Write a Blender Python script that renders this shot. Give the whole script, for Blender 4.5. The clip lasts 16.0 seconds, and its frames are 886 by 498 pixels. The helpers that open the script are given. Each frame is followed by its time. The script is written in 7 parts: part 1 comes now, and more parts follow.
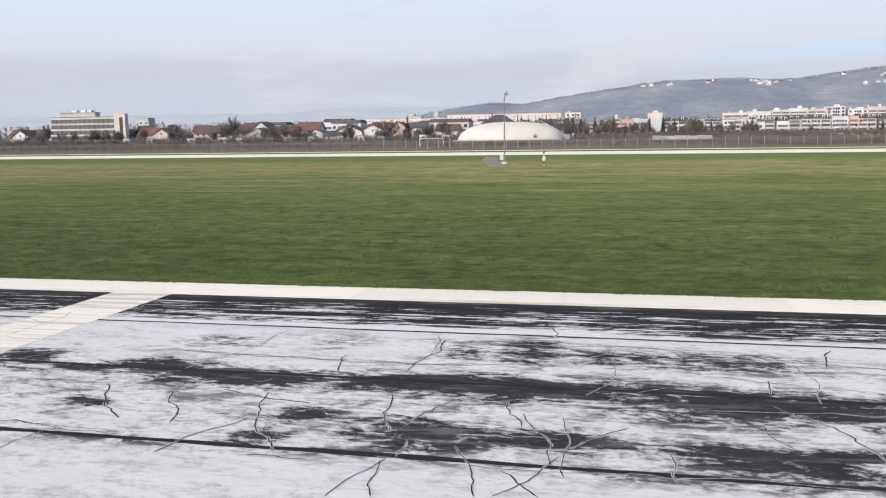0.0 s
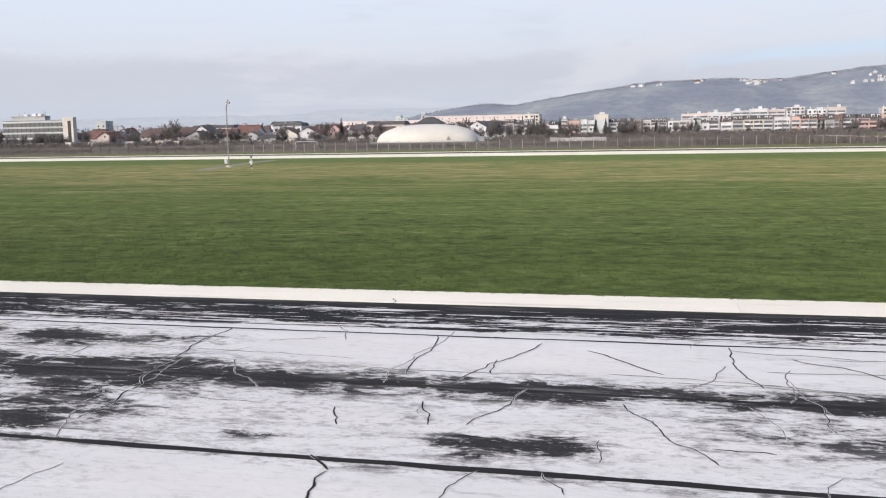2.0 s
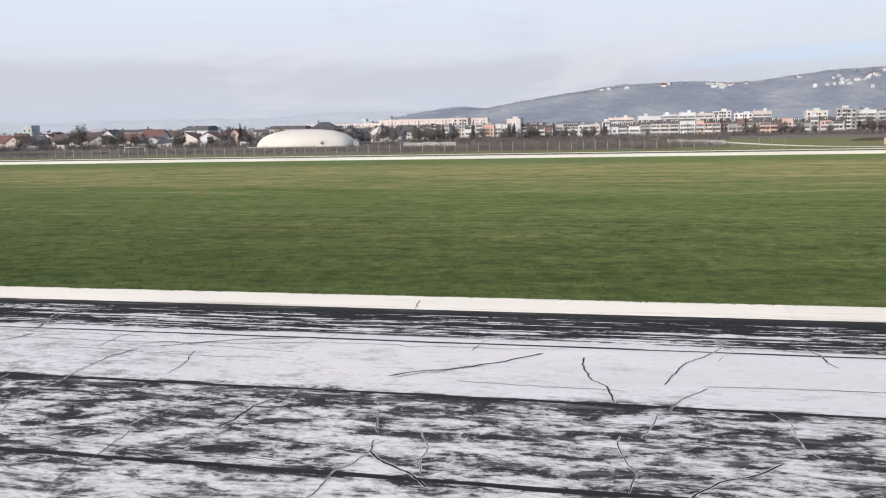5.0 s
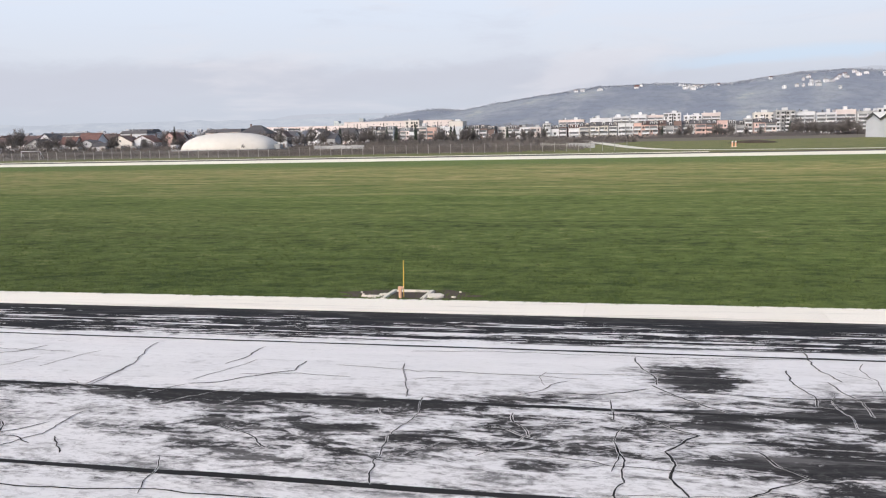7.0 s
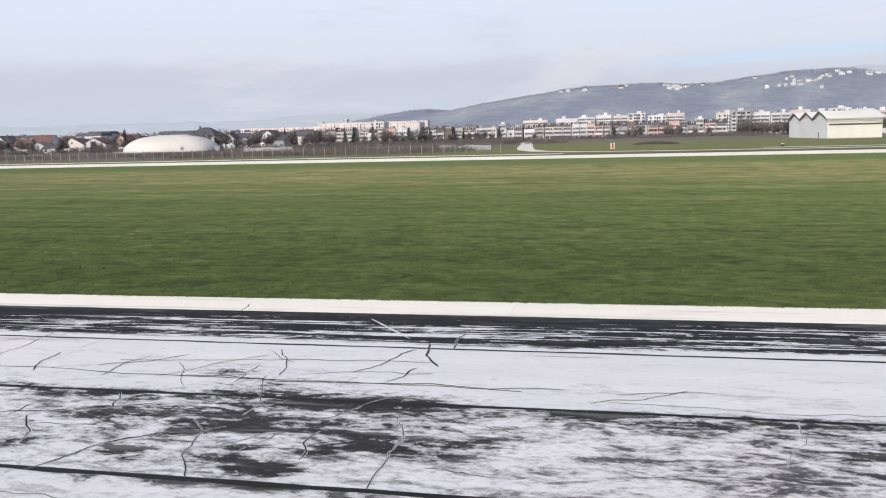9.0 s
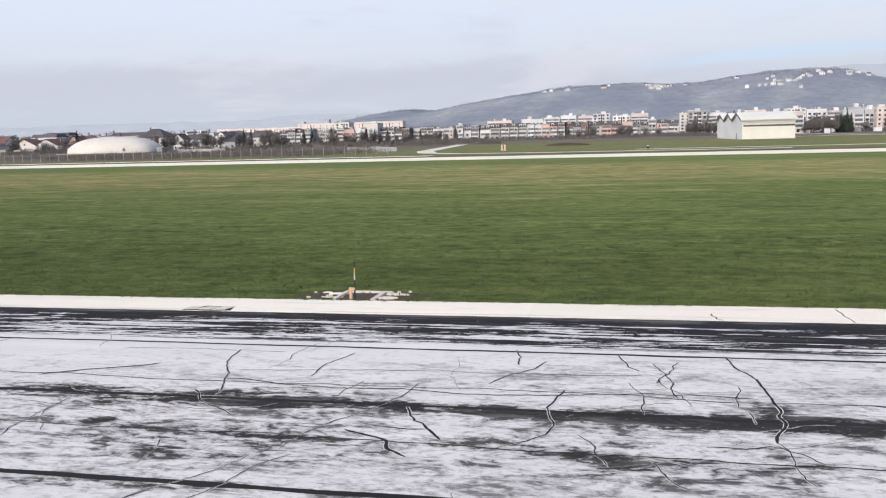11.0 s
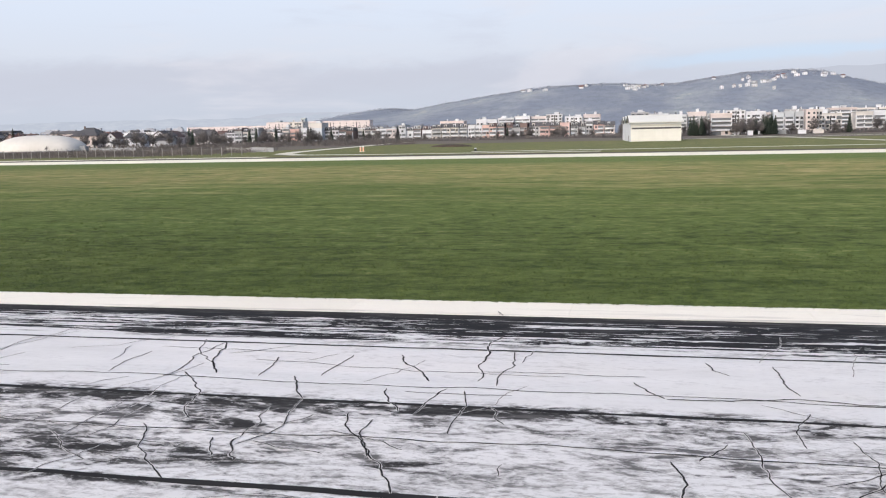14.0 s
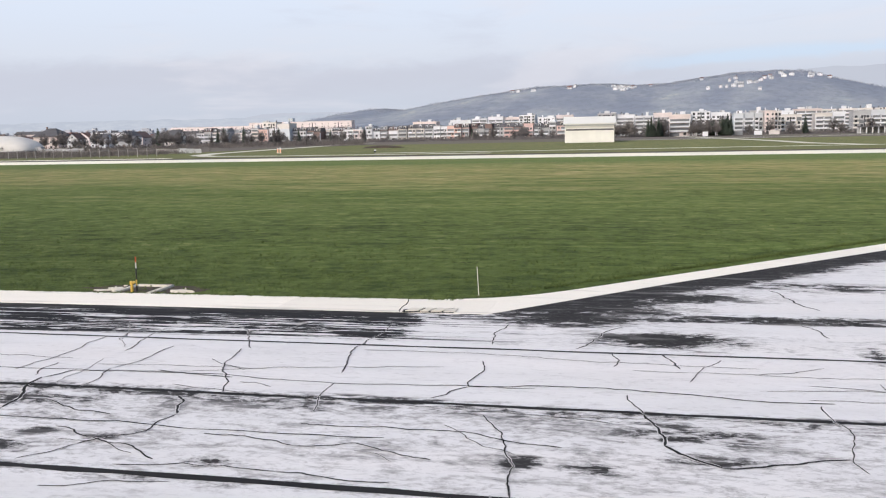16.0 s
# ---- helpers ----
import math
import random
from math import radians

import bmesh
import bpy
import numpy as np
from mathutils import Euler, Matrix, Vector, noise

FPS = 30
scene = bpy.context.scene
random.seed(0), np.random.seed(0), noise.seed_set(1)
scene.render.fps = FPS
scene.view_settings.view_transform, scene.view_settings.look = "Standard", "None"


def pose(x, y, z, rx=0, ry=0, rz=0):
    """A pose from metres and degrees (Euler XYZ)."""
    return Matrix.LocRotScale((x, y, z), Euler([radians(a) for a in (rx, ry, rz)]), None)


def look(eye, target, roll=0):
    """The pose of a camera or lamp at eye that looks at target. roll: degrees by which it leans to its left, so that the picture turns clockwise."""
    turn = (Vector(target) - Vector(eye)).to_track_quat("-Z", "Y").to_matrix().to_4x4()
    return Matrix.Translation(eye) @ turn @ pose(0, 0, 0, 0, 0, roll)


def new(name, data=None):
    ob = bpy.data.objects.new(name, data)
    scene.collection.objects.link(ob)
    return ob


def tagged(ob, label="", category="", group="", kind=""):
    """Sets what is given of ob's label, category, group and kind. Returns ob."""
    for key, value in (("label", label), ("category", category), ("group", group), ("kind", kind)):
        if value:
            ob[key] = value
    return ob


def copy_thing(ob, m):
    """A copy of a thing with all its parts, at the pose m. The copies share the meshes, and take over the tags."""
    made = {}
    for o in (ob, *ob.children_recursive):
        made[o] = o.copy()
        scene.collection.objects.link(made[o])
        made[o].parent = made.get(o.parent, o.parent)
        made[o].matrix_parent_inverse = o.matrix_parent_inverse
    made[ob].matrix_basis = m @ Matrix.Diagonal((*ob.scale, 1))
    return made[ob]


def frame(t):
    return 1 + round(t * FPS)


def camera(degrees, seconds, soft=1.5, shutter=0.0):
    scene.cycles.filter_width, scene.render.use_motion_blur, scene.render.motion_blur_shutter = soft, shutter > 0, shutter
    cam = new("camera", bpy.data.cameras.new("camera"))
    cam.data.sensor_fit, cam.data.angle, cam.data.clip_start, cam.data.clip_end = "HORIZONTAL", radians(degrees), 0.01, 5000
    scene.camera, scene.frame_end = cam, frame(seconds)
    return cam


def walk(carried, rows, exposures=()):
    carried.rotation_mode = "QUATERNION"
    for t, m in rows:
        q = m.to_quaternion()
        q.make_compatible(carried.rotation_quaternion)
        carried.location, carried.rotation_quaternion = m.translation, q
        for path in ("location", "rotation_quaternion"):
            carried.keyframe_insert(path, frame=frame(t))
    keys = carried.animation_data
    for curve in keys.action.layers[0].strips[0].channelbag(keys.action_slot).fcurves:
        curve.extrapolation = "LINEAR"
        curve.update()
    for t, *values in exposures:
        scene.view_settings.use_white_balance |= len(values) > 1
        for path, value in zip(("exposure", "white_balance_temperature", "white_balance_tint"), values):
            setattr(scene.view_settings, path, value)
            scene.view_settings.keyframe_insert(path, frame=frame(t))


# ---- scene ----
cam = camera(52.88, 16.0, soft=1.15)
walk(cam, [
    (0.0, pose(0.000, 0.000, 4.72, 82.429, 0.852, 12.973)),
    (0.5, pose(11.263, 0.072, 4.72, 82.436, 0.915, 13.057)),
    (1.0, pose(22.296, 0.145, 4.72, 82.450, 0.974, 13.253)),
    (1.5, pose(33.099, 0.218, 4.72, 82.468, 1.024, 13.455)),
    (2.0, pose(43.673, 0.290, 4.72, 82.491, 1.062, 13.668)),
    (2.5, pose(54.018, 0.363, 4.72, 82.529, 1.086, 13.843)),
    (3.0, pose(64.137, 0.434, 4.72, 82.538, 1.079, 13.944)),
    (3.5, pose(74.032, 0.504, 4.72, 82.567, 1.086, 13.962)),
    (4.3, pose(89.406, 0.614, 4.72, 82.611, 1.098, 13.712)),
    (5.2, pose(106.044, 0.731, 4.72, 82.660, 1.110, 13.432)),
    (6.0, pose(120.267, 0.830, 4.72, 82.704, 1.121, 13.182)),
    (6.5, pose(128.896, 0.888, 4.72, 82.720, 1.178, 13.014)),
    (7.0, pose(137.331, 0.944, 4.72, 82.732, 1.245, 12.915)),
    (7.5, pose(145.579, 0.996, 4.72, 82.713, 1.284, 12.918)),
    (8.0, pose(153.646, 1.044, 4.72, 82.701, 1.321, 12.947)),
    (8.5, pose(161.541, 1.089, 4.72, 82.736, 1.385, 12.985)),
    (9.3, pose(173.832, 1.152, 4.72, 82.733, 1.429, 12.931)),
    (10.2, pose(187.196, 1.209, 4.72, 82.728, 1.479, 12.870)),
    (11.0, pose(198.708, 1.247, 4.72, 82.708, 1.500, 12.775)),
    (11.5, pose(205.746, 1.263, 4.72, 82.647, 1.413, 12.676)),
    (12.0, pose(212.676, 1.273, 4.72, 82.615, 1.368, 12.596)),
    (12.5, pose(219.509, 1.278, 4.72, 82.612, 1.351, 12.561)),
    (13.0, pose(226.258, 1.277, 4.72, 82.613, 1.293, 12.553)),
    (13.5, pose(232.934, 1.268, 4.72, 82.614, 1.244, 12.606)),
    (14.0, pose(239.552, 1.254, 4.72, 82.625, 1.209, 12.602)),
    (14.5, pose(246.123, 1.232, 4.72, 82.616, 1.206, 12.613)),
    (15.0, pose(252.661, 1.202, 4.72, 82.626, 1.183, 12.619)),
    (15.5, pose(259.182, 1.165, 4.72, 82.626, 1.180, 12.637)),
    (16.0, pose(265.700, 1.121, 4.72, 82.628, 1.171, 12.657)),
], exposures=[(0.0, 0.0, 6460, 10), (7.0, 0.0, 6470, 10), (8.5, 0.0, 6370, 10), (16.0, 0.0, 6390, 10)])

# ---- world, sun, exposure ----
world = bpy.data.worlds.new("world")
scene.world = world
world.use_nodes = True
wn, wl = world.node_tree.nodes, world.node_tree.links
sky = wn.new("ShaderNodeTexSky")
sky.sky_type = "NISHITA"
sky.sun_disc = False
sky.sun_elevation = radians(33.4)
sky.sun_rotation = radians(209)
sky.air_density, sky.dust_density, sky.ozone_density = 1.2, 4.0, 1.0
wl.new(sky.outputs[0], wn["Background"].inputs[0])
wn["Background"].inputs[1].default_value = 0.15
sun_data = bpy.data.lights.new("sun", "SUN")
sun_data.energy, sun_data.angle, sun_data.color = 1.95, radians(12), (1.0, 0.975, 0.95)
sun = new("sun", sun_data)
sun.matrix_world = look((-50, -90, 68), (0, 0, 0))

# ---- materials ----


class Nodes:
    """A small wrapper that writes shader nodes in one line each."""

    def __init__(self, name):
        self.mat = bpy.data.materials.new(name)
        self.mat.use_nodes = True
        self.n, self.l = self.mat.node_tree.nodes, self.mat.node_tree.links
        self.bsdf = self.n["Principled BSDF"]
        self.geo = self.n.new("ShaderNodeNewGeometry")
        self.tex = self.n.new("ShaderNodeTexCoord")
        self.info = self.n.new("ShaderNodeObjectInfo")

    def link(self, a, b):
        if isinstance(a, (int, float)):
            b.default_value = a
        elif isinstance(a, tuple):
            b.default_value = (*a, 1.0) if len(a) == 3 and b.type == "RGBA" else a
        else:
            self.l.new(a, b)

    def math(self, op, a, b=0.0, c=0.0, clamp=False):
        m = self.n.new("ShaderNodeMath")
        m.operation, m.use_clamp = op, clamp
        for i, x in enumerate((a, b, c)):
            self.link(x, m.inputs[i])
        return m.outputs[0]

    def scaled(self, v, s, offset=(0, 0, 0)):
        m = self.n.new("ShaderNodeMapping")
        self.link(v, m.inputs[0])
        m.inputs["Location"].default_value = offset
        m.inputs["Scale"].default_value = s
        return m.outputs[0]

    def noise(self, v, s, detail=4.0, rough=0.55, warp=0.0, offset=(0, 0, 0)):
        t = self.n.new("ShaderNodeTexNoise")
        self.link(self.scaled(v, s, offset), t.inputs["Vector"])
        t.inputs["Scale"].default_value = 1.0
        t.inputs["Detail"].default_value = detail
        t.inputs["Roughness"].default_value = rough
        t.inputs["Distortion"].default_value = warp
        return t.outputs["Fac"]

    def step(self, x, lo, hi, a=0.0, b=1.0):
        m = self.n.new("ShaderNodeMapRange")
        m.interpolation_type = "SMOOTHSTEP"
        for i, y in enumerate((x, lo, hi, a, b)):
            self.link(y, m.inputs[i])
        return m.outputs[0]

    def mix(self, f, a, b, kind="MIX"):
        m = self.n.new("ShaderNodeMix")
        m.data_type, m.blend_type = "RGBA", kind
        self.link(f, m.inputs[0])
        self.link(a, m.inputs[6])
        self.link(b, m.inputs[7])
        return m.outputs[2]

    def ramp(self, x, stops):
        r = self.n.new("ShaderNodeValToRGB")
        self.link(x, r.inputs[0])
        e = r.color_ramp.elements
        while len(e) < len(stops):
            e.new(0.5)
        for el, (p, c) in zip(e, stops):
            el.position, el.color = p, (*c, 1.0) if len(c) == 3 else (c[0], c[0], c[0], 1.0)
        return r.outputs[0]

    def xyz(self, v):
        s = self.n.new("ShaderNodeSeparateXYZ")
        self.link(v, s.inputs[0])
        return s.outputs

    def bump(self, h, strength, distance):
        b = self.n.new("ShaderNodeBump")
        b.inputs["Strength"].default_value, b.inputs["Distance"].default_value = strength, distance
        self.link(h, b.inputs["Height"])
        self.l.new(b.outputs[0], self.bsdf.inputs["Normal"])

    def done(self, colour, rough=0.8, metal=0.0, spec=0.5):
        self.link(colour, self.bsdf.inputs["Base Color"])
        self.link(rough, self.bsdf.inputs["Roughness"])
        self.bsdf.inputs["Metallic"].default_value = metal
        self.bsdf.inputs["Specular IOR Level"].default_value = spec
        return self.mat


def surface(name, colour, rough=0.8, grain=3.0, wear=0.25, metal=0.0, bump=0.02, vary=0.12, spec=0.4):
    """A plain paint, render or metal with grain, larger stains and a shift from thing to thing."""
    m = Nodes(name)
    p = m.geo.outputs["Position"]
    a = m.noise(p, (grain, grain, grain), 5)
    b = m.noise(p, (grain * 0.09, grain * 0.09, grain * 0.25), 3)
    dark = tuple(c * (1 - wear) for c in colour)
    c = m.mix(m.step(b, 0.35, 0.75), colour, dark)
    c = m.mix(m.step(a, 0.3, 0.8, 0.0, wear), c, tuple(x * 0.6 for x in colour))
    v = m.math("MULTIPLY_ADD", m.info.outputs["Random"], vary * 2, 1 - vary)
    c = m.mix(1.0, c, v, "MULTIPLY")
    m.bump(a, 0.4, bump)
    return m.done(c, rough, metal, spec)


def pavement_material():
    m = Nodes("weathered_runway")
    p = m.geo.outputs["Position"]
    at = m.n.new("ShaderNodeAttribute")
    at.attribute_name = "stain"
    level = at.outputs["Fac"]
    x, y, z = m.xyz(p)
    broad = m.noise(p, (0.22, 0.8, 1), 3, 0.5, 0.3, (7, 3, 0))
    mid = m.noise(p, (0.95, 2.0, 1), 6, 0.64, 0.8, (7, 3, 0))
    brush = m.noise(p, (0.9, 6.0, 1), 5, 0.66, 0.5, (1, 9, 0))
    grain = m.noise(p, (4.5, 8.5, 1), 5, 0.76, 0.5, (5, 2, 0))
    # long scored grooves along the outer lane
    outer = m.math("MULTIPLY", m.math("MULTIPLY", m.step(y, 20.25, 20.7), m.step(y, 23.6, 23.1)), m.step(x, 265, 259.5))
    score = m.noise(p, (0.16, 3.4, 1), 4, 0.6, 0.4, (3, 3, 0))
    hair = m.noise(p, (0.3, 11.0, 1), 2, 0.5, 0.0, (8, 1, 0))
    score = m.math("MULTIPLY_ADD", m.math("SUBTRACT", hair, 0.5), 0.8, m.math("SUBTRACT", score, 0.5))
    score = m.math("MULTIPLY", score, m.math("MULTIPLY", outer, 4.2))
    s = m.math("MULTIPLY", m.math("SUBTRACT", broad, 0.5), 0.9)
    s = m.math("MULTIPLY_ADD", m.math("SUBTRACT", mid, 0.5), 2.5, s)
    s = m.math("MULTIPLY_ADD", m.math("SUBTRACT", brush, 0.5), 0.9, s)
    s = m.math("MULTIPLY_ADD", m.math("SUBTRACT", grain, 0.5), 1.5, s)
    s = m.math("MULTIPLY", s, m.step(level, -0.05, 0.30, 0.36, 1.0))
    sum_ = m.math("ADD", m.math("ADD", s, level), score)
    sum_ = m.math("ADD", sum_, m.math("MULTIPLY_ADD", outer, 0.17, 0.04))
    soft = m.math("MULTIPLY", m.step(sum_, 0.38, 0.70), m.step(level, 0.08, 0.42, 0.40, 1.0))
    crisp = m.math("MULTIPLY", m.step(sum_, 0.45, 0.54), outer)
    dirt = m.math("MAXIMUM", soft, crisp)
    film = m.math("MULTIPLY", m.step(sum_, 0.07, 0.51, 0.0, 0.62), m.math("MULTIPLY_ADD", outer, -0.55, 1.0))
    pale = m.mix(m.noise(p, (0.25, 1.3, 1), 4, 0.6), (0.610, 0.602, 0.616), (0.800, 0.790, 0.810))
    pale = m.mix(m.step(m.noise(p, (0.08, 0.35, 1), 3, 0.5, 0.3, (2, 6, 0)), 0.45, 0.68, 0.0, 0.4), pale, (0.79, 0.755, 0.755))
    pale = m.mix(film, pale, (0.30, 0.288, 0.295))
    pale = m.mix(m.math("MULTIPLY", m.step(brush, 0.56, 0.74, 0.0, 0.34), m.step(level, -0.05, 0.2, 0.4, 1.0)), pale, (0.36, 0.35, 0.36))
    pale = m.mix(m.math("MULTIPLY", m.step(grain, 0.46, 0.70, 0.0, 0.5), m.step(level, -0.05, 0.25, 0.18, 1.0)), pale, (0.30, 0.29, 0.30))
    tar = m.mix(m.noise(p, (0.9, 5, 1), 5, 0.65), (0.012, 0.012, 0.014), (0.062, 0.060, 0.062))
    tar = m.mix(m.step(grain, 0.50, 0.70, 0.0, 0.45), tar, (0.15, 0.147, 0.145))
    tar = m.mix(m.step(m.noise(p, (0.5, 2.4, 1), 4, 0.6, 0.5, (4, 0, 0)), 0.50, 0.68, 0.0, 0.55), tar, (0.20, 0.193, 0.196))
    tar = m.mix(m.math("MULTIPLY", outer, 0.62), tar, (0.018, 0.019, 0.023))
    c = m.mix(dirt, pale, tar)
    m.bump(m.noise(p, (40, 40, 40), 3), 0.5, 0.006)
    return m.done(c, m.math("MULTIPLY_ADD", dirt, 0.05, 0.88), 0.0, 0.06)


def grass_material():
    m = Nodes("mown_grass")
    p = m.geo.outputs["Position"]
    x, y, z = m.xyz(p)
    c0 = lambda n: m.math("SUBTRACT", n, 0.5)
    swath = m.noise(p, (0.035, 0.16, 1), 5, 0.65, 0.4, (3, 1, 0))
    rows_ = m.noise(p, (0.10, 0.50, 1), 6, 0.72, 0.5)
    dash = m.noise(p, (0.38, 1.5, 1), 6, 0.76, 0.6, (4, 4, 0))
    clump = m.noise(p, (1.5, 3.2, 1), 6, 0.8, 0.4)
    blade = m.noise(p, (7.0, 15.0, 9), 4, 0.75)
    turf = m.noise(p, (0.34, 0.46, 1), 9, 0.80, 0.3, (4, 9, 0))
    v = m.math("MULTIPLY_ADD", c0(swath), 0.45, 0.46)
    v = m.math("MULTIPLY_ADD", c0(rows_), 0.75, v)
    v = m.math("MULTIPLY_ADD", c0(dash), 0.6, v)
    v = m.math("MULTIPLY_ADD", c0(turf), 1.2, v)
    v = m.math("MULTIPLY_ADD", c0(m.noise(p, (1.0, 1.25, 1), 7, 0.80, 0.3, (8, 5, 0))), 2.3, v)
    v = m.math("MULTIPLY_ADD", c0(clump), 0.6, v)
    v = m.math("MULTIPLY_ADD", c0(blade), 0.5, v)
    c = m.ramp(v, [(0.06, (0.034, 0.050, 0.013)), (0.30, (0.072, 0.103, 0.028)), (0.48, (0.101, 0.139, 0.038)), (0.66, (0.136, 0.175, 0.052)), (0.94, (0.248, 0.247, 0.103))])
    patch = m.noise(p, (0.011, 0.035, 1), 4, 0.6, 0.4, (1, 7, 0))
    near = m.step(y, 34, 70, 0.5, 1.0)
    c = m.mix(m.math("MULTIPLY", m.step(patch, 0.50, 0.68, 0.0, 0.55), near), c, m.ramp(v, [(0.1, (0.089, 0.087, 0.030)), (0.9, (0.255, 0.215, 0.093))]))
    c = m.mix(m.step(patch, 0.47, 0.33, 0.0, 0.45), c, m.ramp(v, [(0.1, (0.061, 0.102, 0.021)), (0.9, (0.185, 0.257, 0.068))]))
    # lusher and darker beside the kerb, brighter in the middle of the field
    c = m.mix(m.step(y, 44, 29, 0.0, 0.6), c, m.ramp(v, [(0.1, (0.040, 0.065, 0.017)), (0.9, (0.125, 0.165, 0.048))]))
    c = m.mix(m.math("MULTIPLY", m.step(y, 40, 58, 0.0, 0.5), m.step(y, 100, 80)), c, m.ramp(v, [(0.1, (0.064, 0.101, 0.022)), (0.9, (0.218, 0.267, 0.081))]))
    # rows of dark tufts and holes, with their small shadows painted in
    speck = m.step(m.noise(p, (1.6, 1.1, 1), 3, 0.6, 0.5, (6, 2, 0)), 0.62, 0.68)
    speck = m.math("MULTIPLY", speck, m.step(m.noise(p, (0.03, 0.14, 1), 3, 0.6, 0.0, (1, 1, 0)), 0.47, 0.62, 0.0, 0.8))
    c = m.mix(speck, c, (0.031, 0.044, 0.012))
    line = m.step(m.noise(p, (0.055, 2.3, 1), 5, 0.66, 0.06, (2, 8, 0)), 0.55, 0.63, 0.0, 0.72)
    line = m.math("MULTIPLY", line, m.step(m.noise(p, (0.03, 0.09, 1), 3, 0.6, 0.2, (5, 3, 0)), 0.40, 0.60, 0.15, 1.0))
    c = m.mix(m.math("MULTIPLY", line, m.step(y, 30, 42)), c, (0.040, 0.054, 0.016))
    pale_row = m.step(m.noise(p, (0.07, 1.8, 1), 5, 0.68, 0.06, (6, 6, 0)), 0.56, 0.72, 0.0, 0.45)
    c = m.mix(m.math("MULTIPLY", pale_row, m.step(y, 30, 44)), c, (0.202, 0.233, 0.082))
    # drier, browner turf far out, then a fresh strip along the taxiway
    fv = m.math("MULTIPLY_ADD", c0(swath), 0.55, m.math("MULTIPLY_ADD", c0(m.noise(p, (0.06, 0.55, 1), 6, 0.78, 0.2, (9, 2, 0))), 1.5, 0.47))
    fv = m.math("MULTIPLY_ADD", c0(rows_), 1.2, fv)
    fv = m.math("MULTIPLY_ADD", c0(turf), 2.4, fv)
    dry_c = m.ramp(fv, [(0.06, (0.085, 0.110, 0.034)), (0.30, (0.165, 0.205, 0.064)), (0.50, (0.250, 0.240, 0.096)), (0.68, (0.330, 0.268, 0.135)), (0.95, (0.48, 0.43, 0.22))])
    wavy = m.math("MULTIPLY_ADD", c0(swath), 70.0, y)
    dry = m.math("MULTIPLY", m.step(wavy, 58, 108, 0.0, 0.86), m.step(m.math("MULTIPLY_ADD", c0(swath), 40.0, y), 148, 128, 0.12, 1.0))
    c = m.mix(dry, c, dry_c)
    c = m.mix(m.step(y, 126, 150, 0.0, 0.55), c, (0.127, 0.182, 0.060))
    c = m.mix(m.step(y, 186, 206, 0.0, 0.75), c, m.ramp(fv, [(0.1, (0.092, 0.098, 0.044)), (0.5, (0.160, 0.160, 0.072)), (0.9, (0.255, 0.225, 0.120))]))
    n = m.noise(p, (0.02, 0.06, 1), 5)
    side = m.math("MULTIPLY_ADD", m.step(x, 95, 135), 185.0, 0.0)
    bare = m.step(m.math("SUBTRACT", m.math("MULTIPLY_ADD", n, 40.0, y), side), 245, 262)
    c = m.mix(bare, c, m.mix(clump, (0.105, 0.092, 0.085), (0.175, 0.152, 0.138)))
    m.bsdf.inputs["Diffuse Roughness"].default_value = 0.3
    m.bump(m.math("ADD", clump, m.math("MULTIPLY", blade, 0.5)), 0.9, 0.12)
    return m.done(c, 0.95, 0.0, 0.15)


def concrete_material(name, a, b, grain=1.0, grime=0.0):
    m = Nodes(name)
    p = m.geo.outputs["Position"]
    n = m.noise(p, (0.25 * grain, 1.2 * grain, 1), 5)
    g = m.noise(p, (18, 18, 18), 4, 0.7)
    c = m.mix(n, a, b)
    c = m.mix(m.step(g, 0.5, 0.75, 0.0, 0.25), c, tuple(x * 0.55 for x in a))
    c = m.mix(m.step(m.noise(p, (0.6, 5, 1), 5, 0.7), 0.60, 0.75, 0.0, 0.4), c, tuple(x * 0.5 for x in a))
    c = m.mix(m.step(m.noise(p, (0.22, 2.2, 1), 6, 0.7, 0.5, (6, 1, 0)), 0.55, 0.72, 0.0, 0.55), c, tuple(x * 0.62 for x in a))
    if grime:
        # rubber and tar dragged onto the edge that meets the runway
        x, y, z = m.xyz(p)
        edge = m.math("MULTIPLY", m.step(y, 24.25, 23.75), m.step(m.noise(p, (0.16, 3.0, 1), 5, 0.65, 0.4, (2, 5, 0)), 0.44, 0.66, 0.0, grime))
        c = m.mix(edge, c, (0.34, 0.325, 0.32))
    v = m.math("MULTIPLY_ADD", m.info.outputs["Random"], 0.08, 0.95)
    c = m.mix(1.0, c, v, "MULTIPLY")
    m.bump(g, 0.4, 0.006)
    return m.done(c, 0.85, 0.0, 0.3)


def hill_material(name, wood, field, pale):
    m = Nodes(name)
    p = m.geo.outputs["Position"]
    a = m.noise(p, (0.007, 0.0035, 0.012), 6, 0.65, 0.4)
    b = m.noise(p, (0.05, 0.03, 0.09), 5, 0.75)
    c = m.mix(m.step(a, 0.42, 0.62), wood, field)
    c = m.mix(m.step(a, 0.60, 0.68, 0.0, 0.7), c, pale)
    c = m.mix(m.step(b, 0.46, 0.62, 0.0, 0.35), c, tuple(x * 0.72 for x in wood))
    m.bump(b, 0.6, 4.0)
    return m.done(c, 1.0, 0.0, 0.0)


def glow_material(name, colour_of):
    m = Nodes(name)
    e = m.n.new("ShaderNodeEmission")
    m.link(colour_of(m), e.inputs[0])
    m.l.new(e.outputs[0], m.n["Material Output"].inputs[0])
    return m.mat


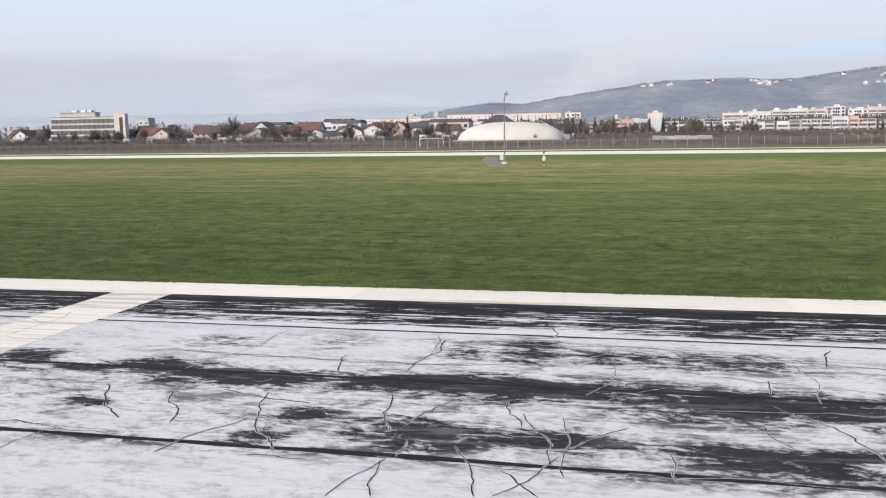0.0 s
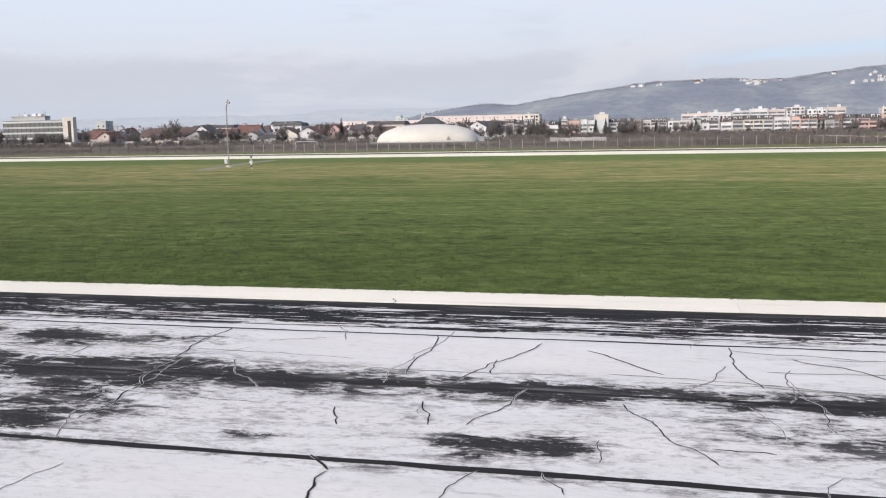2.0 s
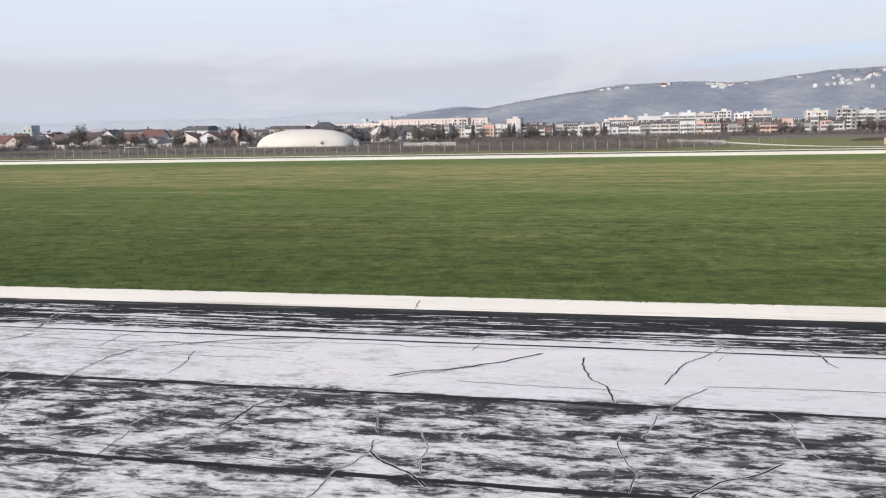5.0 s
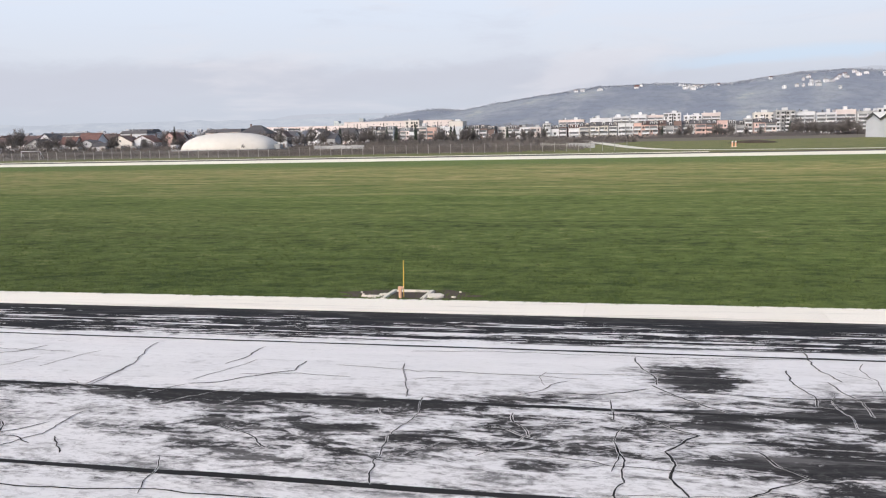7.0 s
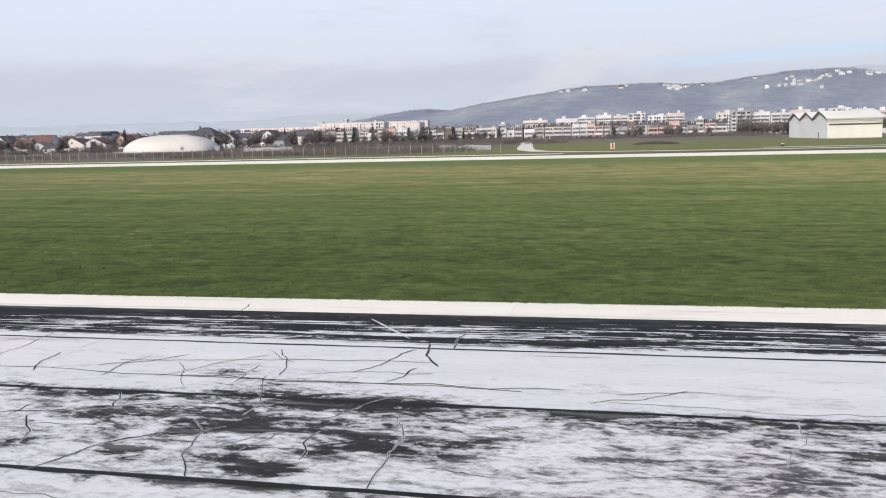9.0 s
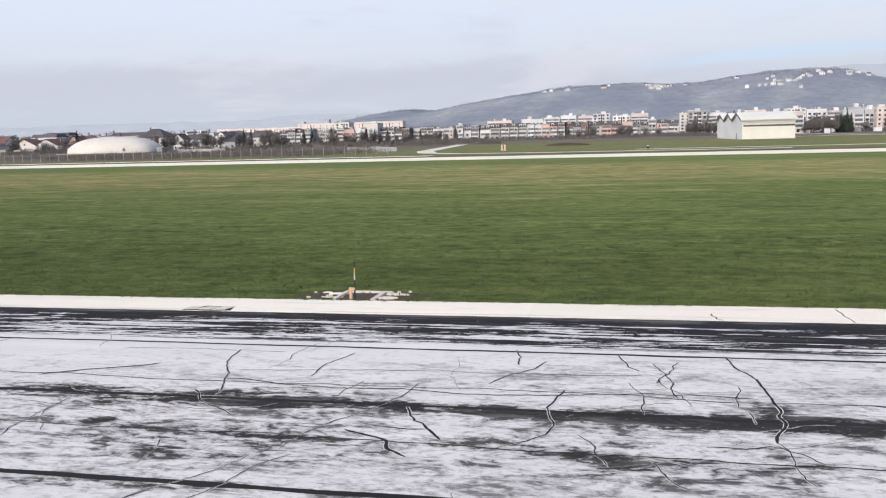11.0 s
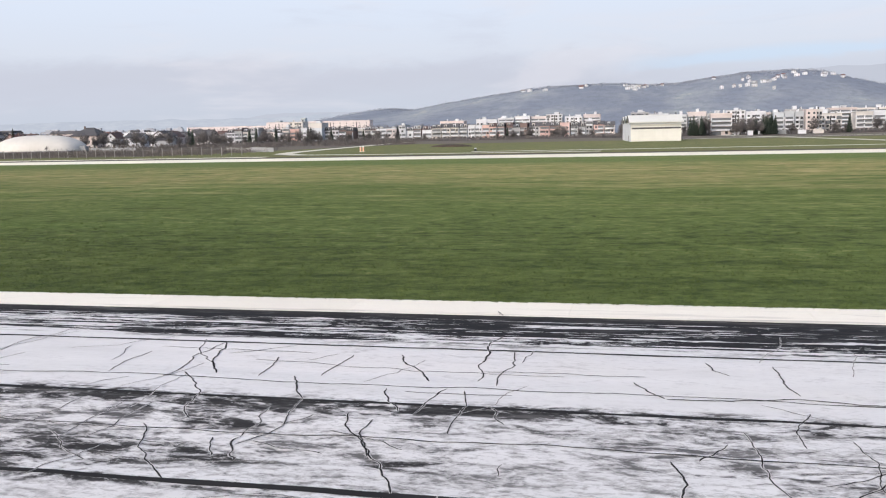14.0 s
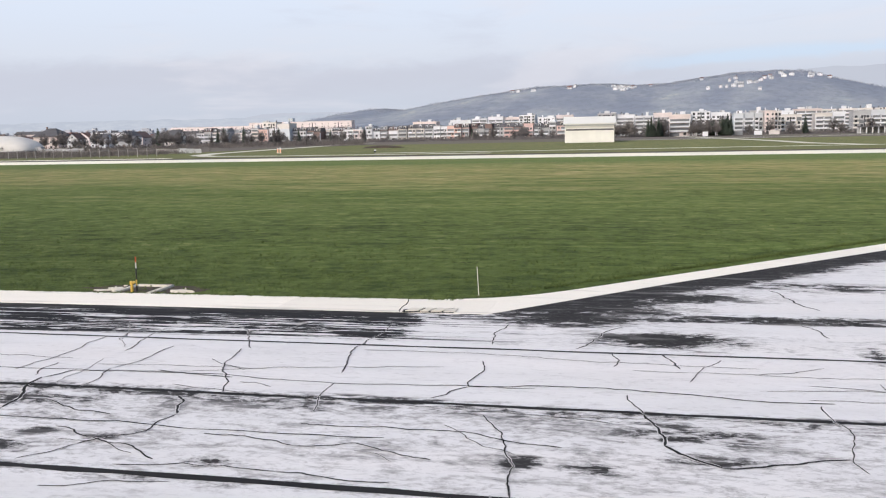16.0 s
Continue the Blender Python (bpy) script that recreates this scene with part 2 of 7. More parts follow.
def sky_colour(m):
    x, y, z = m.xyz(m.geo.outputs["Position"])
    p = m.geo.outputs["Position"]
    h = m.math("DIVIDE", z, 800.0)
    c = m.ramp(h, [(0.0, (0.555, 0.585, 0.665)), (0.16, (0.575, 0.600, 0.680)), (0.34, (0.61, 0.63, 0.71)), (0.52, (0.685, 0.71, 0.79)), (0.75, (0.70, 0.745, 0.85)), (1.0, (0.72, 0.775, 0.895))])
    # a long grey bank of cloud over paler lit cloud, with blue showing to one side
    wave = m.math("MULTIPLY_ADD", m.noise(p, (0.0011, 0.0011, 0.003), 5, 0.6, 0.3), 260.0, z)
    wave = m.math("MULTIPLY_ADD", m.noise(p, (0.0042, 0.0042, 0.011), 5, 0.62, 0.6, (3, 1, 2)), 130.0, m.math("SUBTRACT", wave, 65.0))
    bank = m.math("MULTIPLY", m.step(wave, 545, 440), m.step(wave, 230, 420))
    bank = m.math("MULTIPLY", bank, m.step(x, 900, -200))
    c = m.mix(m.math("MULTIPLY", bank, 0.72), c, (0.575, 0.578, 0.655))
    cl = m.noise(p, (0.0012, 0.0012, 0.0052), 6, 0.6, 0.5)
    c = m.mix(m.step(cl, 0.50, 0.72, 0.0, 0.35), c, (0.60, 0.61, 0.70))
    c = m.mix(m.step(m.noise(p, (0.0009, 0.0009, 0.005), 5, 0.55, 0.4, (5, 2, 1)), 0.48, 0.66, 0.0, 0.5), c, (0.75, 0.725, 0.775))
    drift = m.math("MULTIPLY_ADD", m.noise(p, (0.0014, 0.0014, 0.004), 6, 0.65, 0.4, (2, 4, 0)), 150.0, m.math("MULTIPLY_ADD", x, -0.03, z))
    blue = m.math("MULTIPLY", m.step(drift, 345, 385), m.step(drift, 450, 395))
    blue = m.math("MULTIPLY", blue, m.step(x, -100, 600))
    c = m.mix(m.math("MULTIPLY", blue, 0.6), c, (0.59, 0.72, 0.88))
    c = m.mix(1.0, c, (1.05, 1.075, 1.08), "MULTIPLY")
    return c


def leafy(name, a, b, scale=0.8):
    m = Nodes(name)
    v = m.geo.outputs["Random Per Island"]
    c = m.mix(v, a, b)
    c = m.mix(m.math("MULTIPLY", m.info.outputs["Random"], 0.35), c, tuple(x * 0.55 for x in a))
    return m.done(c, 0.9, 0.0, 0.15)


M_PAVE = pavement_material()
M_GRASS = grass_material()
M_KERB = concrete_material("kerb_concrete", (0.84, 0.785, 0.71), (0.925, 0.875, 0.80), grime=0.6)
M_TAXI = concrete_material("taxiway_concrete", (0.82, 0.785, 0.665), (0.92, 0.885, 0.765), 0.3)
M_PAD = concrete_material("pad_concrete", (0.56, 0.51, 0.44), (0.78, 0.735, 0.66))
M_TAR = surface("tar_sealant", (0.026, 0.025, 0.026), 0.75, 6, 0.3, bump=0.004, spec=0.12)
M_LIP = surface("pale_rim_and_paint", (0.60, 0.585, 0.59), 0.9, 5, 0.3)
M_PATH = surface("worn_asphalt", (0.26, 0.25, 0.215), 0.9, 2, 0.3)
M_SOIL = surface("bare_soil", (0.085, 0.064, 0.05), 0.95, 6, 0.4)
M_TRACK = surface("gravel_track", (0.74, 0.715, 0.63), 0.95, 1.5, 0.25)
M_SKY = glow_material("sky_backdrop", sky_colour)
# Hill colours are pale and bluish: distance haze put into the base colour.
M_HILL = hill_material("haze_tinted_hill", (0.232, 0.258, 0.318), (0.305, 0.332, 0.372), (0.385, 0.40, 0.40))
# Backdrop ridges glow, with the haze light put into their emission colour.
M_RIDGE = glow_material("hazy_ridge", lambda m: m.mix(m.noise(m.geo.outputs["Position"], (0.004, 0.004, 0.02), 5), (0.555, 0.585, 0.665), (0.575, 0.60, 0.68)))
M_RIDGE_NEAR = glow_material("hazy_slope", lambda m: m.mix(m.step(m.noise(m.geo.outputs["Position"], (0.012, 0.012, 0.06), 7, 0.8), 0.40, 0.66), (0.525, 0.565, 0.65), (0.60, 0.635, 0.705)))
# Town walls, slate, glass and twigs lifted and cooled: distance haze in their colours.
M_WHITE = surface("white_render", (0.71, 0.725, 0.775), 0.85, 1.2, 0.18)
M_CREAM = surface("cream_render", (0.68, 0.65, 0.63), 0.85, 1.2, 0.18)
M_GREY = surface("grey_render", (0.43, 0.44, 0.465), 0.85, 1.2, 0.2)
M_ORANGE = surface("orange_render", (0.66, 0.455, 0.41), 0.85, 1.2, 0.18)
M_PINK = surface("pink_render", (0.68, 0.50, 0.48), 0.85, 1.2, 0.18)
M_PEACH = surface("peach_render", (0.70, 0.615, 0.60), 0.85, 1.2, 0.18)
M_PALEPINK = surface("pale_pink_render", (0.71, 0.64, 0.645), 0.85, 1.2, 0.15)
M_BRICK = surface("brown_brick", (0.22, 0.16, 0.15), 0.9, 2, 0.3)
M_TILE = surface("red_roof_tile", (0.175, 0.098, 0.09), 0.85, 3, 0.35)
M_TILE_OLD = surface("brown_roof_tile", (0.13, 0.092, 0.092), 0.85, 3, 0.35)
M_SLATE = surface("dark_roofing", (0.105, 0.103, 0.115), 0.7, 2, 0.3)
M_ROOF_GREY = surface("grey_sheet_roof", (0.30, 0.31, 0.33), 0.6, 1.5, 0.2)
M_GLASS = surface("window_glass", (0.065, 0.07, 0.082), 0.12, 0.4, 0.2, spec=0.6, bump=0.0)
M_TINTED = surface("glazing_and_recess_shade", (0.165, 0.175, 0.195), 0.3, 0.4, 0.2, spec=0.5, bump=0.0)
M_BAND = surface("pale_grey_spandrel", (0.50, 0.545, 0.575), 0.7, 1.2, 0.15)
M_FRAME = surface("white_frame", (0.7, 0.7, 0.7), 0.5, 4, 0.1)
M_FABRIC = surface("dome_membrane", (0.61, 0.59, 0.57), 0.7, 0.5, 0.16)
M_STEEL = surface("galvanised_steel", (0.27, 0.27, 0.275), 0.55, 5, 0.2, 0.4)
M_GREYBLUE = surface("grey_blue_cladding", (0.52, 0.55, 0.60), 0.7, 0.8, 0.12)
M_GABLE = surface("gable_shade_cladding", (0.60, 0.62, 0.665), 0.7, 0.8, 0.1)
M_SHEET = surface("white_cladding", (0.76, 0.75, 0.715), 0.6, 0.8, 0.08, vary=0.02)
M_BLACK = surface("black_paint", (0.02, 0.02, 0.02), 0.5, 8, 0.2)
M_RED = surface("orange_red_paint", (0.60, 0.13, 0.04), 0.5, 8, 0.2)
M_YELLOW = surface("yellow_paint", (0.62, 0.42, 0.08), 0.5, 8, 0.2)
M_SIGN = surface("sign_orange", (0.74, 0.44, 0.30), 0.5, 4, 0.1)
M_BARK = surface("bark", (0.13, 0.115, 0.105), 0.95, 4, 0.4)
M_TWIG = leafy("bare_twigs", (0.14, 0.128, 0.132), (0.235, 0.218, 0.216))
# Hill trees carry the same distance haze in their colour.
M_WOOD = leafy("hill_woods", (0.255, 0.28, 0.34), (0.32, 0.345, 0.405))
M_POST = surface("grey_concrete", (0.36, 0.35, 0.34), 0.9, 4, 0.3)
# Far houses tinted towards the haze in their base colour.
M_CITY = leafy("haze_tinted_walls", (0.36, 0.385, 0.45), (0.52, 0.54, 0.60))
M_CONIFER = leafy("conifer_needles", (0.075, 0.10, 0.085), (0.13, 0.158, 0.125))
M_SCRUB = leafy("winter_scrub", (0.118, 0.104, 0.102), (0.21, 0.188, 0.178))
M_BLADE = leafy("grass_blades", (0.066, 0.096, 0.028), (0.128, 0.166, 0.056))

# ---- building blocks ----


class Geo:
    """Collects corners and faces of one mesh."""

    def __init__(self):
        self.v, self.f, self.m = [], [], []

    def face(self, pts, mi=0):
        k = len(self.v)
        self.v += [tuple(p) for p in pts]
        self.f.append(tuple(range(k, k + len(pts))))
        self.m.append(mi)
        return self

    def box(self, x0, x1, y0, y1, z0, z1, mi=0):
        k = len(self.v)
        self.v += [(x, y, z) for z in (z0, z1) for y in (y0, y1) for x in (x0, x1)]
        for q in ((0, 2, 3, 1), (4, 5, 7, 6), (0, 1, 5, 4), (2, 6, 7, 3), (0, 4, 6, 2), (1, 3, 7, 5)):
            self.f.append(tuple(k + i for i in q))
            self.m.append(mi)
        return self

    def loft(self, rings, mi=0, caps=True):
        """Rings of equal length, joined one to the next."""
        k, n = len(self.v), len(rings[0])
        for r in rings:
            self.v += [tuple(p) for p in r]
        for i in range(len(rings) - 1):
            for j in range(n):
                a, b = k + i * n + j, k + i * n + (j + 1) % n
                self.f.append((a, b, b + n, a + n))
                self.m.append(mi)
        if caps:
            self.f.append(tuple(k + j for j in reversed(range(n))))
            self.f.append(tuple(k + (len(rings) - 1) * n + j for j in range(n)))
            self.m += [mi, mi]
        return self

    def tube(self, a, b, ra, rb, n=6, mi=0):
        a, b = Vector(a), Vector(b)
        q = (b - a).to_track_quat("Z", "Y")
        ring = lambda c, r: [c + q @ Vector((r * math.cos(2 * math.pi * i / n), r * math.sin(2 * math.pi * i / n), 0)) for i in range(n)]
        return self.loft([ring(a, ra), ring(b, rb)], mi)

    def data(self, name, *mats, smooth=False):
        me = bpy.data.meshes.new(name)
        me.from_pydata(self.v, [], self.f)
        for mt in mats:
            me.materials.append(mt)
        me.polygons.foreach_set("material_index", self.m)
        if smooth:
            me.polygons.foreach_set("use_smooth", [True] * len(self.f))
        me.update()
        return me


def part(name, geo, mats, parent=None, label="", at=None, smooth=False):
    """Links a mesh as one object, under a thing or a part."""
    mats = mats if isinstance(mats, tuple) else (mats,)
    ob = new(name, geo if isinstance(geo, bpy.types.Mesh) else geo.data(name, *mats, smooth=smooth))
    if parent is not None:
        ob.parent = parent
    if at is not None:
        ob.location = at
    if label:
        tagged(ob, label)
    return ob


def root(name, x, y, z, label, category, group="", turn=0.0):
    ob = new(name)
    ob.empty_display_size = 0.5
    ob.matrix_world = pose(x, y, z, 0, 0, turn)
    return tagged(ob, label, category, group)


rnd = random.Random(11)

# ---- the large structure ----


def strip(points, width, z):
    """A flat ribbon along points in the plan."""
    g = Geo()
    pts = [Vector((x, y, 0)) for x, y in points]
    left, right = [], []
    for i, p in enumerate(pts):
        d = (pts[min(i + 1, len(pts) - 1)] - pts[max(i - 1, 0)]).normalized()
        n = Vector((-d.y, d.x, 0)) * width / 2
        left.append((*(p + n).xy, z))
        right.append((*(p - n).xy, z))
    for i in range(len(pts) - 1):
        g.face([right[i], right[i + 1], left[i + 1], left[i]])
    return g


KERB_IN, KERB_OUT = 23.72, 25.6
EXIT_X, EXIT_SLOPE = 261.3, 1.03

ground = Geo()
for i in range(40):
    for j in range(30):
        xa, xb = -4800 + i * 240, -4800 + (i + 1) * 240
        ya, yb = -2400 + j * 240, -2400 + (j + 1) * 240
        ground.face([(xa, ya, -0.03), (xb, ya, -0.03), (xb, yb, -0.03), (xa, yb, -0.03)])
tagged(part("ground", ground, M_GRASS), "mown green airfield grass with drier far turf", "grass", kind="structure")

# runway: one sheet whose stain level is worked out lane by lane and spot by spot
stains = []


def stain(x, y, rx, ry, level):
    """A dark patch (or, below nought, a clean one) round a place on the runway."""
    stains.append((x, y, rx, ry, level))


stain(-3.8, 18.20, 0.5, 0.57, 0.50); stain(-2.4, 18.44, 0.5, 0.58, 0.85); stain(0.7, 18.26, 2.0, 0.54, 0.55)
stain(-9.5, 18.29, 0.7, 0.41, 0.40); stain(-6.8, 18.75, 0.5, 0.42, 0.35); stain(-13.2, 16.45, 0.5, 0.31, 0.90)
stain(-9.6, 16.13, 1.0, 0.37, 0.80); stain(-7.8, 15.71, 1.8, 0.39, 0.90); stain(-2.7, 15.81, 2.8, 0.44, 1.00)
stain(2.0, 15.40, 2.1, 0.51, 1.00); stain(-2.6, 15.23, 0.8, 0.26, 0.70); stain(-5.6, 13.61, 0.5, 0.29, 0.60)
stain(-3.5, 13.14, 0.9, 0.46, 0.80); stain(-1.2, 13.17, 0.9, 0.30, 0.90); stain(-6.0, 12.54, 0.4, 0.29, 0.60)
stain(2.1, 12.86, 1.2, 0.36, 0.90); stain(1.2, 14.56, 1.2, 0.29, 0.50); stain(-9.8, 13.65, 0.3, 0.25, 0.60)
stain(6.5, 15.46, 3.0, 0.60, 0.85); stain(12.1, 16.14, 2.1, 0.45, 1.00); stain(17.0, 15.82, 2.9, 0.40, 1.00)
stain(16.8, 15.33, 1.3, 0.38, 0.90); stain(13.7, 13.24, 1.1, 0.30, 1.00); stain(15.6, 13.88, 0.7, 0.59, 1.00)
stain(16.6, 12.94, 0.9, 0.42, 0.90); stain(8.3, 13.41, 0.5, 0.33, 0.80); stain(12.1, 12.83, 0.6, 0.34, 0.70)
stain(18.2, 12.40, 0.7, 0.29, 0.50); stain(11.6, 10.59, 0.9, 0.13, 0.80); stain(12.1, 18.35, 0.2, 0.38, 0.60)
stain(13.7, 18.28, 0.3, 0.38, 0.60); stain(10.1, 13.43, 0.9, 0.55, 0.35); stain(20.1, 15.99, 2.1, 0.48, 0.85)
stain(24.3, 16.36, 1.6, 0.40, 0.80); stain(28.4, 16.26, 2.2, 0.37, 0.90); stain(27.1, 18.84, 0.6, 0.35, 0.60)
stain(29.8, 18.64, 0.9, 0.47, 0.95); stain(31.9, 18.76, 0.5, 0.37, 0.60); stain(33.0, 18.72, 0.7, 0.37, 0.40)
stain(32.6, 15.79, 2.4, 0.72, 0.85); stain(32.9, 14.24, 0.6, 0.38, 0.80); stain(33.0, 12.85, 0.6, 0.30, 0.80)
stain(32.8, 13.84, 1.7, 0.89, 0.50); stain(28.9, 14.95, 0.6, 0.25, 0.50); stain(36.2, 15.98, 2.1, 0.47, 0.80)
stain(40.9, 16.00, 2.1, 0.37, 0.85); stain(41.2, 13.01, 0.6, 0.29, 0.80); stain(42.2, 13.21, 0.4, 0.30, 0.80)
stain(44.1, 16.19, 1.5, 0.29, 0.70); stain(47.6, 16.05, 2.2, 0.33, 0.90); stain(37.3, 12.97, 0.4, 0.21, 0.50)
stain(46.8, 14.33, 2.6, 0.95, 0.33); stain(52.1, 15.97, 1.4, 0.42, 0.90); stain(56.1, 16.09, 2.3, 0.44, 1.00)
stain(60.1, 16.10, 1.8, 0.34, 0.90); stain(62.8, 15.93, 1.1, 0.42, 0.90); stain(56.3, 13.27, 0.7, 0.22, 0.90)
stain(57.6, 13.15, 0.8, 0.19, 0.80); stain(59.4, 13.75, 0.8, 0.46, 0.45); stain(56.3, 18.39, 0.5, 0.32, 0.70)
stain(59.0, 18.11, 0.4, 0.26, 0.70); stain(52.0, 13.46, 1.8, 1.25, 0.42); stain(62.0, 13.19, 1.1, 0.49, 0.95)
stain(60.7, 15.10, 0.6, 0.24, 0.50); stain(67.1, 15.50, 2.0, 0.38, 0.90); stain(66.8, 12.88, 2.1, 0.75, 0.80)
stain(70.7, 16.15, 1.6, 0.29, 0.80); stain(75.1, 16.42, 3.0, 0.28, 0.80); stain(65.7, 18.10, 0.4, 0.29, 0.80)
stain(68.0, 18.15, 0.2, 0.28, 0.50); stain(72.3, 18.05, 0.4, 0.35, 0.45); stain(75.2, 14.23, 2.4, 0.91, 0.42)
stain(68.4, 10.88, 0.7, 0.17, 0.60); stain(67.4, 11.51, 0.9, 0.20, 0.50); stain(77.1, 14.85, 0.3, 0.28, 0.70)
stain(113.3, 16.23, 0.7, 0.33, 0.85); stain(114.6, 15.70, 1.1, 0.27, 0.70); stain(117.6, 16.19, 0.2, 0.20, 0.70)
stain(114.7, 13.16, 1.7, 0.76, 0.55); stain(115.2, 13.49, 0.4, 0.54, 0.80); stain(116.5, 12.87, 0.3, 0.17, 0.70)
stain(119.0, 13.67, 1.8, 0.86, 0.36); stain(107.3, 16.53, 0.3, 0.24, 0.60); stain(122.8, 15.65, 1.1, 0.24, 0.70)
stain(129.0, 15.62, 1.8, 0.25, 0.70); stain(132.3, 15.70, 2.4, 0.27, 0.80); stain(131.7, 13.91, 2.6, 0.89, 0.50)
stain(135.0, 16.19, 0.8, 0.29, 0.80); stain(138.2, 18.10, 0.6, 0.56, 1.00); stain(141.5, 17.56, 0.2, 0.23, 0.50)
stain(135.8, 14.59, 2.4, 1.05, 0.48); stain(138.5, 15.66, 0.5, 0.45, 0.80); stain(141.6, 16.21, 1.8, 0.59, 1.00)
stain(140.0, 13.88, 1.2, 0.68, 0.80); stain(141.9, 14.20, 0.9, 0.70, 0.70); stain(140.1, 12.63, 0.9, 0.37, 0.80)
stain(144.3, 15.11, 1.8, 0.49, 0.60); stain(143.4, 13.00, 0.9, 0.32, 0.90); stain(144.2, 13.56, 0.9, 0.21, 0.70)
stain(135.7, 13.17, 0.4, 0.24, 0.60); stain(144.7, 14.12, 1.8, 0.62, 0.80); stain(144.7, 17.47, 0.3, 0.25, 0.60)
stain(147.6, 16.64, 0.3, 0.19, 0.60); stain(148.0, 12.77, 2.1, 0.48, 0.95); stain(148.3, 14.24, 1.4, 0.59, 0.60)
stain(149.9, 15.25, 2.5, 0.48, 0.42); stain(160.9, 17.67, 0.5, 0.20, 0.50); stain(162.2, 16.08, 1.0, 0.51, 0.60)
stain(164.2, 15.76, 1.4, 0.38, 0.90); stain(159.9, 14.66, 0.6, 0.35, 0.70); stain(162.3, 14.50, 2.4, 0.67, 0.60)
stain(159.3, 13.06, 0.3, 0.26, 0.60); stain(161.3, 12.94, 0.4, 0.21, 0.80); stain(163.1, 13.04, 0.4, 0.27, 0.80)
stain(165.0, 14.21, 1.7, 0.66, 0.60); stain(163.8, 12.66, 0.5, 0.19, 0.90); stain(188.2, 15.90, 1.6, 0.34, 0.60)
stain(191.9, 16.20, 1.8, 0.28, 0.60); stain(196.2, 15.79, 1.8, 0.19, 0.80); stain(200.2, 15.76, 2.7, 0.23, 0.80)
stain(192.2, 13.76, 2.7, 0.90, 0.38); stain(189.6, 14.38, 0.1, 0.22, 0.80); stain(200.7, 16.12, 0.2, 0.60, 0.70)
stain(198.6, 14.00, 4.0, 0.93, 0.36); stain(189.2, 22.15, 6.8, 1.18, -0.35); stain(200.2, 22.64, 4.6, 0.99, 0.50)
stain(201.6, 15.73, 2.0, 0.27, 0.70); stain(204.8, 13.98, 0.9, 0.41, 0.50); stain(210.8, 15.98, 1.9, 0.21, 0.95)
stain(211.2, 14.33, 0.7, 0.17, 0.95); stain(212.2, 14.36, 0.5, 0.17, 0.90); stain(213.0, 14.21, 0.5, 0.19, 0.80)
stain(213.0, 13.21, 0.7, 0.31, 0.90); stain(211.0, 12.68, 0.3, 0.18, 0.80); stain(206.8, 13.52, 0.9, 0.60, 0.36)
stain(206.9, 21.59, 1.4, 0.59, 0.40); stain(215.0, 15.87, 2.1, 0.20, 0.70); stain(221.6, 15.58, 2.8, 0.26, 0.80)
stain(217.8, 13.82, 0.8, 0.29, 0.70); stain(215.7, 13.90, 0.4, 0.36, 0.60); stain(218.1, 13.48, 0.3, 0.18, 0.70)
stain(221.3, 13.19, 0.4, 0.23, 0.90); stain(222.8, 12.91, 0.3, 0.18, 0.95); stain(222.2, 14.26, 3.0, 0.79, 0.52)
stain(217.1, 13.20, 0.5, 0.22, 0.60); stain(226.0, 14.85, 1.3, 0.50, 0.42); stain(225.6, 13.08, 0.6, 0.19, 0.70)
stain(218.8, 22.17, 11.3, 1.00, -0.25); stain(229.3, 15.82, 1.5, 0.23, 0.70); stain(232.7, 14.52, 0.9, 0.21, 0.60)
stain(232.7, 15.52, 1.8, 0.29, 0.70); stain(236.9, 15.68, 2.9, 0.23, 0.60); stain(230.1, 12.86, 2.1, 0.55, 0.48)
stain(233.0, 13.12, 0.9, 0.25, 0.60); stain(236.2, 13.04, 0.3, 0.15, 0.60); stain(238.2, 13.98, 0.2, 0.17, 0.50)
stain(224.3, 21.35, 4.5, 1.12, -0.30); stain(235.6, 22.44, 6.3, 0.98, 0.50); stain(242.1, 12.73, 0.3, 0.15, 0.85)
stain(247.2, 13.49, 0.4, 0.39, 1.00); stain(248.1, 13.63, 0.7, 0.34, 0.90); stain(248.9, 13.15, 2.0, 0.32, 0.80)
stain(245.5, 12.98, 0.3, 0.12, 0.80); stain(242.3, 15.46, 1.0, 0.30, 0.42); stain(247.1, 15.31, 1.0, 0.22, 0.60)
stain(242.6, 13.39, 3.1, 0.69, 0.30); stain(249.4, 15.39, 0.9, 0.19, 0.85); stain(252.5, 13.38, 0.9, 0.17, 0.70)
stain(254.8, 12.74, 1.0, 0.21, 0.90); stain(254.2, 12.23, 0.2, 0.15, 0.85); stain(249.7, 13.31, 0.4, 0.22, 0.80)
stain(253.6, 15.07, 2.2, 0.41, 0.48); stain(255.9, 13.60, 0.2, 0.13, 0.70); stain(257.2, 13.37, 0.2, 0.13, 0.40)
stain(255.1, 22.02, 4.7, 0.98, -0.25); stain(264.0, 13.36, 0.2, 0.17, 0.70); stain(265.1, 13.29, 0.3, 0.12, 0.65)
stain(259.4, 12.63, 0.3, 0.12, 0.60); stain(266.4, 14.97, 0.8, 0.35, 0.50); stain(266.6, 13.91, 0.5, 0.14, 0.60)
stain(259.8, 15.39, 0.8, 0.25, 0.32); stain(266.1, 21.34, 1.0, 0.39, 1.00); stain(263.6, 23.61, 1.2, 0.60, 0.95)
stain(270.4, 20.55, 0.2, 0.39, 0.80); stain(264.6, 25.20, 1.2, 0.50, 0.85); stain(266.4, 26.60, 1.3, 0.45, 0.70)
stain(270.5, 28.68, 2.0, 0.40, 0.50)
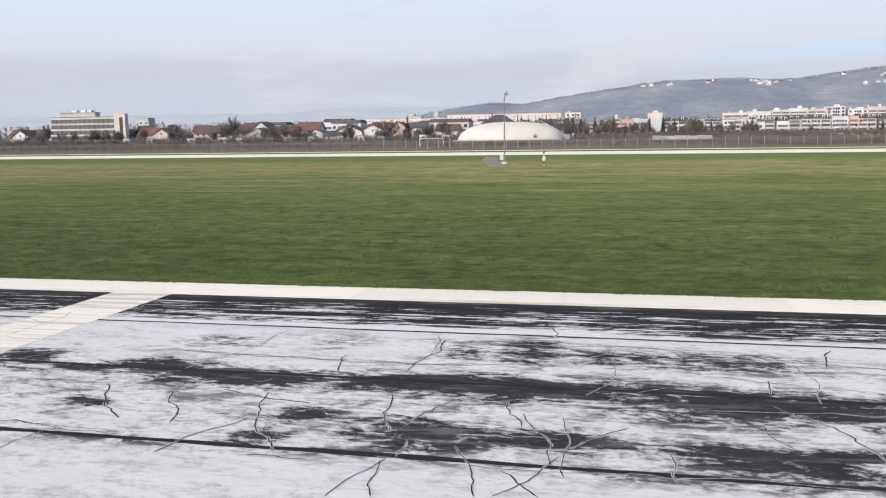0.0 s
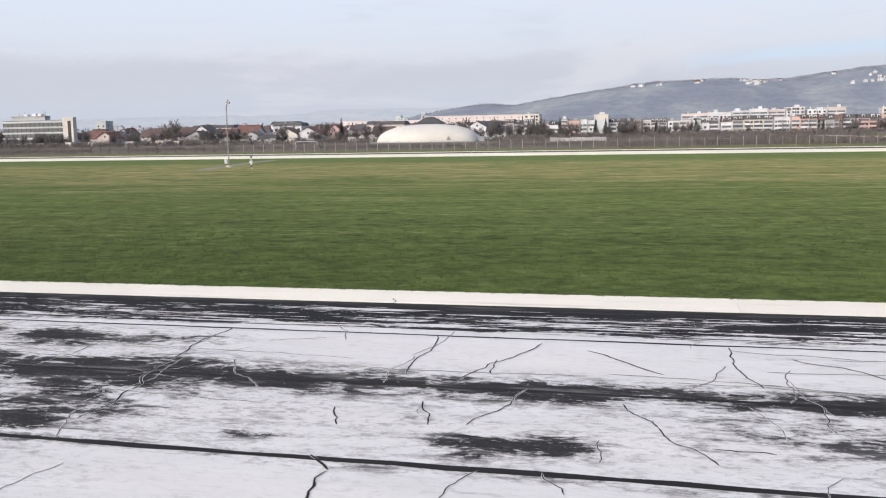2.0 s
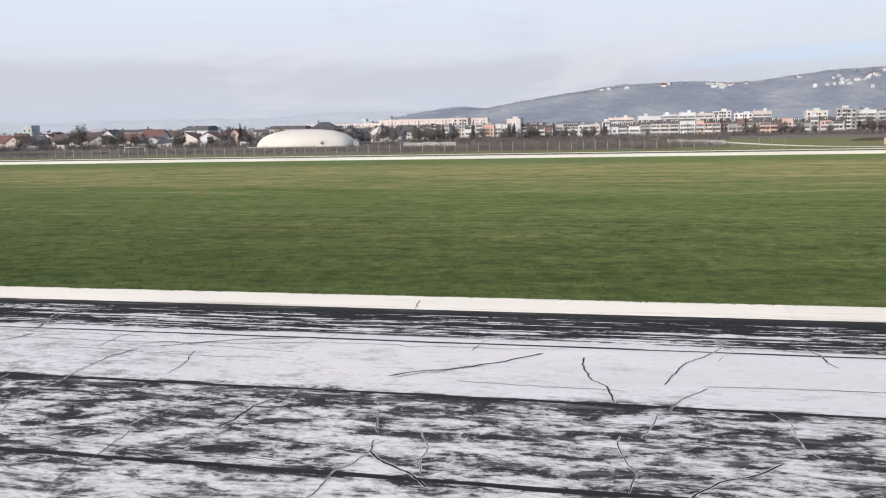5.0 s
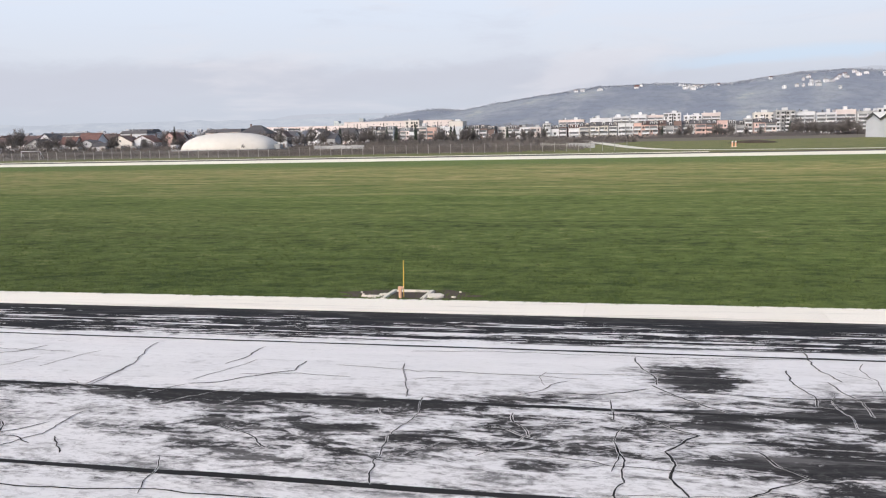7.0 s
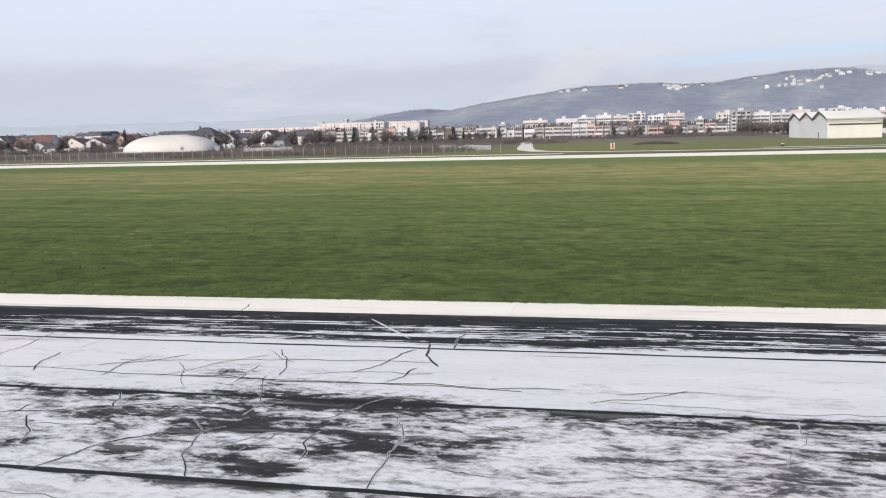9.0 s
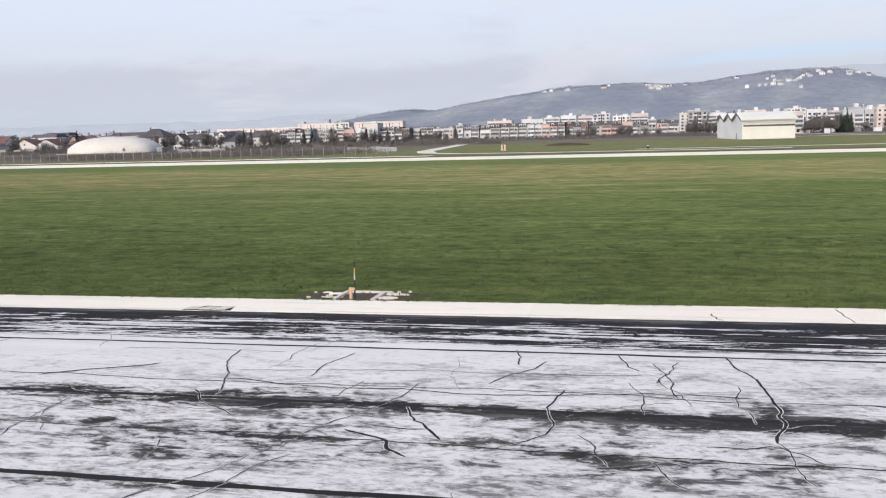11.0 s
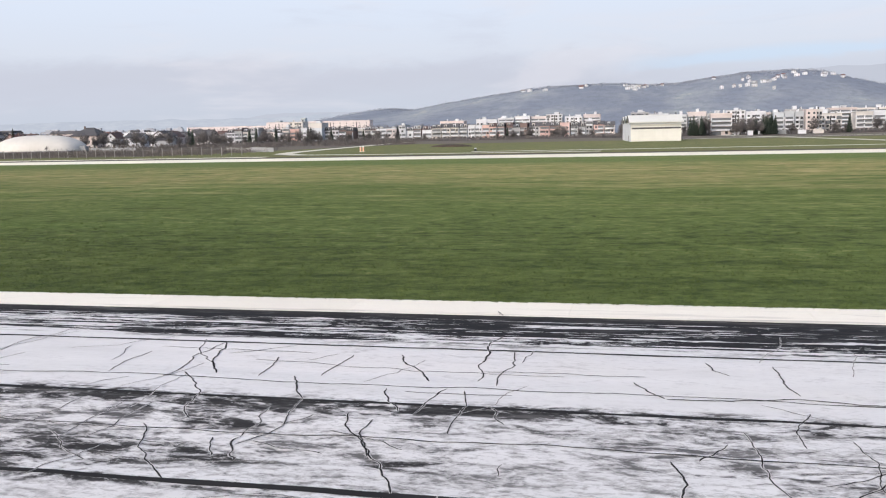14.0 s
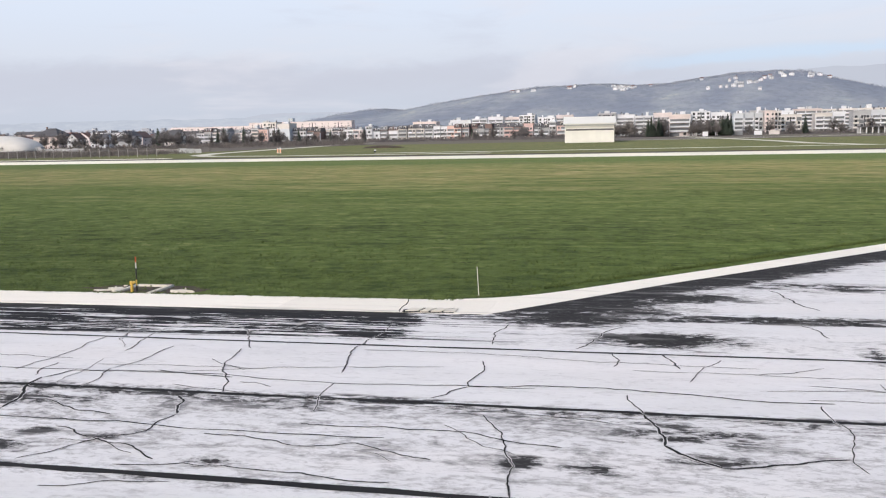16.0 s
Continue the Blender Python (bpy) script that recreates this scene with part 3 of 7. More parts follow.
LANES = [(-26, 0.10), (8, 0.02), (11.6, 0.02), (11.9, 0.30), (12.2, 0.10), (13.5, 0.14), (15.3, 0.18), (15.7, 0.40), (16.05, 0.42), (16.2, 0.00), (19.8, -0.06), (20.35, 0.0), (20.6, 0.42), (21.6, 0.60), (22.6, 0.72), (22.95, 0.90), (23.3, 1.6), (40, 0.45), (90, 0.4)]


def stain_level(x, y):
    """Stain for arrays of places."""
    drift = 0.10 * np.sin(x * 0.31) + 0.07 * np.sin(x * 0.83 + 1.0)
    lane = np.interp(y + np.where(y > 22.9, 0, drift), [a for a, _ in LANES], [b for _, b in LANES])
    lane = np.where((x > EXIT_X - 2) & (y > 22.9) & (y < 30), np.minimum(lane, 0.55), lane)
    unseen = (np.clip((x - 82) / 8, 0, 1) * np.clip((112 - x) / 8, 0, 1) + np.clip((x - 166) / 8, 0, 1) * np.clip((188 - x) / 8, 0, 1))
    lane = lane + unseen * np.where((y < 16) & (y > 8.1), 0.16, 0.0)
    lane = lane + np.where((y < 15.8) & (y > 8.1), np.interp(x, [-40, -20, 12, 18, 24, 30, 37, 58, 68, 80, 95, 112, 185, 205, 245, 256, 270], [0.04, 0.08, 0.04, 0.10, 0.20, 0.14, 0.0, 0.0, 0.14, 0.26, 0.16, 0.10, 0.10, 0.13, 0.13, 0.02, 0.0]), 0.0)
    lane = lane + np.where((y >= 15.8) & (y < 20), np.interp(x, [-20, 5, 14, 60, 70, 85, 100, 180, 195, 208, 222], [0.12, 0.12, 0.0, 0.0, 0.20, 0.20, 0.05, 0.05, 0.2, 0.2, 0.0]), 0.0)
    lane = lane + np.where((y >= 20.4) & (y < 22.9), np.interp(x, [185, 196, 204, 214, 230, 242, 260], [0.0, 0.14, 0.10, -0.06, -0.04, 0.12, 0.16]), 0.0)
    blot = 0.22 * np.sin(x * 0.23 + 0.11 * y) * np.sin(y * 0.37 + 0.05 * x + 1.0)
    inner = ((x - EXIT_X) * EXIT_SLOPE - (y - KERB_IN)) / 1.435
    lane = np.where((x > EXIT_X - 2) & (y > 24.5), np.interp(inner, [0.9, 1.3, 1.9, 3.2, 14], [1.3, 0.80, 0.14, -0.10, -0.02]) + blot, lane)
    lane = np.where((x > EXIT_X - 1) & (y > 20.3) & (y <= 23.4), 0.16 + blot * 0.9, lane)
    lane = np.where((x > EXIT_X) & (y > 23.4) & (y <= 24.5), 0.60, lane)
    dark, clean = np.zeros_like(x), np.zeros_like(x)
    for sx, sy, rx, ry, s in stains:
        d = ((x - sx) / (rx * 1.35)) ** 2 + ((y - sy) / (ry * 1.65)) ** 2
        k = np.exp(-d * 0.75)
        if s > 0:
            dark = np.maximum(dark, s * k)
        else:
            clean = np.minimum(clean, s * k)
    return np.maximum(lane, dark * 1.14) + clean


def sheet(xs, ys, keep=None):
    """A flat grid over xs and ys."""
    gx, gy = np.meshgrid(xs, ys)
    v = np.stack([gx.ravel(), gy.ravel(), np.zeros(gx.size)], 1)
    n = len(xs)
    i, j = np.meshgrid(np.arange(n - 1), np.arange(len(ys) - 1))
    a = (j * n + i).ravel()
    f = np.stack([a, a + 1, a + 1 + n, a + n], 1)
    if keep is not None:
        f = f[keep(v[f[:, 0], 0], v[f[:, 0], 1])]
    return v, f


SHEETS = [sheet(np.arange(-60, 320.1, 0.4), np.linspace(8, KERB_IN, 101)),
          sheet(np.arange(-420, 621, 20.0), np.array([-25.6, -10.0, 8.0])),
          sheet(np.array([-420.0, -240, -60]), np.array([8.0, 14, KERB_IN])),
          sheet(np.array([320.0, 470, 620]), np.array([8.0, 14, KERB_IN])),
          sheet(np.arange(EXIT_X, 350, 0.5), np.arange(KERB_IN, 90, 0.4), lambda x, y: y < KERB_IN + (x + 0.5 - EXIT_X) * EXIT_SLOPE)]
rv, rf, off = [], [], 0
for v, f in SHEETS:
    rv.append(v)
    rf.append(f + off)
    off += len(v)
rv, rf = np.concatenate(rv), np.concatenate(rf)
runway_mesh = bpy.data.meshes.new("runway")
runway_mesh.from_pydata(rv.tolist(), [], rf.tolist())
runway_mesh.materials.append(M_PAVE)
runway_mesh.attributes.new("stain", "FLOAT", "POINT").data.foreach_set("value", stain_level(rv[:, 0], rv[:, 1]).astype(np.float32))
runway_ob = tagged(new("runway", runway_mesh), "pale weathered runway with dark streaks and sealed cracks", "runway", kind="structure")

taxi = Geo().box(-1200, 1200, 167.5, 189, -0.3, 0.0)
taxi_ob = tagged(part("taxiway", taxi, M_TAXI), "pale concrete taxiway across the grass", "taxiway", kind="structure")
part("edge_line", Geo().box(-1200, 1200, 189.4, 200.5, -0.3, -0.012), M_SOIL, taxi_ob, "dark soil edge")
part("service_lane", Geo().box(-1200, 150, 201, 206, -0.3, -0.008), M_TAXI, taxi_ob)
tagged(part("track", strip([(100, 540), (108, 450), (116, 400), (126, 320), (134, 262), (141, 236), (152, 221), (175, 213.5), (230, 211)], 5.2, -0.012), M_TRACK),
       "pale gravel service track", "track", kind="structure")
tagged(part("side_track", strip([(196, 229), (240, 230), (330, 240), (460, 250)], 5.0, -0.014), M_TRACK), "thin pale track in the grass", "track", kind="structure")
tagged(part("apron", strip([(255, 428), (290, 436), (330, 462), (420, 520)], 6, -0.014), M_TRACK), "pale apron strip beyond the hangar", "apron", kind="structure")
tagged(part("road", strip([(284, 620), (292, 540), (303, 420), (310, 331), (312, 275), (320, 240), (345, 226), (420, 222)], 5.0, -0.010), M_TRACK), "pale concrete road from the flats", "road", kind="structure")
tagged(part("path", strip([(-18.5, 112), (-24.6, 139), (-27, 156)], 2.4, -0.016), M_PATH), "grey asphalt path in the grass", "path", kind="structure")

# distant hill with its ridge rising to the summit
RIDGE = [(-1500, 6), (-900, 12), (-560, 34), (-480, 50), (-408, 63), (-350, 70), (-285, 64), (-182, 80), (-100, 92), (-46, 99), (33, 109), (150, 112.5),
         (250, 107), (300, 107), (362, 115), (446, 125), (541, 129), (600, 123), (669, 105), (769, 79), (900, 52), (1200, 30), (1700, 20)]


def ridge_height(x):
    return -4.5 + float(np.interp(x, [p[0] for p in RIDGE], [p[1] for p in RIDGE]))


def hill_height(x, y):
    t = min(max((y - 1250) / 850, 0.0), 1.0)
    s = t * t * (3 - 2 * t)
    back = max(0.0, 1.0 - max(0.0, y - 2100) / 900)
    bumps = noise.fractal(Vector((x * 0.004, y * 0.004, 0)), 0.9, 2.1, 5) * 7 * t * (1 - 0.7 * t)
    return ridge_height(x) * s * back + bumps + noise.noise(Vector((x * 0.03, y * 0.03, 3))) * 1.2 * s - 0.5


hill = Geo()
hx, hy = [-1500 + 20 * i for i in range(161)], [1250 + 34 * j for j in range(40)]
hill.v = [(x, y, hill_height(x, y)) for y in hy for x in hx]
for j in range(len(hy) - 1):
    for i in range(len(hx) - 1):
        a = j * len(hx) + i
        hill.f.append((a, a + 1, a + 1 + len(hx), a + len(hx)))
        hill.m.append(0)
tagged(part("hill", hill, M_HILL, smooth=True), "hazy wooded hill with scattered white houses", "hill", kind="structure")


def far_ridge(name, y, x0, x1, base, rise, seed, material, label):
    g = Geo()
    n = 120
    top, foot = [], []
    for i in range(n + 1):
        x = x0 + (x1 - x0) * i / n
        h = base + rise * noise.fractal(Vector((x * 0.0011, seed, 0)), 0.8, 2.0, 5) + 5 * noise.noise(Vector((x * 0.013, seed, 1)))
        top.append((x, y + 200, h))
        foot.append((x, y, -1))
    for i in range(n):
        g.face([foot[i], foot[i + 1], top[i + 1], top[i]])
    return tagged(part(name, g, material), label, "backdrop", kind="structure")


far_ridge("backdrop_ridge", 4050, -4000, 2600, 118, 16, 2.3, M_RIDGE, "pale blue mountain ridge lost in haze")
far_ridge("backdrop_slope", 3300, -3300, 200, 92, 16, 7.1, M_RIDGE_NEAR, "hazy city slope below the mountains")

ridge_far = Geo()
rx = [850 + 30 * i for i in range(60)]
crest = [(x, 4200, 262 - 40 * abs((x - 1250) / 700) ** 1.5 + 9 * noise.fractal(Vector((x * 0.004, 4.4, 0)), 0.8, 2.0, 5)) for x in rx]
for a, b in zip(crest, crest[1:]):
    ridge_far.face([(a[0], 4000, -1), (b[0], 4000, -1), b, a])
tagged(part("backdrop_east", ridge_far, M_RIDGE), "pale blue hazy ridge behind the wooded hill", "backdrop", kind="structure")

sky_geo = Geo()
levels = [-30, 60, 150, 260, 400, 600, 900, 1400, 2200]
for i in range(48):
    a0, a1 = radians(-80 + 160 * i / 48), radians(-80 + 160 * (i + 1) / 48)
    for z0, z1 in zip(levels, levels[1:]):
        p = lambda a, z: (130 + 4600 * math.sin(a), 4600 * math.cos(a), z)
        sky_geo.face([p(a0, z0), p(a1, z0), p(a1, z1), p(a0, z1)])
tagged(part("backdrop_sky", sky_geo, M_SKY, smooth=True), "pale overcast sky with soft lavender cloud", "sky", kind="structure")

# ---- windows, houses, blocks ----

mesh_cache = {}


def window_mesh(w, h):
    """A framed window in one piece: a proud frame and a pane set back in it."""
    key = ("win", round(w, 1), round(h, 1))
    if key not in mesh_cache:
        g = Geo()
        t = 0.07
        rect = lambda a, y: [(-w / 2 + a, y, a), (w / 2 - a, y, a), (w / 2 - a, y, h - a), (-w / 2 + a, y, h - a)]
        for ring in (rect(0, 0.0), rect(0, -0.07), rect(t, -0.07), rect(t, -0.02)):
            g.v += ring
        for r in range(3):
            for i in range(4):
                a, b = r * 4 + i, r * 4 + (i + 1) % 4
                g.f.append((a, b, b + 4, a + 4))
                g.m.append(0)
        g.f.append((12, 13, 14, 15))
        g.m.append(1)
        mesh_cache[key] = g.data("window", M_FRAME, M_GLASS)
    return mesh_cache[key]


def add_window(parent, x, y, z, w, h, turn=0):
    ob = part("window", window_mesh(w, h), None, parent)
    ob.matrix_basis = pose(x, y, z, 0, 0, turn)
    return ob


def balcony_mesh(w, solid):
    key = ("bal", round(w, 1), solid.name)
    if key not in mesh_cache:
        g = Geo()
        g.box(-w / 2, w / 2, -1.3, 0, -0.16, 0.0, 0)
        g.box(-w / 2, w / 2, -1.3, -1.2, 0.0, 0.95, 0)
        g.box(-w / 2, -w / 2 + 0.1, -1.2, 0, 0.0, 0.95, 0)
        g.box(w / 2 - 0.1, w / 2, -1.2, 0, 0.0, 0.95, 0)
        mesh_cache[key] = g.data("balcony", solid)
    return mesh_cache[key]


def gable_walls(w, d, eave, ridge, along):
    g = Geo()
    if along == "x":
        prof = [(-d / 2, 0), (d / 2, 0), (d / 2, eave), (0, ridge), (-d / 2, eave)]
        g.loft([[(x, p[0], p[1]) for p in prof] for x in (-w / 2, w / 2)])
    else:
        prof = [(-w / 2, 0), (w / 2, 0), (w / 2, eave), (0, ridge), (-w / 2, eave)]
        g.loft([[(p[0], y, p[1]) for p in prof] for y in (d / 2, -d / 2)])
    return g


def gable_roof(w, d, eave, ridge, along, over=0.6, t=0.24):
    g = Geo()
    half, run = (d / 2, w / 2) if along == "x" else (w / 2, d / 2)
    slope = (ridge - eave) / half
    for s in (-1, 1):
        lo = (s * (half + over), eave - slope * over + 0.03)
        hi = (0, ridge + 0.03)
        prof = [lo, hi, (hi[0], hi[1] + t), (lo[0], lo[1] + t)]
        if along == "x":
            g.loft([[(x, p[0], p[1]) for p in prof] for x in (-run - over, run + over)])
        else:
            g.loft([[(p[0], y, p[1]) for p in prof] for y in (-run - over, run + over)])
    return g


def house(x, y, w, d, eave, ridge, along, wall, roof, label, turn=0.0, base=0.0):
    """A town house with windows on the sides that face the airfield, a door and a chimney."""
    r = root("house", x, y, base, label, "house", "houses beyond the airfield fence", turn)
    if along == "hip":
        part("wall", Geo().box(-w / 2, w / 2, -d / 2, d / 2, 0, eave), wall, r)
        a, b, c = w / 2 + 0.9, d / 2 + 0.9, w / 7
        roof_ob = part("roof", Geo().loft([[(-a, -b, eave + 0.004), (a, -b, eave + 0.004), (a, b, eave + 0.004), (-a, b, eave + 0.004)], [(-a, -b, eave + 0.25), (a, -b, eave + 0.25), (a, b, eave + 0.25), (-a, b, eave + 0.25)],
                                           [(-c, -0.2, ridge), (c, -0.2, ridge), (c, 0.2, ridge), (-c, 0.2, ridge)]]), roof, r)
    else:
        part("wall", gable_walls(w, d, eave, ridge, along), wall, r)
        roof_ob = part("roof", gable_roof(w, d, eave, ridge, along), roof, r)
    cx = rnd.uniform(-w / 4, w / 4)
    cy = 0.5 if along in ("x", "hip") else rnd.uniform(0, d / 3)
    ch = Geo().box(cx - 0.35, cx + 0.35, cy - 0.35, cy + 0.35, eave, ridge + 0.7).box(cx - 0.45, cx + 0.45, cy - 0.45, cy + 0.45, ridge + 0.7, ridge + 0.85)
    part("chimney", ch, M_BRICK, roof_ob)
    floors = max(1, int((eave + 0.4) / 2.7))
    n = max(2, int(w / 3.2))
    for k in range(floors):
        for i in range(n):
            if k == 0 and i == n // 2:
                continue
            add_window(r, -w / 2 + (i + 0.5) * w / n, -d / 2 - 0.003, 0.95 + 2.75 * k, 1.3, 1.35)
        for s in (-1, 1):
            add_window(r, s * (w / 2 + 0.003), -d / 5, 0.95 + 2.75 * k, 1.1, 1.3, 90 * s)
    if along == "y" and ridge - eave > 2.2:
        add_window(r, 0, -d / 2 - 0.003, eave + 0.1, 1.2, 1.2)
    dx = -w / 2 + (n // 2 + 0.5) * w / n
    part("door", Geo().box(dx - 0.5, dx + 0.5, -d / 2 - 0.08, -d / 2 - 0.003, 0.05, 2.1), M_BRICK, r)
    return r


def block(x0, x1, y, depth, h, wall, accent, label, roof="flat", base=0.0, step=3.3, boxes=0, floor_h=2.85, turn=0.0, balconies=True):
    """A block of flats: body, roof, windows, balconies and roof boxes."""
    w = x1 - x0
    r = root("apartment_block", (x0 + x1) / 2, y, base, label, "apartment block", "blocks of flats below the hill", turn)
    floors = max(2, int(h / floor_h))
    if roof == "gable":
        eave = h - 2.2
        part("wall", gable_walls(w, depth, eave, h, "x"), wall, r)
        part("roof", gable_roof(w, depth, eave, h, "x", 0.5, 0.3), M_ROOF_GREY if accent is not M_SLATE else M_SLATE, r)
        floors = max(2, int(eave / floor_h))
        for i in range(max(1, int(w / 5))):
            dx = -w / 2 + (i + 0.5) * w / max(1, int(w / 5))
            part("dormer", Geo().box(dx - 0.8, dx + 0.8, -depth / 2 + 0.8, -depth / 4, eave + 0.2, eave + 1.7), M_WHITE, r)
    else:
        part("wall", Geo().box(-w / 2, w / 2, -depth / 2, depth / 2, 0, h), wall, r)
        rm = M_SLATE if roof == "dark" else M_ROOF_GREY
        g = Geo()
        if roof == "dark":
            g.loft([[(-w / 2 - 0.4, -depth / 2 - 0.4, h), (w / 2 + 0.4, -depth / 2 - 0.4, h), (w / 2 + 0.4, depth / 2 + 0.4, h), (-w / 2 - 0.4, depth / 2 + 0.4, h)],
                    [(-w / 2 + 0.5, -depth / 2 + 1.6, h + 1.9), (w / 2 - 0.5, -depth / 2 + 1.6, h + 1.9), (w / 2 - 0.5, depth / 2 - 1.6, h + 1.9), (-w / 2 + 0.5, depth / 2 - 1.6, h + 1.9)]])
        else:
            g.box(-w / 2 - 0.25, w / 2 + 0.25, -depth / 2 - 0.25, depth / 2 + 0.25, h + 0.003, h + 0.45)
        part("roof", g, rm if roof == "dark" else wall, r)
    n = max(2, int(w / step))
    bay = w / n
    banded = balconies and rnd.random() < 0.6
    for k in range(floors):
        z = 0.9 + floor_h * k
        if banded and k > 0:
            # loggias: glazing and shade as one dark strip, long parapet, fins between flats
            part("loggia", Geo().box(-w / 2 + 0.4, w / 2 - 0.4, -depth / 2 - 0.12, -depth / 2 - 0.003, z - 0.6, z + 1.5), M_TINTED, r, "dark strip for loggia glazing and shade")
            run = Geo().box(-w / 2 + 0.3, w / 2 - 0.3, -depth / 2 - 1.2, -depth / 2 - 0.13, z - 0.95, z - 0.8).box(-w / 2 + 0.3, w / 2 - 0.3, -depth / 2 - 1.2, -depth / 2 - 1.1, z - 0.8, z + 0.05)
            for i in range(0, n + 1, 2):
                fx = -w / 2 + 0.35 + i * (w - 0.7) / n
                run.box(fx - 0.25, fx + 0.25, -depth / 2 - 1.09, -depth / 2 - 0.13, z - 0.79, z + 1.6)
            part("balcony", run, accent if accent is not M_GREY else M_WHITE, r, "long pale parapet with fins")
            continue
        for i in range(n):
            x = -w / 2 + (i + 0.5) * bay
            add_window(r, x, -depth / 2 - 0.003, z - (0.3 if balconies else 0), min(1.9 if balconies else 1.4, bay - 0.65), 1.95 if balconies else 1.5)
            if balconies and k > 0 and i % 2 == (k // 5) % 2:
                b = part("balcony", balcony_mesh(bay - 0.3, accent), None, r)
                b.location = (x, -depth / 2 - 0.004, z - 0.85)
            elif balconies and (i + k) % 3 == 0:
                # loggia shade as a dark sheet before the window
                part("loggia", Geo().box(x - bay / 2 + 0.2, x + bay / 2 - 0.2, -depth / 2 - 0.16, -depth / 2 - 0.09, z - 0.75, z + 1.5), M_TINTED, r, "dark sheet for a shaded loggia")
        for s in (-1, 1):
            add_window(r, s * (w / 2 + 0.003), -depth / 6, z, 1.3, 1.4, 90 * s)
    # dark strips in glass colour stand in for the shade of vertical recesses
    for i in range(2, n, 4):
        sx = -w / 2 + i * bay
        part("stairwell_glazing", Geo().box(sx - 0.55, sx + 0.55, -depth / 2 - 0.09, -depth / 2 - 0.004, 2.4, floors * floor_h - 0.2), M_GLASS, r, "dark vertical strip for a shaded recess")
    if floor_h < 3 and balconies:
        for i in range(2 + int(w / 7)):
            vx = rnd.uniform(-w / 2 + 0.6, w / 2 - 0.6)
            part("roof_vent", Geo().box(vx - 0.35, vx + 0.35, -0.6, 0.4, h - 0.5, h + rnd.uniform(1.2, 2.6)), rnd.choice((M_GREY, M_WHITE, M_SLATE)), r)
    for i in range(boxes):
        bx = -w / 2 + (i + 0.5) * w / boxes
        bx, bw, bh = bx + rnd.uniform(-w / 5, w / 5), rnd.uniform(0.9, 2.4), rnd.uniform(1.6, 3.2)
        part("lift_box", Geo().box(bx - bw, bx + bw, -2.5, 2.5, h + 0.46, h + bh).box(bx - bw - 0.2, bx + bw + 0.2, -2.7, 2.7, h + bh, h + bh + 0.2), M_WHITE, r)
    return r


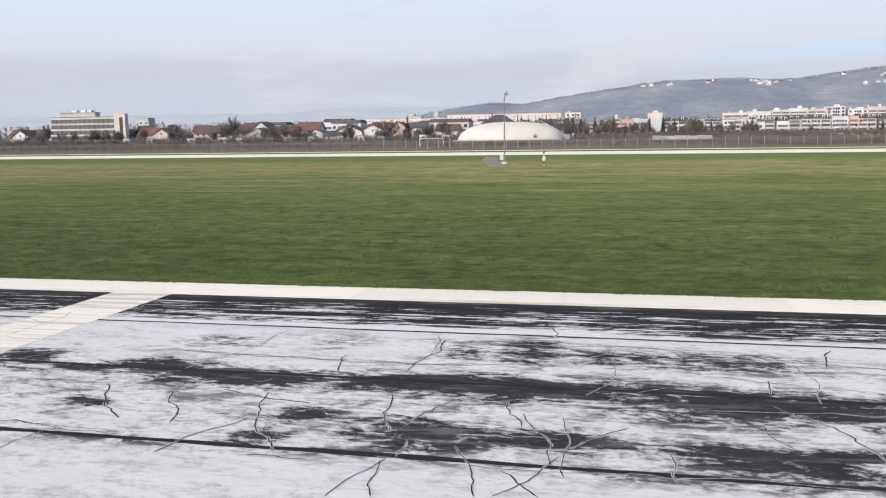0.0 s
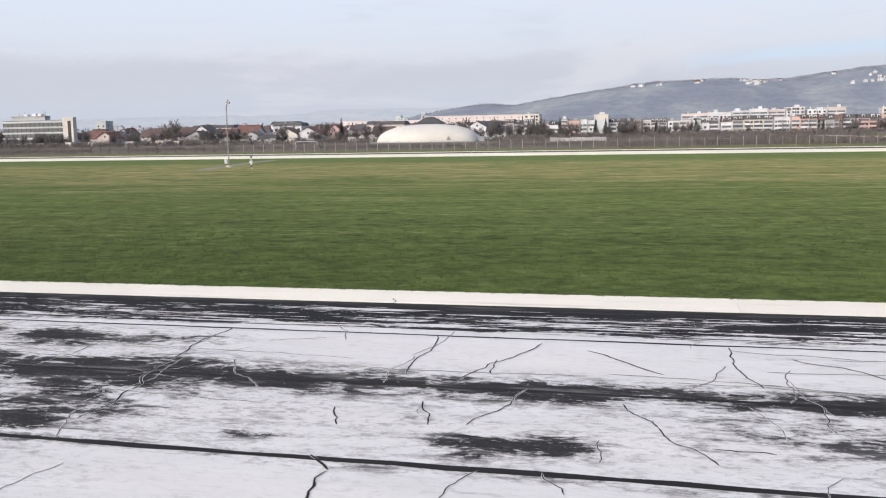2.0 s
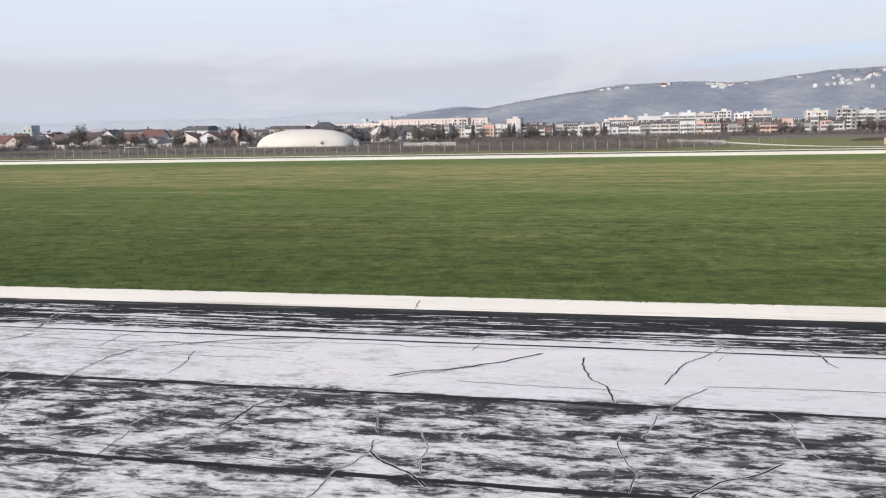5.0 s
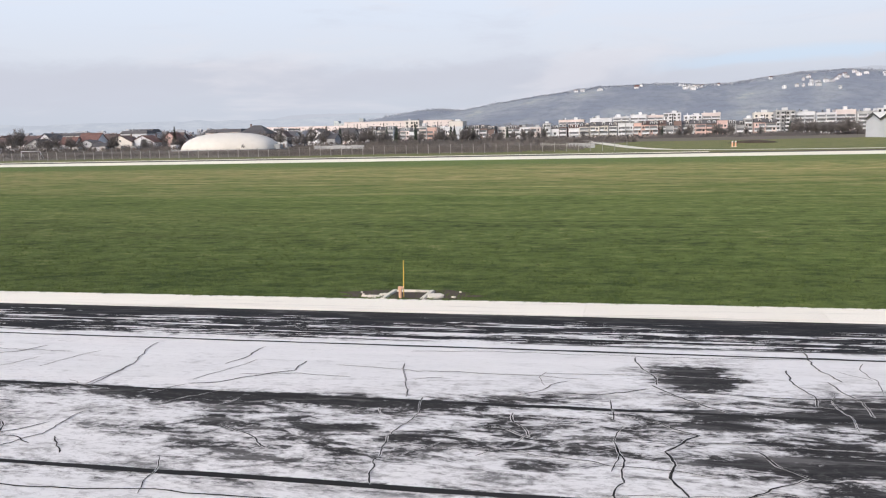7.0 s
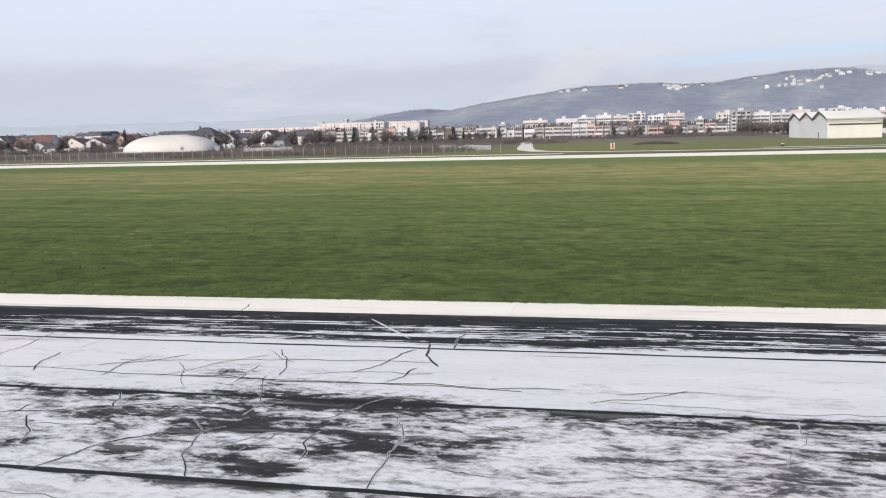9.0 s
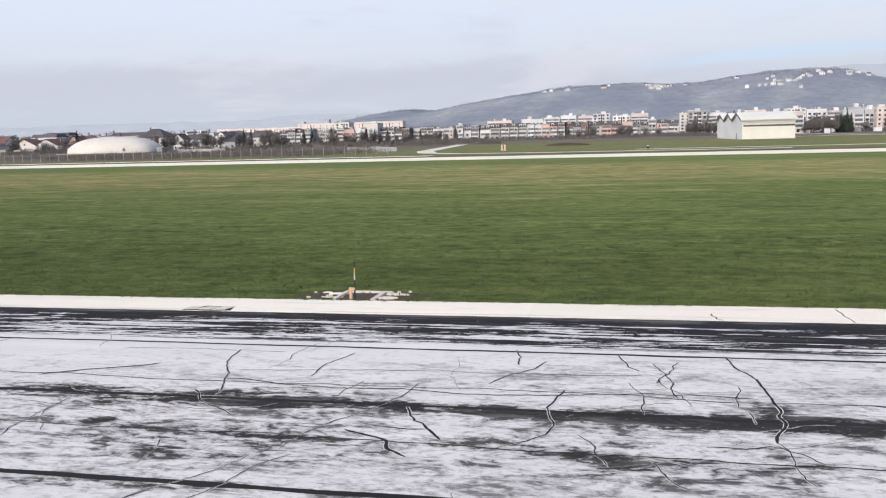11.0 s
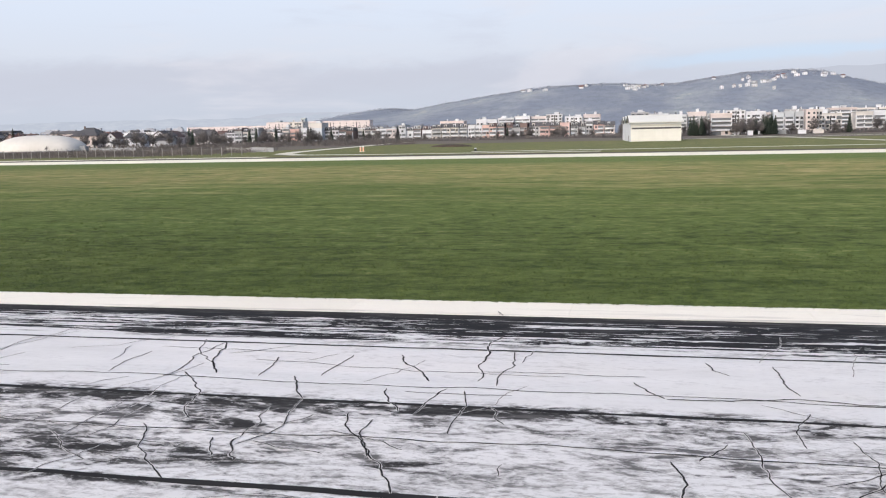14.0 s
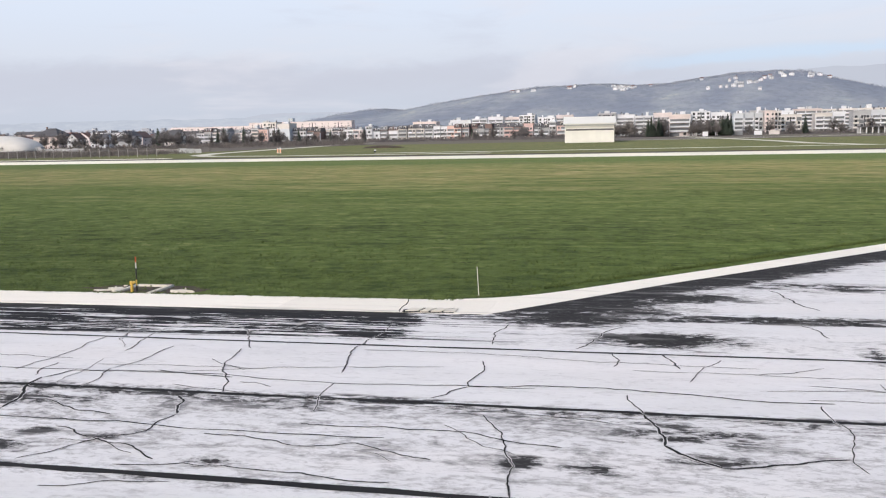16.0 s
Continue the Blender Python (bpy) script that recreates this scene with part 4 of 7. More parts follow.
def terrace(x0, x1, y, h, walls, accents, label, roof="dark", seed=1):
    """A row of narrow town houses: each its own height, wall, stacked balconies, party wall and dormer."""
    q = random.Random(seed * 31 + int(x0))
    n = max(1, round((x1 - x0) / 6.2))
    w = (x1 - x0) / n - 0.12
    for i in range(n):
        wall, accent = q.choice(walls), q.choice(accents)
        hh = h + q.uniform(-0.9, 0.7)
        front = -5.5 + q.uniform(-0.9, 0.9)
        r = root("terraced_house", x0 + (i + 0.5) * (x1 - x0) / n, y, 0.0, label, "terraced house", "terraces of flats below the hill")
        kind = roof if q.random() < 0.75 else "flat"
        eave = hh - (2.3 if kind != "flat" else 0.0)
        part("wall", Geo().box(-w / 2, w / 2, front, 6, 0, eave), wall, r)
        if kind == "flat":
            part("roof", Geo().box(-w / 2 - 0.15, w / 2 + 0.15, front - 0.3, 6.2, eave + 0.003, eave + 0.4), q.choice((wall, M_WHITE, M_ROOF_GREY)), r)
            if q.random() < 0.5:
                bx = q.uniform(-1.2, 1.2)
                part("roof_box", Geo().box(bx - 1.1, bx + 1.1, -2, 2, eave + 0.4, eave + q.uniform(1.6, 2.6)), q.choice((M_WHITE, M_GREY)), r)
        else:
            part("roof", Geo().loft([[(-w / 2, front - 0.5, eave), (w / 2, front - 0.5, eave), (w / 2, 6.4, eave), (-w / 2, 6.4, eave)], [(-w / 2, front + 1.6, hh - 0.15), (w / 2, front + 1.6, hh - 0.15), (w / 2, 4.6, hh - 0.15), (-w / 2, 4.6, hh - 0.15)],
                                     [(-w / 2, front + 3.2, hh + 0.25), (w / 2, front + 3.2, hh + 0.25), (w / 2, 3.5, hh + 0.25), (-w / 2, 3.5, hh + 0.25)]]), M_SLATE if q.random() < 0.65 else q.choice((M_TILE_OLD, M_ROOF_GREY)), r)
            for dx in ((-w / 4, w / 4) if q.random() < 0.45 else (q.uniform(-0.8, 0.8),)):
                d = part("dormer", Geo().box(dx - 0.85, dx + 0.85, front + 0.05, front + 2.4, eave + 0.25, hh - 0.1), q.choice((M_WHITE, M_WHITE, M_CREAM)), r, "pale dormer box")
                part("pane", Geo().box(dx - 0.55, dx + 0.55, front + 0.0, front + 0.047, eave + 0.55, hh - 0.5), M_GLASS, d)
        part("party_wall", Geo().box(w / 2 - 0.18, w / 2, front - 1.25, front - 0.003, 0, eave - q.uniform(0, 1.6)), q.choice((M_WHITE, wall)), r)
        side = q.choice((-1, 1))
        for k in range(max(2, int(eave / 2.75))):
            z = 2.75 * k
            wide = q.random() < 0.45
            bx, bw = (0.0, w * 0.44) if wide else (side * w * 0.20, w * 0.27)
            if k and q.random() < 0.86:
                # recess shade as a dark sheet on the wall
                part("loggia", Geo().box(bx - bw, bx + bw, front - 0.06, front - 0.003, z + 0.1, z + 2.45), M_TINTED, r, "dark sheet for a shaded balcony recess")
                part("balcony", Geo().box(bx - bw, bx + bw, front - 1.2, front - 0.065, z - 0.08, z + 0.08).box(bx - bw, bx + bw, front - 1.2, front - 1.1, z + 0.08, z + 1.0).box(bx - bw, bx - bw + 0.1, front - 1.1, front - 0.065, z + 0.08, z + 1.0), accent, r)
            else:
                add_window(r, bx, front - 0.003, z + 0.75, 1.7, 1.6)
            if not wide:
                add_window(r, -side * w * 0.26, front - 0.003, z + 0.85, q.choice((1.1, 1.5)), 1.5)


def office():
    r = root("office_building", -336, 488, 0, "modern office with white bands and dark glass strips", "office building")
    part("wall", Geo().box(-19, 24, -8, -1, 0, 14.6), M_TINTED, r, "dark glazing")
    for k in range(5):
        part("band", Geo().box(-19.4, 24.2, -8.5, -0.5, 1.2 + 3.35 * k, 2.25 + 3.35 * k), M_BAND, r, "pale grey spandrel band")
    for i in range(14):
        part("mullion", Geo().box(-18.5 + i * 3.2 - 0.07, -18.5 + i * 3.2 + 0.07, -8.25, -8.003, 0, 14.5), M_SLATE, r)
    part("roof", Geo().box(-19.2, 24.2, -8.3, -0.7, 15.91, 16.2), M_ROOF_GREY, r)
    part("penthouse", Geo().box(-14, 10, -6, -1, 16.2, 18.6).box(-14.4, 10.4, -6.4, -0.8, 18.6, 18.9), M_GREY, r)
    t = part("stair_tower", Geo().box(24.6, 32.0, -9.4, -6.0, 0, 17.6), M_CREAM, r, "cream stair tower")
    part("window", Geo().box(28.2, 30.4, -9.5, -9.403, 1.5, 15.4), M_GLASS, t, "tall dark glazed slot")
    for x, h in ((-7, 2.6), (2, 1.8), (7, 3.2), (8, 2.4), (-11, 2.0)):
        part("antenna", Geo().tube((x, -2.5, 18.9), (x, -2.5, 18.9 + h), 0.12, 0.08), M_STEEL, r)
    for x in (-5, 1, 5):
        part("roof_unit", Geo().box(x - 1.3, x + 1.3, -4.5, -1.5, 18.9, 20.1), M_WHITE, r)


def dome():
    """An air-supported sports hall: low ends, flat back, seams across."""
    cx, cy, hw, hd, h = -61.5, 404.0, 24.0, 13.0, 8.2
    r = root("air_dome", cx, cy, -0.03, "white inflated sports dome standing beyond the fence", "sports dome")
    g = Geo()
    nu, nv = 56, 28
    rows_ = []
    for j in range(nv + 1):
        v = j / nv * math.pi / 2
        ring = []
        for i in range(nu):
            u = 2 * math.pi * i / nu
            sx, sy = math.cos(u), math.sin(u)
            e = 0.66
            px = math.copysign(abs(sx) ** e, sx) * hw * math.cos(v) ** 0.75
            py = math.copysign(abs(sy) ** e, sy) * hd * math.cos(v) ** 0.75
            seam = 0.05 * (0.5 + 0.5 * math.cos(px * 2.6))
            ring.append((px, py, h * math.sin(v) + seam * math.sin(v)))
        rows_.append(ring)
    g.loft(rows_, caps=False)
    part("membrane", g, M_FABRIC, r, smooth=True)
    part("base_kerb", Geo().box(-hw - 0.4, hw + 0.4, -hd - 0.4, hd + 0.4, 0, 0.35), M_GREY, r)
    part("airlock", Geo().box(hw - 1, hw + 2.6, -1.5, 1.5, 0, 2.3), M_GREY, r, "boxy grey entrance lock")


def hangar():
    """Three gabled bays one behind the other; the eaves side faces the airfield."""
    r = root("hangar", 234.5, 363.2, 0.0, "white metal hangar with three shade-tinted gables and a dark band", "hangar", turn=4.0)
    w, bay, eave, top = 19.4, 21.2, 7.5, 10.2
    for k in range(3):
        y = k * bay
        prof = [(y, 0), (y + bay - 0.05, 0), (y + bay - 0.05, eave), (y + bay / 2, top), (y, eave)]
        part("bay", Geo().loft([[(x, p[0], p[1]) for p in prof] for x in (0, w)]), M_SHEET if k == 0 else M_GREY, r)
        # gable ends greyer than the front, their side shade put into the colour
        part("gable_wall", Geo().loft([[(x, p[0], p[1]) for p in prof] for x in (-0.12, -0.004)]), M_GABLE, r, "gable end in shade-tinted grey")
        rise = (top - eave) / (bay / 2)
        for s in (0, 1):
            ya, yb = (y - 0.7 if k == 0 else y, y + bay / 2) if s == 0 else (y + bay - 0.05, y + bay / 2)
            za = eave - (rise * 0.7 if s == 0 and k == 0 else 0.0)
            part("roof", Geo().loft([[(x, ya, za + 0.02), (x, yb, top + 0.02), (x, yb, top + 0.28), (x, ya, za + 0.28)] for x in (-0.7, w + 0.9)]), M_SHEET, r)
        part("barge_board", Geo().loft([[(x, y, eave - 0.3), (x, y + bay / 2, top - 0.3), (x, y + bay / 2, top + 0.3), (x, y, eave + 0.3)] for x in (-0.85, -0.705)]), M_SLATE, r, "dark sloping board")
        part("barge_board", Geo().loft([[(x, y + bay / 2, top - 0.3), (x, y + bay - 0.05, eave - 0.3), (x, y + bay - 0.05, eave + 0.3), (x, y + bay / 2, top + 0.3)] for x in (-0.85, -0.705)]), M_SLATE, r, "dark sloping board")
    part("band", Geo().box(0.4, w - 0.2, -0.14, -0.003, 4.85, 5.5), M_SLATE, r, "dark rail above the doors")
    part("gutter", Geo().box(-0.7, w + 0.9, -0.95, -0.72, 6.75, 7.05), M_GREY, r)
    n = 8
    for i in range(n):
        a = 0.4 + i * (w - 0.8) / n
        part("door_leaf", Geo().box(a + 0.02, a + (w - 0.8) / n - 0.02, -0.1, -0.003, 0.1, 4.8), M_SHEET, r)
    part("door", Geo().box(-0.2, -0.125, 12, 13.2, 0.05, 2.3), M_SLATE, r, "small dark side door")


# ---- trees ----


def bare_tree(seed, h, wide=0.36):
    """A leafless tree: short trunk, forking limbs and a rounded cloud of thin twigs."""
    q = random.Random(seed)
    trunk, twigs = Geo(), Geo()
    fork = Vector((q.uniform(-0.2, 0.2), q.uniform(-0.2, 0.2), h * 0.26))
    trunk.tube((0, 0, 0), fork, h * 0.02, h * 0.015, 6)
    mid = Vector((0, 0, h * 0.60))
    for _ in range(34):
        a, u, s = q.uniform(0, 2 * math.pi), q.uniform(-0.75, 1.0), q.uniform(0.7, 1.05)
        ring = math.sqrt(max(0.0, 1 - u * u))
        tip = mid + Vector((math.cos(a) * ring * h * wide, math.sin(a) * ring * h * wide, u * h * 0.41)) * s
        elbow = fork.lerp(tip, 0.5) + Vector((q.uniform(-0.4, 0.4), q.uniform(-0.4, 0.4), q.uniform(0, 0.6)))
        trunk.tube(fork, elbow, h * 0.0075, h * 0.004, 3)
        trunk.tube(elbow, tip, h * 0.004, h * 0.0015, 3)
        for _ in range(30):
            st = (fork.lerp(elbow, q.uniform(0.4, 1)) if q.random() < 0.25 else elbow.lerp(tip, q.random())) + Vector((q.gauss(0, 0.25), q.gauss(0, 0.25), q.gauss(0, 0.2)))
            dv = ((tip - fork).normalized() + Vector((q.gauss(0, 0.6), q.gauss(0, 0.6), q.gauss(0.15, 0.5)))).normalized()
            o = dv.cross(Vector((q.uniform(-1, 1), q.uniform(-1, 1), q.uniform(-1, 1)))).normalized() * 0.075 * h / 8
            twigs.face([st - o, st + o, st + dv * q.uniform(0.7, 1.5) * h / 9])
    r = root("bare_tree", 0, 0, 0, "leafless winter tree with grey-brown twigs", "tree", "trees among the houses")
    part("trunk", trunk, M_BARK, r)
    part("crown", twigs, M_TWIG, r)
    return r


def conifer(seed, h, wide, droop=0.25):
    q = random.Random(seed)
    g = Geo()
    layers = 38
    for k in range(layers):
        f = k / layers
        rad = wide * (1 - f) ** 0.85 * (0.55 + 0.45 * min(1, f * 8)) + 0.12
        z = h * (0.06 + 0.94 * f)
        for i in range(16):
            a = q.uniform(0, 2 * math.pi)
            l = rad * q.uniform(0.6, 1.15)
            tip = Vector((math.cos(a) * l, math.sin(a) * l, z - droop * l + q.uniform(-0.2, 0.25)))
            side = Vector((-math.sin(a), math.cos(a), 0)) * (0.2 * l + 0.18)
            mid = tip * 0.55 + Vector((0, 0, z * 0.45 + 0.1))
            g.face([(0, 0, z + 0.12), mid - side, tip])
            g.face([(0, 0, z + 0.12), tip, mid + side])
    g.face([(0.12, 0, h * 0.94), (-0.12, 0.1, h * 0.94), (0, 0, h * 1.02)])
    r = root("conifer", 0, 0, 0, "dark green pointed conifer", "tree", "conifers among the houses")
    part("trunk", Geo().tube((0, 0, 0), (0, 0, h * 0.9), h * 0.018, h * 0.004, 6), M_BARK, r)
    part("crown", g, M_CONIFER, r)
    return r


def plant(proto, x, y, s, turn):
    return copy_thing(proto, pose(x, y, -0.03, 0, 0, turn) @ Matrix.Scale(s, 4))

# ---- the town, from the office to the last flats ----

office()
dome()
hangar()

house(-281, 474, 18, 11, 4.4, 8.6, "x", M_CREAM, M_TILE, "cream house with a broad red tiled roof")
house(-268, 462, 11, 10, 4.6, 8.0, "y", M_PEACH, M_TILE, "small peach house with a red gable roof")
house(-253, 486, 14, 10, 5.0, 8.8, "x", M_CREAM, M_TILE_OLD, "cream house with a brown tiled roof")
house(-233, 480, 24, 12, 5.2, 9.6, "x", M_WHITE, M_TILE_OLD, "wide white house with a dark red roof")
house(-212.5, 474, 11, 12, 6.6, 10.8, "y", M_WHITE, M_SLATE, "tall white house with a steep gable")
house(-207.5, 458, 13, 11, 4.2, 7.4, "y", M_GREY, M_SLATE, "beige-grey house with a dark gable roof")
house(-196, 470, 10, 9, 4.6, 8.4, "x", M_WHITE, M_TILE, "white house with a red roof among trees")
house(-186, 476, 13, 11, 6.0, 10.4, "x", M_WHITE, M_TILE, "white house with a steep red roof")
house(-174.5, 458, 14, 10, 3.4, 6.3, "y", M_WHITE, M_SLATE, "low white house with a dark gable roof")
house(-159, 468, 15, 11, 4.8, 8.5, "y", M_CREAM, M_TILE_OLD, "cream house with a wide gable")
house(-162, 450, 9, 8, 2.7, 4.6, "x", M_WHITE, M_SLATE, "small white cottage with a dark roof")
house(-146, 470, 15, 11, 4.6, 8.3, "y", M_WHITE, M_TILE, "white house with a red gable roof")
house(-133.5, 478, 9, 10, 6.0, 9.6, "y", M_PINK, M_TILE, "pale pink house with a narrow gable")
house(-110, 492, 12, 10, 4.6, 8.0, "x", M_WHITE, M_TILE_OLD, "white house half hidden by trees")
house(-78, 472, 16.5, 14, 7.6, 12.6, "hip", M_PEACH, M_SLATE, "peach villa with a dark spreading roof")
house(-62.5, 472, 7, 8, 6.2, 9.2, "y", M_WHITE, M_TILE_OLD, "narrow white house beside the dome")
house(-46, 500, 11, 10, 4.4, 7.0, "x", M_GREY, M_SLATE, "grey house with a dark roof behind the dome")
house(-312, 500, 12, 10, 4.5, 8.0, "x", M_WHITE, M_TILE_OLD, "white house behind the office")
house(-372, 478, 12, 10, 4.5, 8.5, "y", M_WHITE, M_TILE_OLD, "white gabled house past the office")
house(-390, 500, 14, 10, 4.5, 8.5, "x", M_CREAM, M_TILE, "cream house with a red roof past the office")
block(-182, -164, 505, 12, 9.8, M_WHITE, M_WHITE, "white flat block with a dark overhanging roof", roof="dark")
block(-108, -84, 560, 12, 9.5, M_WHITE, M_WHITE, "white flats behind the villa")

PALE, DULL = (M_WHITE, M_WHITE, M_CREAM, M_PALEPINK), (M_GREY, M_WHITE, M_CREAM)
terrace(-71, -45, 640, 11.6, DULL, (M_WHITE,), "narrow grey flats with white balconies")
terrace(-42, -27, 646, 11.0, PALE, (M_WHITE,), "narrow white flats among trees")
terrace(-26, -20, 640, 11.0, (M_WHITE,), (M_PEACH,), "narrow white flats with peach balconies", "flat")
terrace(-20, -12, 640, 10.8, (M_ORANGE,), (M_WHITE, M_ORANGE), "narrow orange flats with white balconies", "flat")
terrace(-12, -2, 642, 11.0, PALE, (M_WHITE,), "narrow white flats with stacked balconies", "flat")
terrace(8, 30, 640, 11.4, (M_WHITE, M_WHITE, M_BRICK), (M_WHITE,), "narrow white flats with a dark dormer roof")
terrace(31, 47, 648, 10.4, DULL, (M_WHITE,), "narrow grey flats half hidden by trees")
terrace(47.8, 63, 640, 9.6, PALE, (M_WHITE,), "narrow low white flats with balconies")
terrace(64, 81, 644, 10.6, (M_BRICK, M_GREY, M_WHITE), (M_WHITE,), "narrow brick flats with white balconies")
terrace(82.5, 97, 640, 11.0, PALE, (M_GREY, M_WHITE), "narrow white flats with a dormer roof")
terrace(97.4, 116, 640, 11.4, (M_CREAM, M_WHITE), (M_WHITE,), "narrow cream flats with white balconies")
terrace(116.4, 126.6, 640, 10.6, PALE, (M_WHITE,), "narrow white flats with windows", "flat")
terrace(127, 143, 638, 11.0, (M_ORANGE, M_PINK), (M_WHITE,), "narrow orange-red flats with white balconies")
terrace(143.4, 159, 642, 10.8, (M_BRICK, M_GREY), (M_GREY, M_WHITE), "narrow dark brick flats with a dark roof")
terrace(159.6, 167.5, 644, 10.6, DULL, (M_WHITE,), "narrow grey flats between the brick ones")
terrace(168, 189, 639, 10.4, (M_PINK, M_PINK, M_BRICK), (M_WHITE, M_PINK), "narrow pink flats with a dark roof")
terrace(189.4, 205, 640, 10.8, (M_GREY, M_BRICK), (M_WHITE,), "narrow grey flats with a dark roof")
terrace(205.4, 220, 638, 10.4, (M_PEACH, M_PINK), (M_WHITE,), "narrow peach flats with white loggias")

block(-372, -253, 1135, 14, 20.0, M_PALEPINK, M_WHITE, "long pale pink row of flats", step=9, floor_h=3.2, balconies=False)
block(-252, -108, 1128, 14, 24.0, M_PALEPINK, M_WHITE, "long pale row of flats", step=9, floor_h=3.2, balconies=False)
for i in range(34):
    x = -372 + i * 8.6 + rnd.uniform(-3, 3)
    e = rnd.uniform(6.5, 11.5)
    house(x, rnd.uniform(860, 1040), rnd.uniform(10, 18), 10, e, e + rnd.uniform(2.2, 3.6), rnd.choice("xxy"), rnd.choice((M_WHITE, M_WHITE, M_PALEPINK, M_GREY)), rnd.choice((M_TILE, M_TILE_OLD, M_ROOF_GREY, M_SLATE)), "far town house before the long rows", rnd.uniform(-10, 10))
# White towers use the spandrel grey, which puts the haze into their colour.
for x, y, w, h in ((-432, 1500, 12, 24), (-415, 1540, 9, 34), (-396, 1500, 14, 29), (-374, 1560, 8, 38), (-360, 1500, 12, 27), (-338, 1540, 16, 31), (-305, 1500, 11, 22)):
    block(x, x + w, y, 12, h, M_BAND, M_BAND, "far pale tower block in the haze", step=6, floor_h=3.1, balconies=False)
block(-69, -56, 760, 14, 17.6, M_CREAM, M_CREAM, "tall cream block with a flat roof")
gable_end = root("apartment_block", 3.2, 634, 0, "tall block with a blank grey end wall and cream top", "apartment block", "blocks of flats below the hill")
part("wall", Geo().box(-4.8, 4.8, -6, 8, 0, 10.8), M_GREYBLUE, gable_end)
part("upper_storey", Geo().box(-4.9, 4.9, -6.1, 8.1, 10.803, 14.4), M_CREAM, gable_end, "cream top storey")
part("roof", Geo().box(-5.1, 5.1, -6.3, 8.3, 14.403, 14.7), M_GREY, gable_end)
part("roof_box", Geo().box(-1.5, 2.0, -1, 3, 14.7, 16.0), M_WHITE, gable_end)
for k in range(4):
    add_window(gable_end, -3.4, -6.003, 1.0 + 2.7 * k, 1.1, 1.3)
block(60, 82, 800, 14, 15.5, M_PEACH, M_WHITE, "peach flats in the second row", boxes=1)
block(84, 104, 850, 14, 17.0, M_WHITE, M_WHITE, "white terrace of flats", boxes=1)
for k, (a, b_) in enumerate(((105, 120), (120.4, 135), (135.4, 150), (150.4, 165.5), (168, 184), (184.4, 200))):
    block(a, b_, 850 + (k % 3) * 2.5, 14, 17.8 + (0, 1.6, 0.7, 2.2)[k % 4], (M_WHITE, M_WHITE, M_PALEPINK)[k % 3], M_WHITE, "white stepped terrace of flats with a roof box", boxes=1, step=3.6)
block(228, 246, 850, 14, 18.4, M_CREAM, M_WHITE, "cream flats beyond the hangar", boxes=1, step=4)

# the white flats beyond the hangar, stepped back and forth
for k in range(-2, 7):
    a = 258 + 14.2 * k
    block(a, a + 13.8, 720 + (k % 2) * 3.5, 13, 15.0 + (0.0, 1.9, 0.5, 2.4, 1.2)[k % 5], (M_WHITE, M_PALEPINK, M_GREY, M_WHITE)[k % 4], M_WHITE, "white flats with a roof box above the trees", boxes=1, step=3.4)
block(281, 294, 603, 12, 13.4, M_PEACH, M_WHITE, "peach flats end-on with one broad loggia front", step=6.4)
block(274, 280, 612, 12, 12.0, M_GREY, M_GREY, "grey side wing of the peach flats", balconies=False)
block(324, 330.2, 640, 13, 13.8, M_GREYBLUE, M_WHITE, "blue-grey flats with stacked balconies", step=3)
block(330.6, 336.8, 641.5, 13, 14.2, M_GREYBLUE, M_WHITE, "blue-grey flats with deep white balconies", step=3)
block(337.2, 342.6, 640, 13, 13.8, M_GREYBLUE, M_WHITE, "blue-grey flats with stacked balconies", step=2.7)
block(343, 349.4, 634, 13, 15.2, M_PEACH, M_PEACH, "peach gable end of the flats", balconies=False, step=6.4)
block(349.8, 354, 640, 13, 15.0, M_CREAM, M_WHITE, "cream stack of balconies", step=2.1)
block(356, 370, 660, 13, 12.6, M_CREAM, M_WHITE, "low cream flats behind a conifer", step=3.5)
block(378.6, 389.5, 660, 13, 13.2, M_CREAM, M_WHITE, "cream flats with dark vertical strips", step=2.7)
block(390, 398, 662, 13, 13.8, M_WHITE, M_GREY, "white flats with grey balconies", step=2.7)
block(398.4, 409, 640, 13, 13.8, M_GREY, M_CREAM, "grey flats with cream balconies", step=2.7)
block(409.4, 421, 641, 13, 14.2, M_GREYBLUE, M_WHITE, "blue-grey flats at the end of the row", step=2.9)
block(421.4, 440, 646, 13, 13.6, M_WHITE, M_WHITE, "white flats past the row", step=3)
block(360, 380, 760, 13, 17.0, M_WHITE, M_WHITE, "tall white flats in the second row", boxes=2, step=4)
block(381, 401, 762, 13, 18.0, M_PEACH, M_WHITE, "tall peach flats in the second row", boxes=2, step=4)
block(402, 450, 770, 13, 17.6, M_CREAM, M_WHITE, "tall cream flats in the second row", boxes=2, step=4)
# White tower in the same grey, its haze put into the colour.
block(-352, -344, 575, 9, 16.4, M_BAND, M_BAND, "slim pale tower block behind the office", balconies=False)
block(-249, -220, 528, 11, 9.6, M_WHITE, M_WHITE, "white flats with a dark flat roof", roof="dark")
block(-202, -184, 545, 11, 11.2, M_WHITE, M_WHITE, "white flats behind the red roofs", roof="dark")
block(-122, -99, 500, 11, 9.4, M_PALEPINK, M_WHITE, "pinkish flats with a long dark roof", roof="dark")

